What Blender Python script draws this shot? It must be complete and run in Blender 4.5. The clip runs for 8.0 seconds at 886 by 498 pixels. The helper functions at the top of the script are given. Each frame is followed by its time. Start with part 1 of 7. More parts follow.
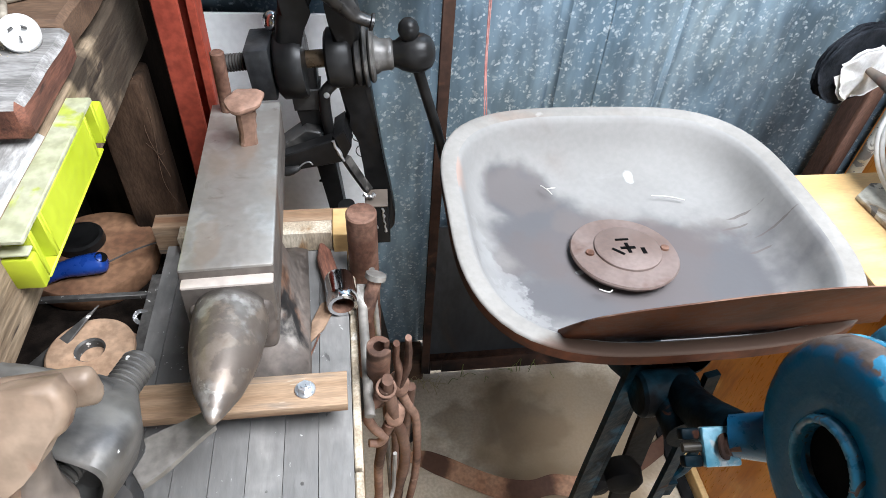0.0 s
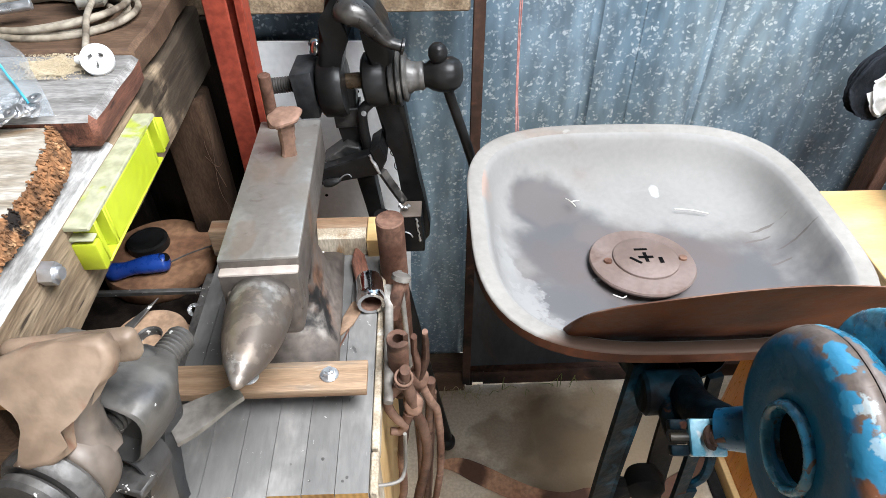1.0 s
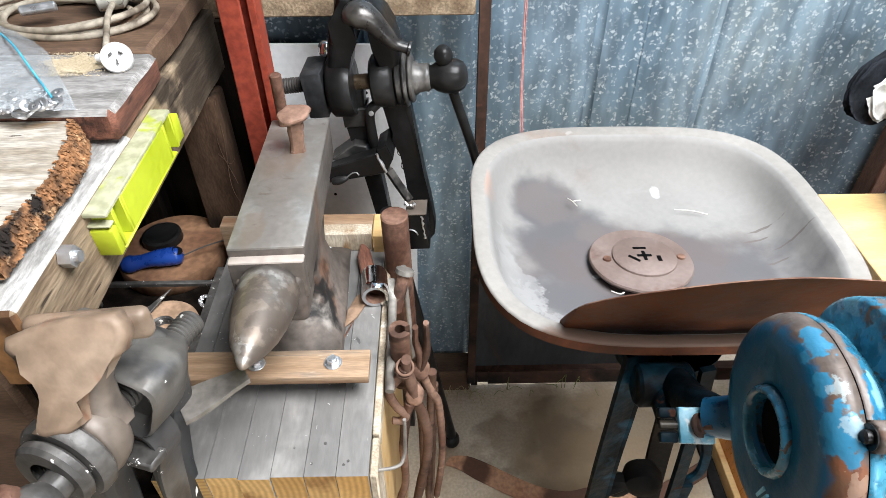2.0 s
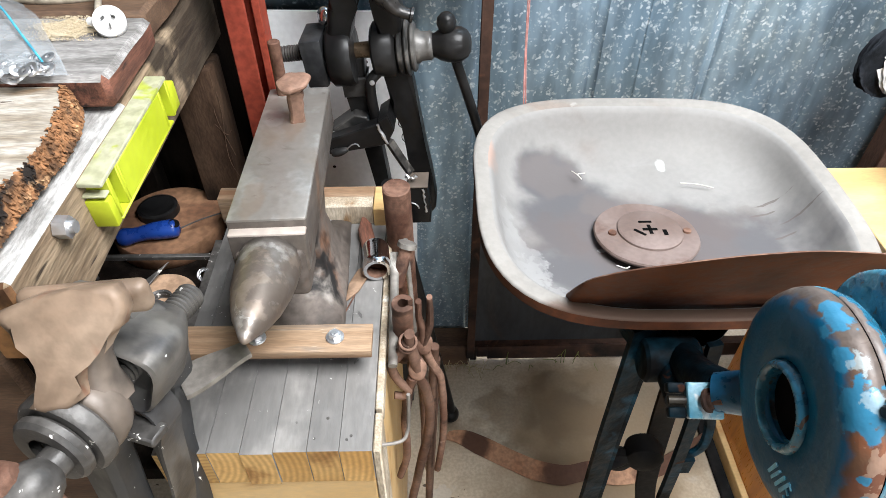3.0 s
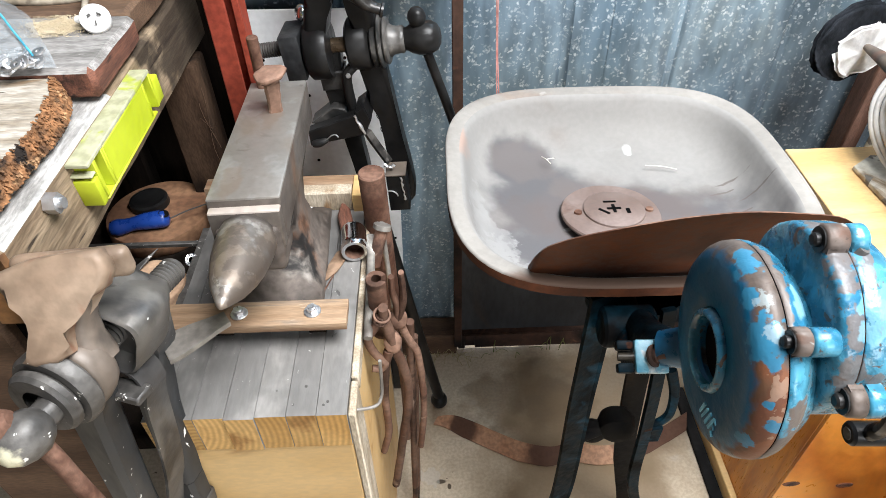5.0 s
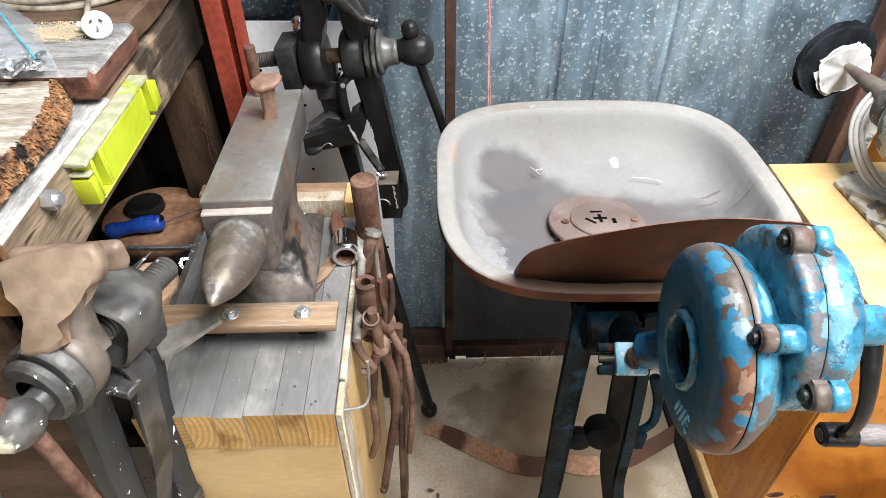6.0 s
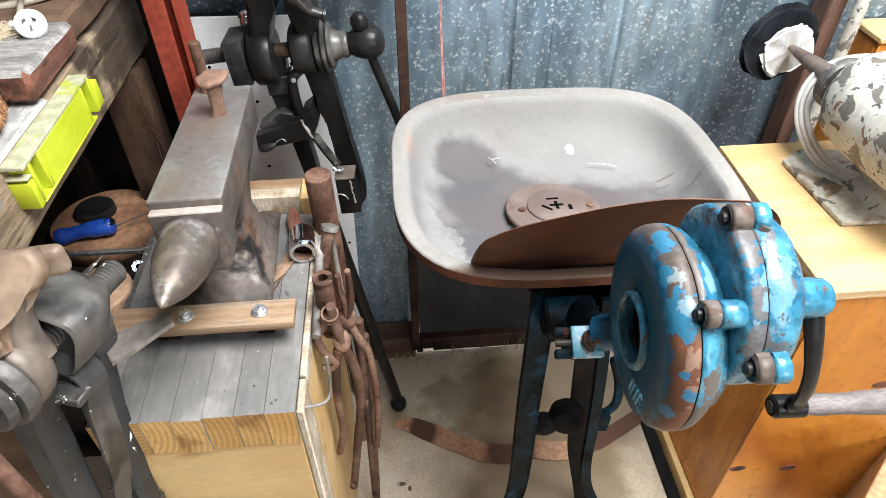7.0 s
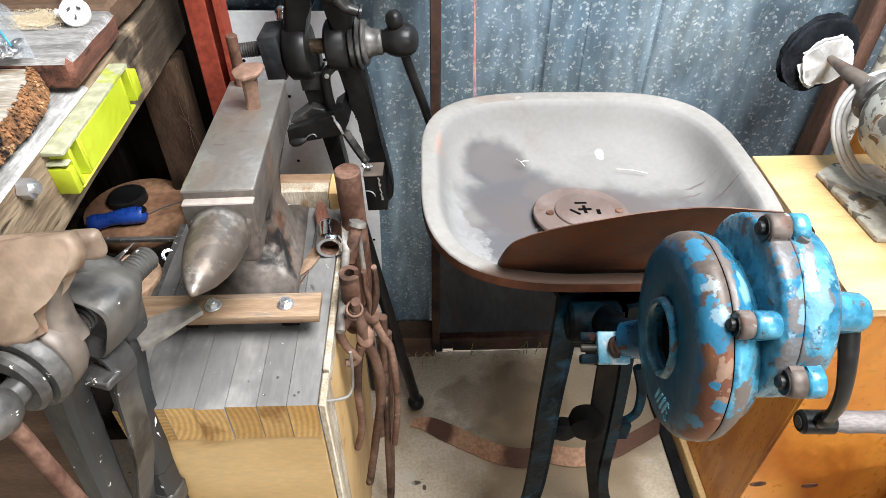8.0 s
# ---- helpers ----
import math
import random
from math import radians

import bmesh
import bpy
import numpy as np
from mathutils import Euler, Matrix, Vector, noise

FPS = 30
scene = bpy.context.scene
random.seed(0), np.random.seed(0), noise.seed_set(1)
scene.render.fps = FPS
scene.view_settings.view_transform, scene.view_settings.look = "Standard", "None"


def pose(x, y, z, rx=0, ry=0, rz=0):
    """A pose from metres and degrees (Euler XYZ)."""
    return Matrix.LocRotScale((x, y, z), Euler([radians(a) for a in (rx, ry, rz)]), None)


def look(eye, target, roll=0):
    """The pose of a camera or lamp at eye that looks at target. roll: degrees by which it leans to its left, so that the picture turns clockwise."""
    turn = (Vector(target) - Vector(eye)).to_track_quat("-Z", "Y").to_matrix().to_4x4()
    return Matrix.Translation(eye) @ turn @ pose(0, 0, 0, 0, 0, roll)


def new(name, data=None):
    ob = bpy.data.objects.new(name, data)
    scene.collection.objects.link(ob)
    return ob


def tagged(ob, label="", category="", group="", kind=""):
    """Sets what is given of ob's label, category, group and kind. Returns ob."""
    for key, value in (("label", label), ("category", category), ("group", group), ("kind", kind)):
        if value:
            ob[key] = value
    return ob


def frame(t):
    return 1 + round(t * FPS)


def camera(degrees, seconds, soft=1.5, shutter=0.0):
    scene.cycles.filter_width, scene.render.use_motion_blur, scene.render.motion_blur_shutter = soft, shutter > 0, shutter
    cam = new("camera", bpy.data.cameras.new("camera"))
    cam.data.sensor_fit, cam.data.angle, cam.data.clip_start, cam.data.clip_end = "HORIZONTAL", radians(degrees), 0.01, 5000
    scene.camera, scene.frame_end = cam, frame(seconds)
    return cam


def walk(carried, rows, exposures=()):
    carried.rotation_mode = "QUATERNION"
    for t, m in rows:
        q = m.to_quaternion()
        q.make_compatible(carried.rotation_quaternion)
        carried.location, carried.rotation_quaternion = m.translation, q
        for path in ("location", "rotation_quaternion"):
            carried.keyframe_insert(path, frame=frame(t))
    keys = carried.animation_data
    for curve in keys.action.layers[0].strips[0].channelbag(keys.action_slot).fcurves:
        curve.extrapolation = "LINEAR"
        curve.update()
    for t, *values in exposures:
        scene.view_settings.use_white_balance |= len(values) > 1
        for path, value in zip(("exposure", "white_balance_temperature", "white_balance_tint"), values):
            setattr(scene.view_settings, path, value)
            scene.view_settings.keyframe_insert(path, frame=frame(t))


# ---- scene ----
cam = camera(69.2, 8.0, soft=0.6)
PATH = [
    (0, (-0.1160, 0.1981, 1.4041), (0.1504, 1.6048, 0.0076), 4.71),
    (0.5, (-0.0962, 0.1716, 1.4213), (-0.0429, 1.6418, 0.0663), -0.48),
    (1, (-0.0591, 0.1245, 1.4294), (-0.0020, 1.6057, 0.0867), -0.12),
    (1.5, (-0.0503, 0.0946, 1.4333), (-0.0617, 1.5903, 0.1056), -1.02),
    (1.7, (-0.0441, 0.0902, 1.4356), (-0.0462, 1.5972, 0.1207), -0.86),
    (2.8, (-0.0564, 0.1017, 1.4242), (-0.0033, 1.5517, 0.0477), 0.51),
    (3, (-0.0570, 0.1022, 1.4210), (-0.0240, 1.5487, 0.0403), 0.12),
    (3.5, (-0.0518, 0.0929, 1.4213), (-0.0288, 1.5094, 0.0095), 0.15),
    (4, (-0.0454, 0.0809, 1.4172), (-0.0379, 1.5027, 0.0106), -0.69),
    (4.5, (-0.0272, 0.0603, 1.4240), (-0.0066, 1.4960, 0.0317), -1.62),
    (6, (-0.0038, 0.0106, 1.4302), (0.0327, 1.5056, 0.1021), -0.21),
    (6.5, (0.0030, 0.0112, 1.4301), (0.0698, 1.5009, 0.0973), -0.17),
    (7, (0.0146, 0.0085, 1.4263), (0.1428, 1.4856, 0.0841), -0.13),
    (7.5, (0.0100, 0.0089, 1.4243), (0.1109, 1.4815, 0.0748), 0.12),
    (8, (0.0044, 0.0077, 1.4247), (0.0719, 1.4911, 0.0849), 0.53),
]
EXPOSURES = [(0.0, 0.07, 5900, 10), (1.2, 0.07, 6100, 10), (3.0, 0.07, 6200, 10), (7.0, 0.07, 6300, 10), (8.0, 0.07, 6250, 10)]
walk(cam, [(t, look(eye, target, roll)) for t, eye, target, roll in PATH], EXPOSURES)

# ---- light ----
world = bpy.data.worlds.new("sky")
scene.world = world
world.use_nodes = True
wn = world.node_tree.nodes
sky = wn.new("ShaderNodeTexSky")
sky.sky_type, sky.sun_disc = "NISHITA", False
sky.sun_elevation, sky.sun_rotation = radians(50), radians(20)
world.node_tree.links.new(sky.outputs["Color"], wn["Background"].inputs["Color"])
wn["Background"].inputs["Strength"].default_value = 0.12
sun_data = bpy.data.lights.new("sun", "SUN")
sun_data.energy, sun_data.angle, sun_data.color = 2.5, radians(0.5), (1.0, 0.95, 0.87)
sun = new("sun", sun_data)
sun.matrix_basis = look((1.4, 4.6, 4.6), (0.0, 1.2, 0.0))


def daylight(name, size_x, size_y, watts, color, m):
    """The sky's light in an opening of the shed."""
    d = bpy.data.lights.new(name, "AREA")
    d.shape, d.size, d.size_y, d.energy, d.color = "RECTANGLE", size_x, size_y, watts, color
    o = new(name, d)
    o.matrix_basis = m
    return o


daylight("doorway_daylight", 1.8, 0.9, 54, (1.0, 0.985, 0.96), look((1.60, -2.42, 1.66), (0.2, 1.0, 0.80)))
daylight("skylight_daylight", 1.0, 1.2, 124, (1.0, 0.99, 0.97), look((0.66, 0.22, 2.58), (0.66, 0.23, 0.0)))

# ---- materials ----


def surf(name, c1, c2, scale=7.0, rough=0.6, metal=0.0, bump=0.15, fine=90.0, stretch=(1, 1, 1), layers=(), spread=(0.35, 0.65), speck=0.25, per_object=0.0, shine=None):
    """Two-scale mottled surface. layers: (colour, scale, low, high, rough, metal) patches laid over it by noise."""
    m = bpy.data.materials.new(name)
    m.use_nodes = True
    nt = m.node_tree
    N, L = nt.nodes, nt.links
    b = N["Principled BSDF"]
    tc = N.new("ShaderNodeTexCoord")
    mp = N.new("ShaderNodeMapping")
    mp.inputs["Scale"].default_value = stretch
    L.new(tc.outputs["Object"], mp.inputs["Vector"])
    if per_object:
        oi = N.new("ShaderNodeObjectInfo")
        vm = N.new("ShaderNodeVectorMath")
        vm.operation = "SCALE"
        vm.inputs[0].default_value = (3.1, 5.7, 2.3)
        L.new(oi.outputs["Random"], vm.inputs["Scale"])
        L.new(vm.outputs[0], mp.inputs["Location"])

    def noise(s, detail=5.0, dist=0.0, src=mp):
        n = N.new("ShaderNodeTexNoise")
        n.inputs["Scale"].default_value, n.inputs["Detail"].default_value, n.inputs["Distortion"].default_value = s, detail, dist
        L.new(src.outputs[0], n.inputs["Vector"])
        return n.outputs["Fac"]

    def ramp(fac, lo, hi, a, c):
        r = N.new("ShaderNodeMapRange")
        r.interpolation_type = "SMOOTHSTEP"
        r.inputs["From Min"].default_value, r.inputs["From Max"].default_value = lo, hi
        r.inputs["To Min"].default_value, r.inputs["To Max"].default_value = a, c
        L.new(fac, r.inputs["Value"])
        return r.outputs["Result"]

    def mix(fac, a, c, kind="RGBA", blend="MIX"):
        x = N.new("ShaderNodeMix")
        x.data_type = kind
        i = {"RGBA": (6, 7, 2), "FLOAT": (2, 3, 0)}[kind]
        if kind == "RGBA":
            x.blend_type = blend
        for sock, v in ((x.inputs[0], fac), (x.inputs[i[0]], a), (x.inputs[i[1]], c)):
            if isinstance(v, bpy.types.NodeSocket):
                L.new(v, sock)
            else:
                sock.default_value = (*v, 1) if isinstance(v, tuple) else v
        return x.outputs[i[2]]

    col = mix(ramp(noise(scale), spread[0], spread[1], 0, 1), c1, c2)
    f = noise(fine, 3.0)
    rgh, met = ramp(f, 0.3, 0.7, max(rough - 0.08, 0.02), min(rough + 0.08, 1)), metal
    for c, s, lo, hi, lr, lm in layers:
        k = ramp(noise(s, 9.0, 0.7), lo, hi, 0, 1)
        col, rgh, met = mix(k, col, c), mix(k, rgh, lr, "FLOAT"), mix(k, met, lm, "FLOAT")
    g = ramp(f, 0.3, 0.7, 1 - speck, 1 + speck * 0.6)
    gc = N.new("ShaderNodeCombineColor")
    for s in gc.inputs:
        L.new(g, s)
    col = mix(1.0, col, gc.outputs[0], blend="MULTIPLY")
    if per_object:
        k = ramp(oi.outputs["Random"], 0, 1, 1 - per_object, 1 + per_object * 0.5)
        kc = N.new("ShaderNodeCombineColor")
        for s in kc.inputs:
            L.new(k, s)
        col = mix(1.0, col, kc.outputs[0], blend="MULTIPLY")
    L.new(col, b.inputs["Base Color"])
    for v, sock in ((rgh, b.inputs["Roughness"]), (met, b.inputs["Metallic"])):
        if isinstance(v, bpy.types.NodeSocket):
            L.new(v, sock)
        else:
            sock.default_value = v
    if bump:
        bp = N.new("ShaderNodeBump")
        bp.inputs["Strength"].default_value, bp.inputs["Distance"].default_value = bump, 0.003
        L.new(f, bp.inputs["Height"])
        L.new(bp.outputs[0], b.inputs["Normal"])
    b.inputs["Specular IOR Level"].default_value = shine if shine is not None else (0.5 if rough < 0.6 else 0.22)
    return m


def galvanised():
    """Zinc-coated sheet: blue-grey, streaked downwards, with pale crystal flecks."""
    m = surf("galvanised_sheet", (0.150, 0.225, 0.290), (0.262, 0.358, 0.435), scale=5, rough=0.40, metal=0.55, bump=0.05, fine=45, stretch=(1, 1, 0.25),
             layers=(((0.10, 0.13, 0.15), 2.2, 0.52, 0.75, 0.6, 0.3), ((0.22, 0.19, 0.14), 3.1, 0.66, 0.8, 0.75, 0.1)))
    N, L = m.node_tree.nodes, m.node_tree.links
    b = N["Principled BSDF"]
    src = b.inputs["Base Color"].links[0].from_socket
    tc = N.new("ShaderNodeTexCoord")
    wob = N.new("ShaderNodeTexNoise")
    wob.inputs["Scale"].default_value, wob.inputs["Detail"].default_value = 85, 6
    L.new(tc.outputs["Object"], wob.inputs["Vector"])
    add = N.new("ShaderNodeMix")
    add.data_type = "VECTOR"
    add.inputs[0].default_value = 0.022
    L.new(tc.outputs["Object"], add.inputs[4])
    L.new(wob.outputs["Color"], add.inputs[5])
    v = N.new("ShaderNodeTexVoronoi")
    v.inputs["Scale"].default_value, v.inputs["Randomness"].default_value = 150, 1
    L.new(add.outputs[1], v.inputs["Vector"])
    sep = N.new("ShaderNodeSeparateColor")
    L.new(v.outputs["Color"], sep.inputs[0])
    cells = N.new("ShaderNodeMapRange")
    cells.inputs["From Min"].default_value, cells.inputs["From Max"].default_value = 0.56, 1.0
    L.new(sep.outputs[0], cells.inputs["Value"])
    edge = N.new("ShaderNodeMapRange")
    edge.inputs["From Min"].default_value, edge.inputs["From Max"].default_value = 0.62, 0.25
    L.new(v.outputs["Distance"], edge.inputs["Value"])
    mul = N.new("ShaderNodeMath")
    mul.operation = "MULTIPLY"
    L.new(cells.outputs[0], mul.inputs[0])
    L.new(edge.outputs[0], mul.inputs[1])
    mul2 = N.new("ShaderNodeMath")
    mul2.operation = "MULTIPLY"
    mul2.inputs[1].default_value = 0.85
    L.new(mul.outputs[0], mul2.inputs[0])
    x = N.new("ShaderNodeMix")
    x.data_type = "RGBA"
    x.inputs[7].default_value = (0.70, 0.78, 0.82, 1)
    L.new(mul2.outputs[0], x.inputs[0])
    L.new(src, x.inputs[6])
    L.new(x.outputs[2], b.inputs["Base Color"])
    return m


def rings(name, c1, c2, tilt=(0.3, 0.0, 0.2), scale=24.0):
    """Sawn end grain with growth rings."""
    m = surf(name, c1, c2, scale=9, rough=0.7, bump=0.1, fine=160, speck=0.1, per_object=0.22, layers=(((0.30, 0.15, 0.05), 12, 0.60, 0.75, 0.7, 0),))
    N, L = m.node_tree.nodes, m.node_tree.links
    b = N["Principled BSDF"]
    src = b.inputs["Base Color"].links[0].from_socket
    tc = N.new("ShaderNodeTexCoord")
    oi = N.new("ShaderNodeObjectInfo")
    mp = N.new("ShaderNodeMapping")
    mr = N.new("ShaderNodeVectorMath")
    mr.operation = "SCALE"
    mr.inputs[0].default_value = (0.09, 0.0, -0.07)
    L.new(oi.outputs["Random"], mr.inputs["Scale"])
    ao = N.new("ShaderNodeVectorMath")
    ao.inputs[1].default_value = (0.05, 0.0, -0.66)
    L.new(mr.outputs[0], ao.inputs[0])
    L.new(ao.outputs[0], mp.inputs["Location"])
    L.new(tc.outputs["Object"], mp.inputs["Vector"])
    w = N.new("ShaderNodeTexWave")
    w.wave_type, w.rings_direction = "RINGS", "Y"
    w.inputs["Scale"].default_value, w.inputs["Distortion"].default_value, w.inputs["Detail"].default_value = scale, 0.5, 1
    L.new(mp.outputs[0], w.inputs["Vector"])
    x = N.new("ShaderNodeMix")
    x.data_type, x.blend_type = "RGBA", "MULTIPLY"
    x.inputs[0].default_value = 0.27
    L.new(src, x.inputs[6])
    L.new(w.outputs["Color"], x.inputs[7])
    L.new(x.outputs[2], b.inputs["Base Color"])
    return m


galv = galvanised()
concrete = surf("worn_concrete", (0.45, 0.37, 0.27), (0.58, 0.50, 0.39), scale=3.2, rough=0.75, bump=0.08, fine=140, speck=0.14,
                layers=(((0.29, 0.21, 0.14), 5, 0.60, 0.80, 0.85, 0), ((0.52, 0.47, 0.40), 12, 0.62, 0.76, 0.9, 0), ((0.10, 0.072, 0.05), 55, 0.71, 0.735, 0.8, 0)))
# stained wall sheet with the shade below the pan in its colour
shaded_sheet = surf("shaded_rust_stained_sheet", (0.030, 0.032, 0.035), (0.060, 0.063, 0.067), scale=4, rough=0.55, metal=0.2, bump=0.05, shine=0.3, stretch=(1, 1, 0.35), layers=(((0.015, 0.014, 0.013), 3, 0.50, 0.70, 0.7, 0.1), ((0.11, 0.06, 0.032), 5, 0.64, 0.78, 0.85, 0)))
rust_angle = surf("rusty_angle", (0.028, 0.016, 0.012), (0.065, 0.034, 0.023), scale=12, rough=0.8, bump=0.2, layers=(((0.012, 0.009, 0.008), 7, 0.5, 0.65, 0.8, 0), ((0.13, 0.060, 0.034), 14, 0.60, 0.72, 0.85, 0)))
weathered = surf("weathered_timber", (0.175, 0.122, 0.076), (0.31, 0.235, 0.155), scale=7, rough=0.85, bump=0.5, fine=55, stretch=(5, 0.6, 5), speck=0.3,
                 layers=(((0.085, 0.058, 0.038), 5, 0.58, 0.76, 0.9, 0), ((0.38, 0.305, 0.215), 7, 0.62, 0.80, 0.9, 0), ((0.05, 0.036, 0.026), 16, 0.70, 0.76, 0.9, 0)))
dusty_timber = surf("dusty_timber", (0.26, 0.25, 0.235), (0.43, 0.42, 0.40), scale=12, rough=0.9, bump=0.4, fine=90, stretch=(3, 1, 3), layers=(((0.16, 0.13, 0.10), 8, 0.6, 0.75, 0.9, 0),))
sawn_orange = surf("orange_brown_sawn_end", (0.20, 0.095, 0.035), (0.34, 0.175, 0.07), scale=14, rough=0.8, bump=0.3, fine=90, layers=(((0.07, 0.035, 0.018), 9, 0.55, 0.70, 0.9, 0),))
red_timber = surf("red_hardwood", (0.085, 0.04, 0.028), (0.20, 0.085, 0.055), scale=7, rough=0.8, bump=0.3, fine=60, stretch=(8, 1.2, 8), layers=(((0.03, 0.022, 0.018), 6, 0.55, 0.7, 0.9, 0),))
# timber in dark gaps, near-black because the shade is in its colour
shaded_timber = surf("shade_blackened_timber", (0.006, 0.0045, 0.0035), (0.018, 0.013, 0.010), scale=8, rough=0.9, bump=0.3, stretch=(6, 6, 1), shine=0.08)
strap_iron = surf("worn_grey_iron_strap", (0.15, 0.135, 0.118), (0.27, 0.25, 0.222), scale=14, rough=0.55, metal=0.2, bump=0.15, fine=90, layers=(((0.09, 0.075, 0.062), 10, 0.56, 0.72, 0.6, 0.1), ((0.52, 0.50, 0.46), 26, 0.64, 0.70, 0.6, 0.1)))
slab_top = surf("dusty_slab_top", (0.17, 0.16, 0.15), (0.33, 0.315, 0.30), scale=10, rough=0.9, bump=0.3, stretch=(1.2, 6, 6), layers=(((0.07, 0.045, 0.03), 4, 0.55, 0.75, 0.9, 0), ((0.5, 0.48, 0.45), 26, 0.63, 0.72, 0.9, 0)))
stained_top = surf("stained_bench_top", (0.235, 0.225, 0.213), (0.325, 0.309, 0.288), scale=5, rough=0.5, bump=0.2, fine=80, stretch=(1.7, 0.5, 1.7), per_object=0.16, speck=0.12,
                   layers=(((0.115, 0.113, 0.112), 4, 0.52, 0.76, 0.45, 0), ((0.46, 0.435, 0.40), 8, 0.60, 0.82, 0.7, 0), ((0.05, 0.045, 0.04), 34, 0.70, 0.74, 0.7, 0), ((0.62, 0.60, 0.57), 70, 0.71, 0.73, 0.7, 0)))
end_grain = rings("pine_end_grain", (0.48, 0.275, 0.09), (0.60, 0.375, 0.145), scale=42.0)
pine = surf("pine_panel", (0.54, 0.35, 0.145), (0.64, 0.44, 0.205), scale=3, rough=0.5, bump=0.04, fine=70, speck=0.08, stretch=(1, 3, 2.5), layers=(((0.42, 0.23, 0.08), 5, 0.58, 0.75, 0.55, 0),))
pale_batten = surf("pale_batten", (0.24, 0.150, 0.088), (0.34, 0.235, 0.150), scale=7, rough=0.68, bump=0.15, stretch=(0.7, 7, 7), speck=0.16, layers=(((0.20, 0.11, 0.062), 5, 0.53, 0.70, 0.7, 0), ((0.17, 0.14, 0.115), 9, 0.58, 0.74, 0.7, 0), ((0.46, 0.38, 0.29), 14, 0.64, 0.74, 0.7, 0)))
white_batten = surf("whitewashed_batten", (0.36, 0.29, 0.205), (0.52, 0.45, 0.35), scale=9, rough=0.8, bump=0.2, stretch=(4, 4, 1), layers=(((0.27, 0.165, 0.085), 7, 0.58, 0.72, 0.7, 0), ((0.62, 0.58, 0.51), 12, 0.64, 0.74, 0.8, 0)))
steel = surf("worn_bright_steel", (0.31, 0.291, 0.267), (0.465, 0.444, 0.415), scale=6, rough=0.40, metal=0.6, bump=0.05, fine=120, speck=0.1,
             layers=(((0.20, 0.155, 0.12), 7, 0.50, 0.74, 0.5, 0.4), ((0.60, 0.57, 0.51), 11, 0.62, 0.80, 0.36, 0.6), ((0.12, 0.095, 0.08), 26, 0.64, 0.74, 0.5, 0.4)))
table_steel = surf("pinkish_table_steel", (0.40, 0.335, 0.29), (0.52, 0.455, 0.405), scale=9, rough=0.5, metal=0.3, bump=0.05, fine=120, speck=0.1)
anvil_steel = surf("dark_anvil_steel", (0.125, 0.106, 0.092), (0.20, 0.174, 0.153), scale=8, rough=0.48, metal=0.5, bump=0.08, fine=100, speck=0.18, layers=(((0.15, 0.088, 0.055), 8, 0.55, 0.74, 0.75, 0.2), ((0.055, 0.047, 0.041), 7, 0.58, 0.74, 0.5, 0.4)))
horn_steel = surf("polished_horn_steel", (0.235, 0.216, 0.193), (0.345, 0.322, 0.294), scale=9, rough=0.42, metal=0.55, bump=0.12, fine=110, speck=0.2, layers=(((0.21, 0.135, 0.088), 7, 0.54, 0.74, 0.55, 0.35), ((0.12, 0.10, 0.088), 18, 0.61, 0.74, 0.5, 0.4), ((0.66, 0.64, 0.60), 50, 0.67, 0.70, 0.35, 0.8)))
rusty = surf("rusty_iron", (0.10, 0.048, 0.032), (0.22, 0.125, 0.088), scale=18, rough=0.72, metal=0.25, bump=0.3, fine=150, layers=(((0.055, 0.036, 0.030), 9, 0.55, 0.7, 0.7, 0.4), ((0.34, 0.25, 0.20), 22, 0.62, 0.72, 0.7, 0.2)))
tan_rust = surf("tan_rusted_bar", (0.125, 0.064, 0.043), (0.235, 0.142, 0.102), scale=12, rough=0.66, metal=0.2, bump=0.28, fine=110, per_object=0.35, layers=(((0.055, 0.030, 0.021), 9, 0.53, 0.65, 0.7, 0.2), ((0.38, 0.27, 0.21), 22, 0.63, 0.74, 0.7, 0.1)))
grey_iron = surf("grey_forged_iron", (0.060, 0.056, 0.052), (0.130, 0.122, 0.113), scale=10, rough=0.5, metal=0.25, bump=0.3, fine=95, speck=0.3, layers=(((0.22, 0.205, 0.187), 12, 0.61, 0.76, 0.45, 0.5), ((0.11, 0.078, 0.058), 7, 0.60, 0.76, 0.7, 0.2), ((0.66, 0.64, 0.60), 95, 0.665, 0.685, 0.7, 0.1)))
vice_brown = surf("brown_grey_vice_iron", (0.098, 0.078, 0.062), (0.170, 0.137, 0.111), scale=7, rough=0.5, metal=0.12, bump=0.12, fine=70, speck=0.16, layers=(((0.075, 0.066, 0.060), 8, 0.54, 0.70, 0.45, 0.4), ((0.22, 0.115, 0.08), 8, 0.62, 0.76, 0.6, 0.1)))
brown_apron = surf("brown_apron_timber", (0.075, 0.044, 0.028), (0.13, 0.08, 0.05), scale=5, rough=0.8, bump=0.2, stretch=(1, 4, 4))
vice_tan = surf("dusty_brown_vice_iron", (0.175, 0.115, 0.074), (0.275, 0.198, 0.138), scale=8, rough=0.58, metal=0.1, bump=0.2, fine=60, speck=0.2, layers=(((0.10, 0.066, 0.046), 7, 0.54, 0.74, 0.55, 0.2), ((0.34, 0.26, 0.19), 9, 0.58, 0.76, 0.65, 0.1), ((0.19, 0.085, 0.048), 14, 0.60, 0.72, 0.7, 0.1), ((0.72, 0.69, 0.63), 34, 0.70, 0.71, 0.7, 0.1)))
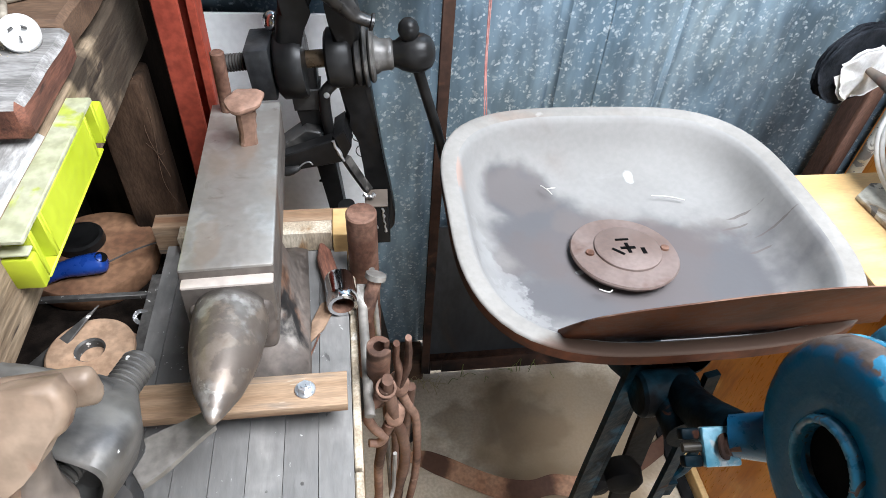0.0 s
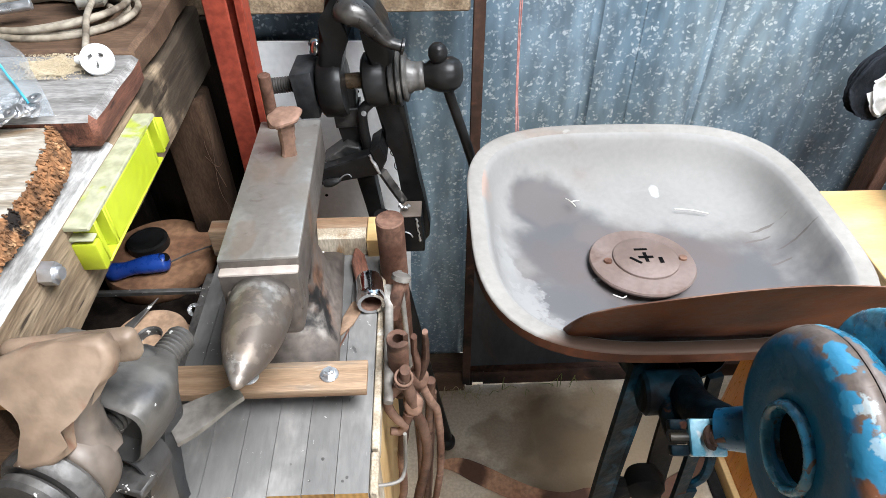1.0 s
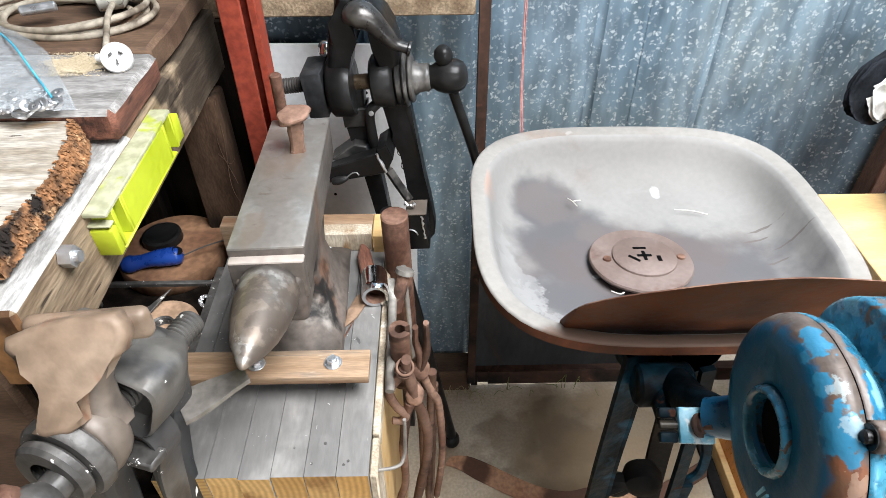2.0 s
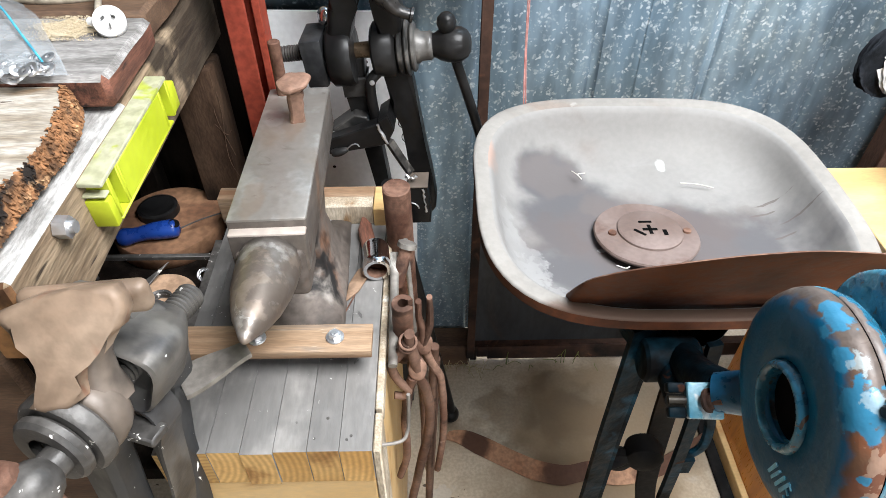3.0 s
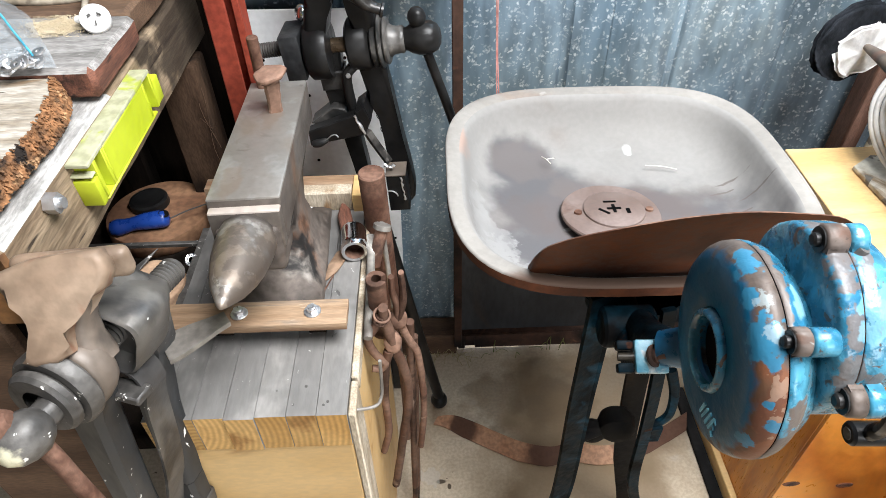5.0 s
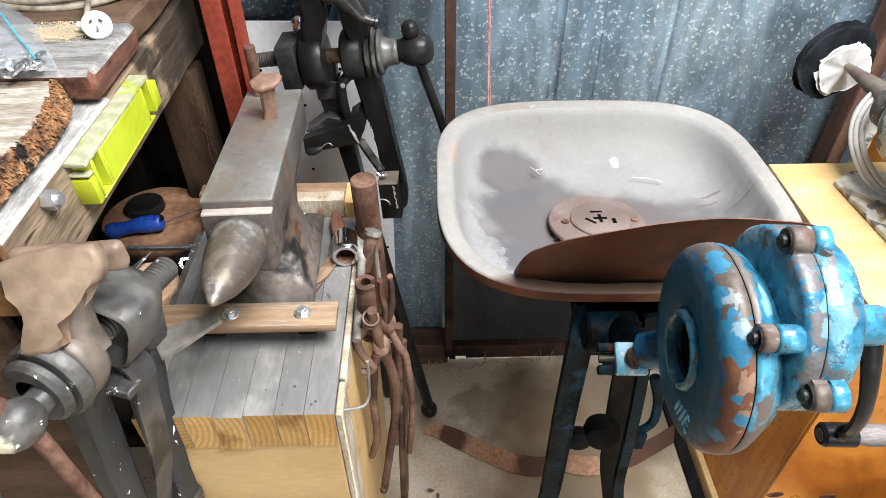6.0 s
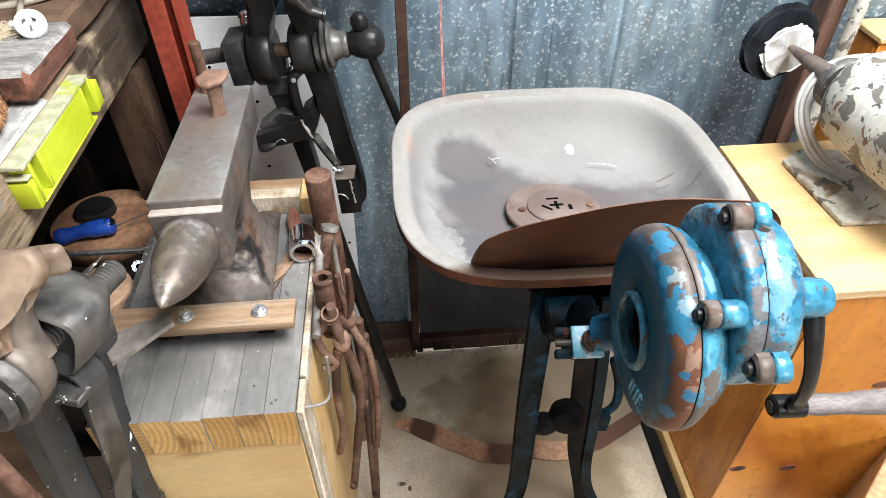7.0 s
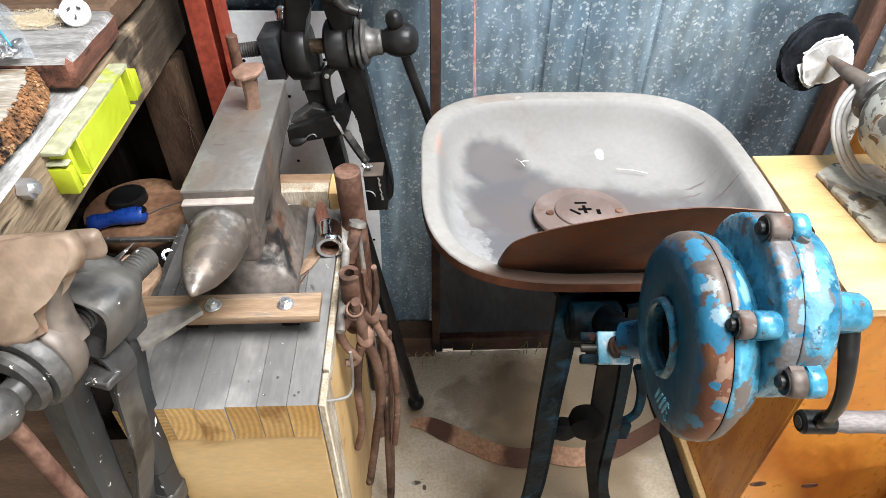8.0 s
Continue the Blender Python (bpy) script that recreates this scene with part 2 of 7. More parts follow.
vice_grey = surf("dusty_grey_vice_iron", (0.050, 0.048, 0.047), (0.112, 0.104, 0.093), scale=8, rough=0.5, metal=0.15, bump=0.25, fine=70, speck=0.2, layers=(((0.028, 0.028, 0.030), 6, 0.53, 0.68, 0.4, 0.4), ((0.22, 0.190, 0.155), 7, 0.60, 0.78, 0.65, 0.1), ((0.55, 0.55, 0.53), 90, 0.705, 0.715, 0.7, 0.1)))
vice_leg = surf("speckled_dark_leg_iron", (0.026, 0.028, 0.031), (0.062, 0.062, 0.062), scale=7, rough=0.45, metal=0.2, bump=0.14, fine=70, speck=0.2, stretch=(1, 1, 0.35), layers=(((0.022, 0.023, 0.025), 6, 0.54, 0.70, 0.5, 0.3), ((0.14, 0.105, 0.080), 6, 0.60, 0.76, 0.6, 0.1), ((0.16, 0.06, 0.045), 9, 0.66, 0.76, 0.6, 0.1), ((0.70, 0.70, 0.68), 120, 0.69, 0.70, 0.7, 0.0)))
black_iron = surf("black_oiled_iron", (0.006, 0.006, 0.0063), (0.015, 0.0143, 0.0138), scale=9, rough=0.36, metal=0.0, bump=0.14, fine=60, shine=0.2, layers=(((0.042, 0.034, 0.024), 7, 0.62, 0.80, 0.42, 0.2), ((0.05, 0.03, 0.02), 13, 0.70, 0.78, 0.6, 0.2)))
bright_black = surf("bright_worn_black_iron", (0.022, 0.020, 0.019), (0.085, 0.078, 0.070), scale=16, rough=0.34, metal=0.4, bump=0.12, layers=(((0.40, 0.38, 0.35), 22, 0.56, 0.70, 0.3, 0.8), ((0.02, 0.02, 0.02), 11, 0.50, 0.62, 0.35, 0.4)))
dark_grey_iron = surf("dark_grey_iron", (0.020, 0.021, 0.023), (0.060, 0.061, 0.064), scale=16, rough=0.42, metal=0.4, bump=0.2, layers=(((0.13, 0.125, 0.12), 20, 0.60, 0.74, 0.45, 0.5), ((0.09, 0.055, 0.035), 14, 0.66, 0.75, 0.6, 0.1)))
brown_grease = surf("brown_greased_steel", (0.085, 0.058, 0.034), (0.17, 0.12, 0.075), scale=20, rough=0.32, metal=0.4, bump=0.15)
worn_black = surf("worn_black_iron", (0.045, 0.042, 0.039), (0.105, 0.098, 0.09), scale=14, rough=0.42, metal=0.2, bump=0.2, layers=(((0.014, 0.014, 0.014), 9, 0.46, 0.60, 0.4, 0.1), ((0.17, 0.16, 0.148), 26, 0.62, 0.70, 0.4, 0.4)))
chrome = surf("chrome", (0.62, 0.62, 0.63), (0.75, 0.75, 0.76), rough=0.12, metal=1.0, bump=0, speck=0.05)
zinc = surf("zinc_plate", (0.55, 0.55, 0.56), (0.7, 0.7, 0.71), scale=30, rough=0.35, metal=0.85, bump=0.05, speck=0.1)
red_paint = surf("red_oxide_paint", (0.20, 0.034, 0.020), (0.285, 0.053, 0.030), scale=9, rough=0.6, bump=0.1, layers=(((0.14, 0.04, 0.028), 6, 0.58, 0.72, 0.7, 0), ((0.32, 0.2, 0.15), 24, 0.7, 0.75, 0.8, 0)))
lime = surf("lime_plastic", (0.40, 0.465, 0.012), (0.47, 0.53, 0.025), scale=7, rough=0.5, bump=0.05, speck=0.06, layers=(((0.62, 0.63, 0.36), 26, 0.735, 0.75, 0.7, 0),))
lime_dusty = surf("dusty_lime_plastic", (0.30, 0.305, 0.17), (0.40, 0.395, 0.27), scale=22, rough=0.85, bump=0.15, speck=0.16, layers=(((0.34, 0.38, 0.06), 20, 0.60, 0.68, 0.7, 0),))
blue_plastic = surf("blue_plastic", (0.008, 0.034, 0.20), (0.013, 0.055, 0.28), scale=14, rough=0.32, bump=0.05, speck=0.1)
white_board = surf("white_perforated_board", (0.80, 0.81, 0.82), (0.86, 0.87, 0.87), scale=4, rough=0.5, bump=0.03, speck=0.05, layers=(((0.68, 0.67, 0.65), 6, 0.62, 0.80, 0.6, 0),))
pan_steel = surf("ash_grey_pan", (0.225, 0.216, 0.205), (0.262, 0.253, 0.241), scale=4, rough=0.82, metal=0.0, bump=0.05, fine=110, speck=0.05, shine=0.3,
                 layers=(((0.215, 0.188, 0.172), 5, 0.60, 0.84, 0.8, 0.0), ((0.285, 0.279, 0.27), 12, 0.62, 0.82, 0.75, 0.0)))
lip_steel = surf("worn_pan_lip", (0.232, 0.217, 0.197), (0.28, 0.263, 0.241), scale=7, rough=0.75, metal=0.0, bump=0.06, fine=110, speck=0.08, shine=0.35,
                 layers=(((0.22, 0.172, 0.14), 6, 0.62, 0.80, 0.75, 0.0), ((0.33, 0.315, 0.29), 18, 0.64, 0.80, 0.7, 0.0)))
pan_rust = surf("rusty_pan_outside", (0.052, 0.017, 0.008), (0.125, 0.042, 0.018), scale=6, rough=0.65, metal=0.0, bump=0.15, shine=0.2, layers=(((0.018, 0.010, 0.007), 5, 0.50, 0.70, 0.75, 0.0), ((0.16, 0.075, 0.042), 18, 0.64, 0.76, 0.75, 0.0)))
grate_iron = surf("reddish_grate_iron", (0.145, 0.102, 0.086), (0.205, 0.157, 0.14), scale=9, rough=0.62, metal=0.1, bump=0.08, fine=140, speck=0.1, shine=0.3, layers=(((0.11, 0.064, 0.048), 11, 0.57, 0.72, 0.75, 0.0),))
# colour of the strip that imitates shade beside the cabinet
foot_shade_black = surf("foot_shade_black", (0.008, 0.008, 0.008), (0.016, 0.015, 0.015), scale=20, rough=0.8, bump=0.2, shine=0.1)
# near-black for print, and for holes whose shade is put into the colour
dark_fill = surf("hole_shade_and_print", (0.004, 0.004, 0.004), (0.008, 0.0075, 0.0075), rough=0.95, bump=0, shine=0.03)
blue_paint = surf("chipped_blue_paint", (0.016, 0.105, 0.185), (0.045, 0.205, 0.305), scale=13, rough=0.27, bump=0.7, fine=70, speck=0.35,
                  layers=(((0.065, 0.235, 0.325), 18, 0.50, 0.66, 0.27, 0), ((0.24, 0.34, 0.37), 30, 0.62, 0.74, 0.4, 0.0), ((0.17, 0.14, 0.125), 28, 0.65, 0.72, 0.55, 0.2), ((0.11, 0.065, 0.046), 60, 0.66, 0.70, 0.7, 0.1), ((0.06, 0.05, 0.046), 130, 0.61, 0.67, 0.6, 0.1)))
rim_paint = surf("bare_lug_metal", (0.075, 0.058, 0.048), (0.140, 0.112, 0.097), scale=22, rough=0.46, metal=0.1, bump=0.4, fine=75, speck=0.3, shine=0.3,
                 layers=(((0.10, 0.055, 0.038), 18, 0.55, 0.66, 0.7, 0.0), ((0.03, 0.165, 0.28), 34, 0.59, 0.63, 0.34, 0), ((0.25, 0.26, 0.25), 60, 0.65, 0.71, 0.45, 0.0), ((0.05, 0.036, 0.03), 110, 0.60, 0.66, 0.7, 0.0)))
back_paint = blue_paint.copy()
back_paint.name = "chipped_blue_and_bare_paint"
pale_blue_paint = surf("worn_pale_blue_paint", (0.05, 0.20, 0.29), (0.14, 0.33, 0.42), scale=30, rough=0.35, bump=0.4, fine=90, speck=0.2, layers=(((0.42, 0.47, 0.48), 34, 0.54, 0.62, 0.45, 0), ((0.03, 0.10, 0.15), 50, 0.62, 0.68, 0.5, 0)))
deep_blue = surf("deep_blue_paint", (0.004, 0.055, 0.12), (0.008, 0.09, 0.18), scale=10, rough=0.34, bump=0.2, fine=110, speck=0.2, layers=(((0.02, 0.12, 0.22), 16, 0.62, 0.70, 0.35, 0),))
mark_blue = surf("light_blue_mark", (0.16, 0.50, 0.70), (0.24, 0.60, 0.78), scale=60, rough=0.4, bump=0.1)
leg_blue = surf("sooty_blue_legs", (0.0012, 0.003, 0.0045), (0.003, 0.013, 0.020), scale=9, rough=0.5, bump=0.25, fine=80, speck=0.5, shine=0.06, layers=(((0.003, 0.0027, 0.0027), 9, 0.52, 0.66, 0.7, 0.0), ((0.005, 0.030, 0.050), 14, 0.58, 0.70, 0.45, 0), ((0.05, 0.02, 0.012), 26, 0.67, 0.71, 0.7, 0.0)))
# near-black iron that holds the shade under the pan in its colour
shaded_iron = surf("shade_black_iron", (0.004, 0.004, 0.0045), (0.012, 0.0105, 0.009), scale=10, rough=0.7, bump=0.2, shine=0.08, layers=(((0.030, 0.020, 0.012), 9, 0.58, 0.74, 0.8, 0),))
orange_wood = surf("orange_varnished_pine", (0.46, 0.155, 0.016), (0.60, 0.24, 0.036), scale=4, rough=0.34, bump=0.04, fine=60, stretch=(1.2, 5, 0.8), layers=(((0.34, 0.095, 0.010), 3, 0.54, 0.72, 0.35, 0), ((0.66, 0.32, 0.075), 7, 0.62, 0.76, 0.35, 0)), speck=0.1)
top_wood = surf("honey_plywood_top", (0.56, 0.36, 0.15), (0.70, 0.48, 0.23), scale=4, rough=0.42, bump=0.05, stretch=(1, 4, 1), speck=0.1, layers=(((0.46, 0.26, 0.10), 5, 0.58, 0.75, 0.5, 0),))
ply_edge = surf("plywood_edge", (0.52, 0.35, 0.18), (0.68, 0.5, 0.3), scale=9, rough=0.6, stretch=(1, 1, 30))
cream_paint = surf("flaking_cream_paint", (0.46, 0.44, 0.375), (0.58, 0.565, 0.505), scale=9, rough=0.42, bump=0.3, fine=70, speck=0.14,
                   layers=(((0.42, 0.33, 0.17), 5, 0.53, 0.68, 0.6, 0), ((0.19, 0.175, 0.15), 24, 0.555, 0.585, 0.55, 0.3), ((0.22, 0.115, 0.05), 28, 0.63, 0.67, 0.7, 0), ((0.12, 0.11, 0.10), 75, 0.62, 0.65, 0.6, 0.2)))
grey_cable = surf("grey_cable", (0.46, 0.45, 0.43), (0.60, 0.59, 0.57), scale=14, rough=0.5, bump=0.05, speck=0.1)
cream_cable = surf("dusty_cream_cable", (0.23, 0.19, 0.14), (0.36, 0.315, 0.25), scale=24, rough=0.6, bump=0.1, layers=(((0.11, 0.085, 0.062), 16, 0.58, 0.72, 0.7, 0),))
chip_wood = surf("brown_wood_chip", (0.16, 0.10, 0.062), (0.27, 0.18, 0.12), scale=30, rough=0.8, bump=0.2)
zip_blue = surf("pale_blue_zip", (0.05, 0.36, 0.52), (0.09, 0.45, 0.60), scale=40, rough=0.4, bump=0)
anvil_dark = surf("dark_anvil_waist", (0.065, 0.053, 0.045), (0.145, 0.120, 0.103), scale=9, rough=0.62, metal=0.1, bump=0.25, fine=80, speck=0.28, layers=(((0.16, 0.080, 0.045), 9, 0.56, 0.70, 0.75, 0.0), ((0.022, 0.020, 0.019), 11, 0.55, 0.66, 0.6, 0.1), ((0.24, 0.215, 0.19), 13, 0.62, 0.74, 0.6, 0.1)))
white_plastic = surf("white_plastic", (0.72, 0.71, 0.69), (0.80, 0.79, 0.77), scale=14, rough=0.4, bump=0.03, speck=0.06)
cotton = surf("white_cotton_wheel", (0.84, 0.83, 0.81), (0.88, 0.87, 0.86), scale=12, rough=0.95, bump=0.25, fine=160, speck=0.08, layers=(((0.55, 0.47, 0.40), 6, 0.66, 0.80, 0.95, 0),))
cotton_black = surf("blackened_cotton", (0.012, 0.014, 0.018), (0.035, 0.040, 0.050), scale=20, rough=0.9, bump=0.5, fine=120)
bark = surf("flaky_bark", (0.09, 0.048, 0.026), (0.30, 0.145, 0.065), scale=60, rough=0.95, bump=0.6, fine=120, layers=(((0.018, 0.014, 0.012), 20, 0.57, 0.65, 0.95, 0), ((0.42, 0.25, 0.13), 45, 0.58, 0.68, 0.95, 0)))
sapwood = surf("pale_sapwood", (0.27, 0.225, 0.170), (0.46, 0.42, 0.36), scale=12, rough=0.85, bump=0.35, stretch=(1, 5, 1), speck=0.25, layers=(((0.20, 0.135, 0.080), 8, 0.56, 0.70, 0.9, 0), ((0.58, 0.55, 0.50), 9, 0.60, 0.74, 0.9, 0), ((0.07, 0.05, 0.038), 24, 0.66, 0.70, 0.9, 0)))
sawdust = surf("sawdust", (0.52, 0.43, 0.29), (0.60, 0.51, 0.37), scale=60, rough=0.95, bump=0.3, fine=300, speck=0.12)
pale_straw = surf("pale_straw", (0.60, 0.58, 0.50), (0.70, 0.68, 0.61), scale=30, rough=0.7, bump=0)
base_cream = surf("rust_edged_cream_paint", (0.42, 0.39, 0.32), (0.56, 0.53, 0.46), scale=14, rough=0.45, bump=0.25, fine=70, layers=(((0.20, 0.13, 0.065), 12, 0.54, 0.64, 0.7, 0), ((0.12, 0.105, 0.09), 26, 0.58, 0.62, 0.6, 0.1)))
straw = surf("dry_straw", (0.34, 0.29, 0.15), (0.5, 0.44, 0.26), scale=30, rough=0.8, bump=0)
green_grass = surf("green_grass", (0.10, 0.13, 0.03), (0.18, 0.2, 0.06), scale=30, rough=0.8, bump=0)
cardboard = surf("brown_cardboard", (0.40, 0.28, 0.15), (0.50, 0.36, 0.2), scale=6, rough=0.85, bump=0.05)
pink = surf("pink_string", (0.40, 0.17, 0.15), (0.50, 0.26, 0.23), scale=60, rough=0.8, bump=0)
handle_wood = surf("grey_handle_wood", (0.14, 0.12, 0.115), (0.23, 0.205, 0.195), scale=8, rough=0.62, bump=0.15, stretch=(1.5, 5, 5), layers=(((0.085, 0.062, 0.056), 8, 0.56, 0.7, 0.6, 0),))
terracotta = surf("tan_grinding_disc", (0.16, 0.08, 0.045), (0.25, 0.135, 0.075), scale=12, rough=0.85, bump=0.2)
brown_timber = surf("brown_timber", (0.028, 0.016, 0.010), (0.065, 0.039, 0.024), scale=6, rough=0.9, bump=0.3, shine=0.1, stretch=(3, 3, 1), layers=(((0.012, 0.009, 0.007), 5, 0.53, 0.7, 0.9, 0), ((0.10, 0.065, 0.045), 9, 0.64, 0.76, 0.9, 0)))
stud_timber = surf("red_brown_stud", (0.10, 0.055, 0.04), (0.16, 0.09, 0.065), scale=6, rough=0.8, bump=0.2, stretch=(5, 5, 1))
tan_disc = surf("tan_flange", (0.36, 0.225, 0.14), (0.48, 0.32, 0.21), scale=12, rough=0.8, bump=0.2)
roof_sheet = surf("grey_roof_sheet", (0.10, 0.10, 0.10), (0.16, 0.16, 0.16), rough=0.5, metal=0.3)



def stain_or_shade(m, spots, color, rough=0.8, ragged=0.5, amount=1.0, scale=18.0, edge=(1.15, 0.72)):
    """Lays stains, or shade put into the colour, of their own shape over a material: ellipses (x, y, rx, ry) seen from
    above, or ellipsoids (x, y, z, rx, ry, rz), with ragged edges.
    """
    N, L = m.node_tree.nodes, m.node_tree.links
    b = N["Principled BSDF"]
    tc = N.new("ShaderNodeTexCoord")
    nz = N.new("ShaderNodeTexNoise")
    nz.inputs["Scale"].default_value, nz.inputs["Detail"].default_value = scale, 6
    L.new(tc.outputs["Object"], nz.inputs["Vector"])
    total = None
    for spot in spots:
        x, y, z, rx, ry, rz = spot if len(spot) == 6 else (spot[0], spot[1], 0, spot[2], spot[3], 1000)
        mp = N.new("ShaderNodeMapping")
        mp.vector_type = "TEXTURE"
        mp.inputs["Location"].default_value, mp.inputs["Scale"].default_value = (x, y, z), (rx, ry, rz)
        L.new(tc.outputs["Object"], mp.inputs["Vector"])
        ln = N.new("ShaderNodeVectorMath")
        ln.operation = "LENGTH"
        L.new(mp.outputs[0], ln.inputs[0])
        ad = N.new("ShaderNodeMath")
        ad.operation = "MULTIPLY_ADD"
        ad.inputs[1].default_value = ragged
        L.new(nz.outputs["Fac"], ad.inputs[0])
        L.new(ln.outputs["Value"], ad.inputs[2])
        r = N.new("ShaderNodeMapRange")
        r.interpolation_type = "SMOOTHSTEP"
        r.inputs["From Min"].default_value, r.inputs["From Max"].default_value = edge[0] + ragged * 0.5, edge[1] + ragged * 0.5
        r.inputs["To Max"].default_value = amount
        L.new(ad.outputs[0], r.inputs["Value"])
        if total is None:
            total = r.outputs[0]
        else:
            mx = N.new("ShaderNodeMath")
            mx.operation = "MAXIMUM"
            L.new(total, mx.inputs[0])
            L.new(r.outputs[0], mx.inputs[1])
            total = mx.outputs[0]
    x = N.new("ShaderNodeMix")
    x.data_type = "RGBA"
    x.inputs[7].default_value = (*color, 1)
    L.new(total, x.inputs[0])
    L.new(b.inputs["Base Color"].links[0].from_socket, x.inputs[6])
    L.new(x.outputs[2], b.inputs["Base Color"])
    q = N.new("ShaderNodeMix")
    q.inputs[3].default_value = rough
    L.new(total, q.inputs[0])
    L.new(b.inputs["Roughness"].links[0].from_socket, q.inputs[2])
    L.new(q.outputs[0], b.inputs["Roughness"])


stain_or_shade(pan_steel, [(0.015, -0.050, 0.220, 0.135), (-0.128, 0.135, 0.062, 0.062), (-0.10, 0.04, 0.09, 0.10)], (0.098, 0.094, 0.098), 0.62, 0.7, 1.0, 20, (1.22, 0.72))
stain_or_shade(pan_steel, [(0.0, -0.01, 0.13, 0.11)], (0.13, 0.10, 0.092), 0.8, 0.8, 0.35)
stain_or_shade(pan_steel, [(-0.19, -0.10, 0.03, 0.045), (-0.17, -0.125, 0.03, 0.02)], (0.34, 0.335, 0.327), 0.6, 3.0, 0.3, 90)
stain_or_shade(pan_steel, [(-0.255, 0.115, 0.03, 0.05)], (0.40, 0.25, 0.19), 0.8, 0.9, 0.6)
# brown dirt under the pan, with the pan's shade painted into it
stain_or_shade(concrete, [(0.40, 0.96, 0.25, 0.22)], (0.17, 0.125, 0.078), 0.85, 1.2, 0.8, 7)
stain_or_shade(concrete, [(0.32, 0.72, 0.17, 0.17)], (0.17, 0.125, 0.078), 0.85, 1.4, 0.75, 9)
stain_or_shade(concrete, [(0.14, 0.98, 0.09, 0.08), (0.27, 0.99, 0.10, 0.10)], (0.11, 0.075, 0.045), 0.85, 2.2, 0.5, 12)
stain_or_shade(concrete, [(0.30, 0.80, 0.30, 0.30)], (0.25, 0.175, 0.10), 0.8, 4.0, 0.4, 9, (1.4, 0.3))
stain_or_shade(concrete, [(-0.02, 0.765, 0.012, 0.006), (0.0, 0.752, 0.005, 0.007), (-0.08, 0.80, 0.007, 0.004)], (0.05, 0.035, 0.025), 0.85, 0.9, 0.9, 60)
stain_or_shade(concrete, [(-0.045, 0.78, 0.028, 0.022), (0.05, 0.62, 0.05, 0.02), (0.28, 0.66, 0.06, 0.03)], (0.50, 0.47, 0.42), 0.9, 3.0, 0.45, 45)
stain_or_shade(pan_steel, [(-0.128, 0.142, 0.062, 0.050), (-0.06, 0.075, 0.03, 0.03)], (0.150, 0.126, 0.116), 0.8, 1.3, 0.4, 26)
stain_or_shade(pan_steel, [(0.10, 0.03, 0.10, 0.04), (-0.15, 0.01, 0.05, 0.05)], (0.115, 0.090, 0.082), 0.8, 2.6, 0.3, 22)
stain_or_shade(pan_steel, [(-0.205, -0.05, 0.022, 0.085), (-0.185, -0.09, 0.02, 0.05)], (0.30, 0.295, 0.287), 0.7, 3.0, 0.45, 45)
stain_or_shade(pan_steel, [(0.066, 0.172, 0.0085, 0.014)], (0.46, 0.46, 0.45), 0.7, 0.9, 0.8, 80)
stain_or_shade(pan_steel, [(0.205, 0.055, 0.022, 0.0022), (0.19, 0.035, 0.018, 0.002), (0.225, 0.005, 0.020, 0.002), (0.20, -0.02, 0.014, 0.002)], (0.12, 0.10, 0.092), 0.7, 2.2, 0.8, 60)
stain_or_shade(pan_steel, [(-0.075, -0.03, 0.006, 0.004)], (0.5, 0.5, 0.49), 0.5, 2.0, 0.4, 90)

floor_bar_rust = surf("banded_rusty_bar", (0.27, 0.135, 0.075), (0.36, 0.205, 0.125), scale=12, rough=0.7, metal=0.0, bump=0.25, fine=110, layers=(((0.17, 0.085, 0.05), 10, 0.58, 0.72, 0.7, 0.0),))
stain_or_shade(floor_bar_rust, [(-0.231, 0.067, 0.034, 0.05), (-0.021, -0.018, 0.07, 0.06), (0.27, 0.03, 0.16, 0.08)], (0.055, 0.026, 0.017), 0.7, 0.7, 0.9, 30)

rim_rusty = surf("bare_grey_rim", (0.070, 0.054, 0.045), (0.135, 0.108, 0.093), scale=18, rough=0.46, metal=0.1, bump=0.35, fine=75, speck=0.25, shine=0.3, layers=(((0.115, 0.070, 0.048), 15, 0.55, 0.68, 0.65, 0.0), ((0.30, 0.27, 0.25), 40, 0.62, 0.70, 0.4, 0.1), ((0.07, 0.05, 0.04), 110, 0.62, 0.67, 0.7, 0.0)))
stain_or_shade(rim_rusty, [(-0.014, -0.080, 0.046, 0.024, 0.026, 0.028), (-0.014, -0.091, 0.014, 0.026, 0.028, 0.040), (-0.012, -0.088, -0.022, 0.02, 0.02, 0.02)], (0.150, 0.056, 0.025), 0.6, 0.8, 0.95, 55, (1.10, 0.82))
stain_or_shade(rim_rusty, [(-0.010, -0.088, 0.020, 0.02, 0.025, 0.05)], (0.095, 0.036, 0.020), 0.65, 3.2, 0.75, 70, (0.85, 0.55))
stain_or_shade(rim_rusty, [(-0.008, -0.078, 0.052, 0.014, 0.02, 0.02), (-0.006, -0.088, 0.026, 0.012, 0.02, 0.02)], (0.26, 0.18, 0.13), 0.5, 3.6, 0.6, 120, (0.50, 0.34))
stain_or_shade(rim_rusty, [(-0.0735, 0.0, 0.0, 0.0845, 0.1205, 0.1205)], (0.085, 0.046, 0.026), 0.6, 0.40, 0.75, 50, (1.04, 0.96))
# front face: the blue is darkened, its shade put into the colour
stain_or_shade(rim_rusty, [(-0.0735, 0.0, 0.0, 0.081, 0.117, 0.117)], (0.001, 0.085, 0.175), 0.30, 0.30, 1.0, 60, (1.03, 0.93))
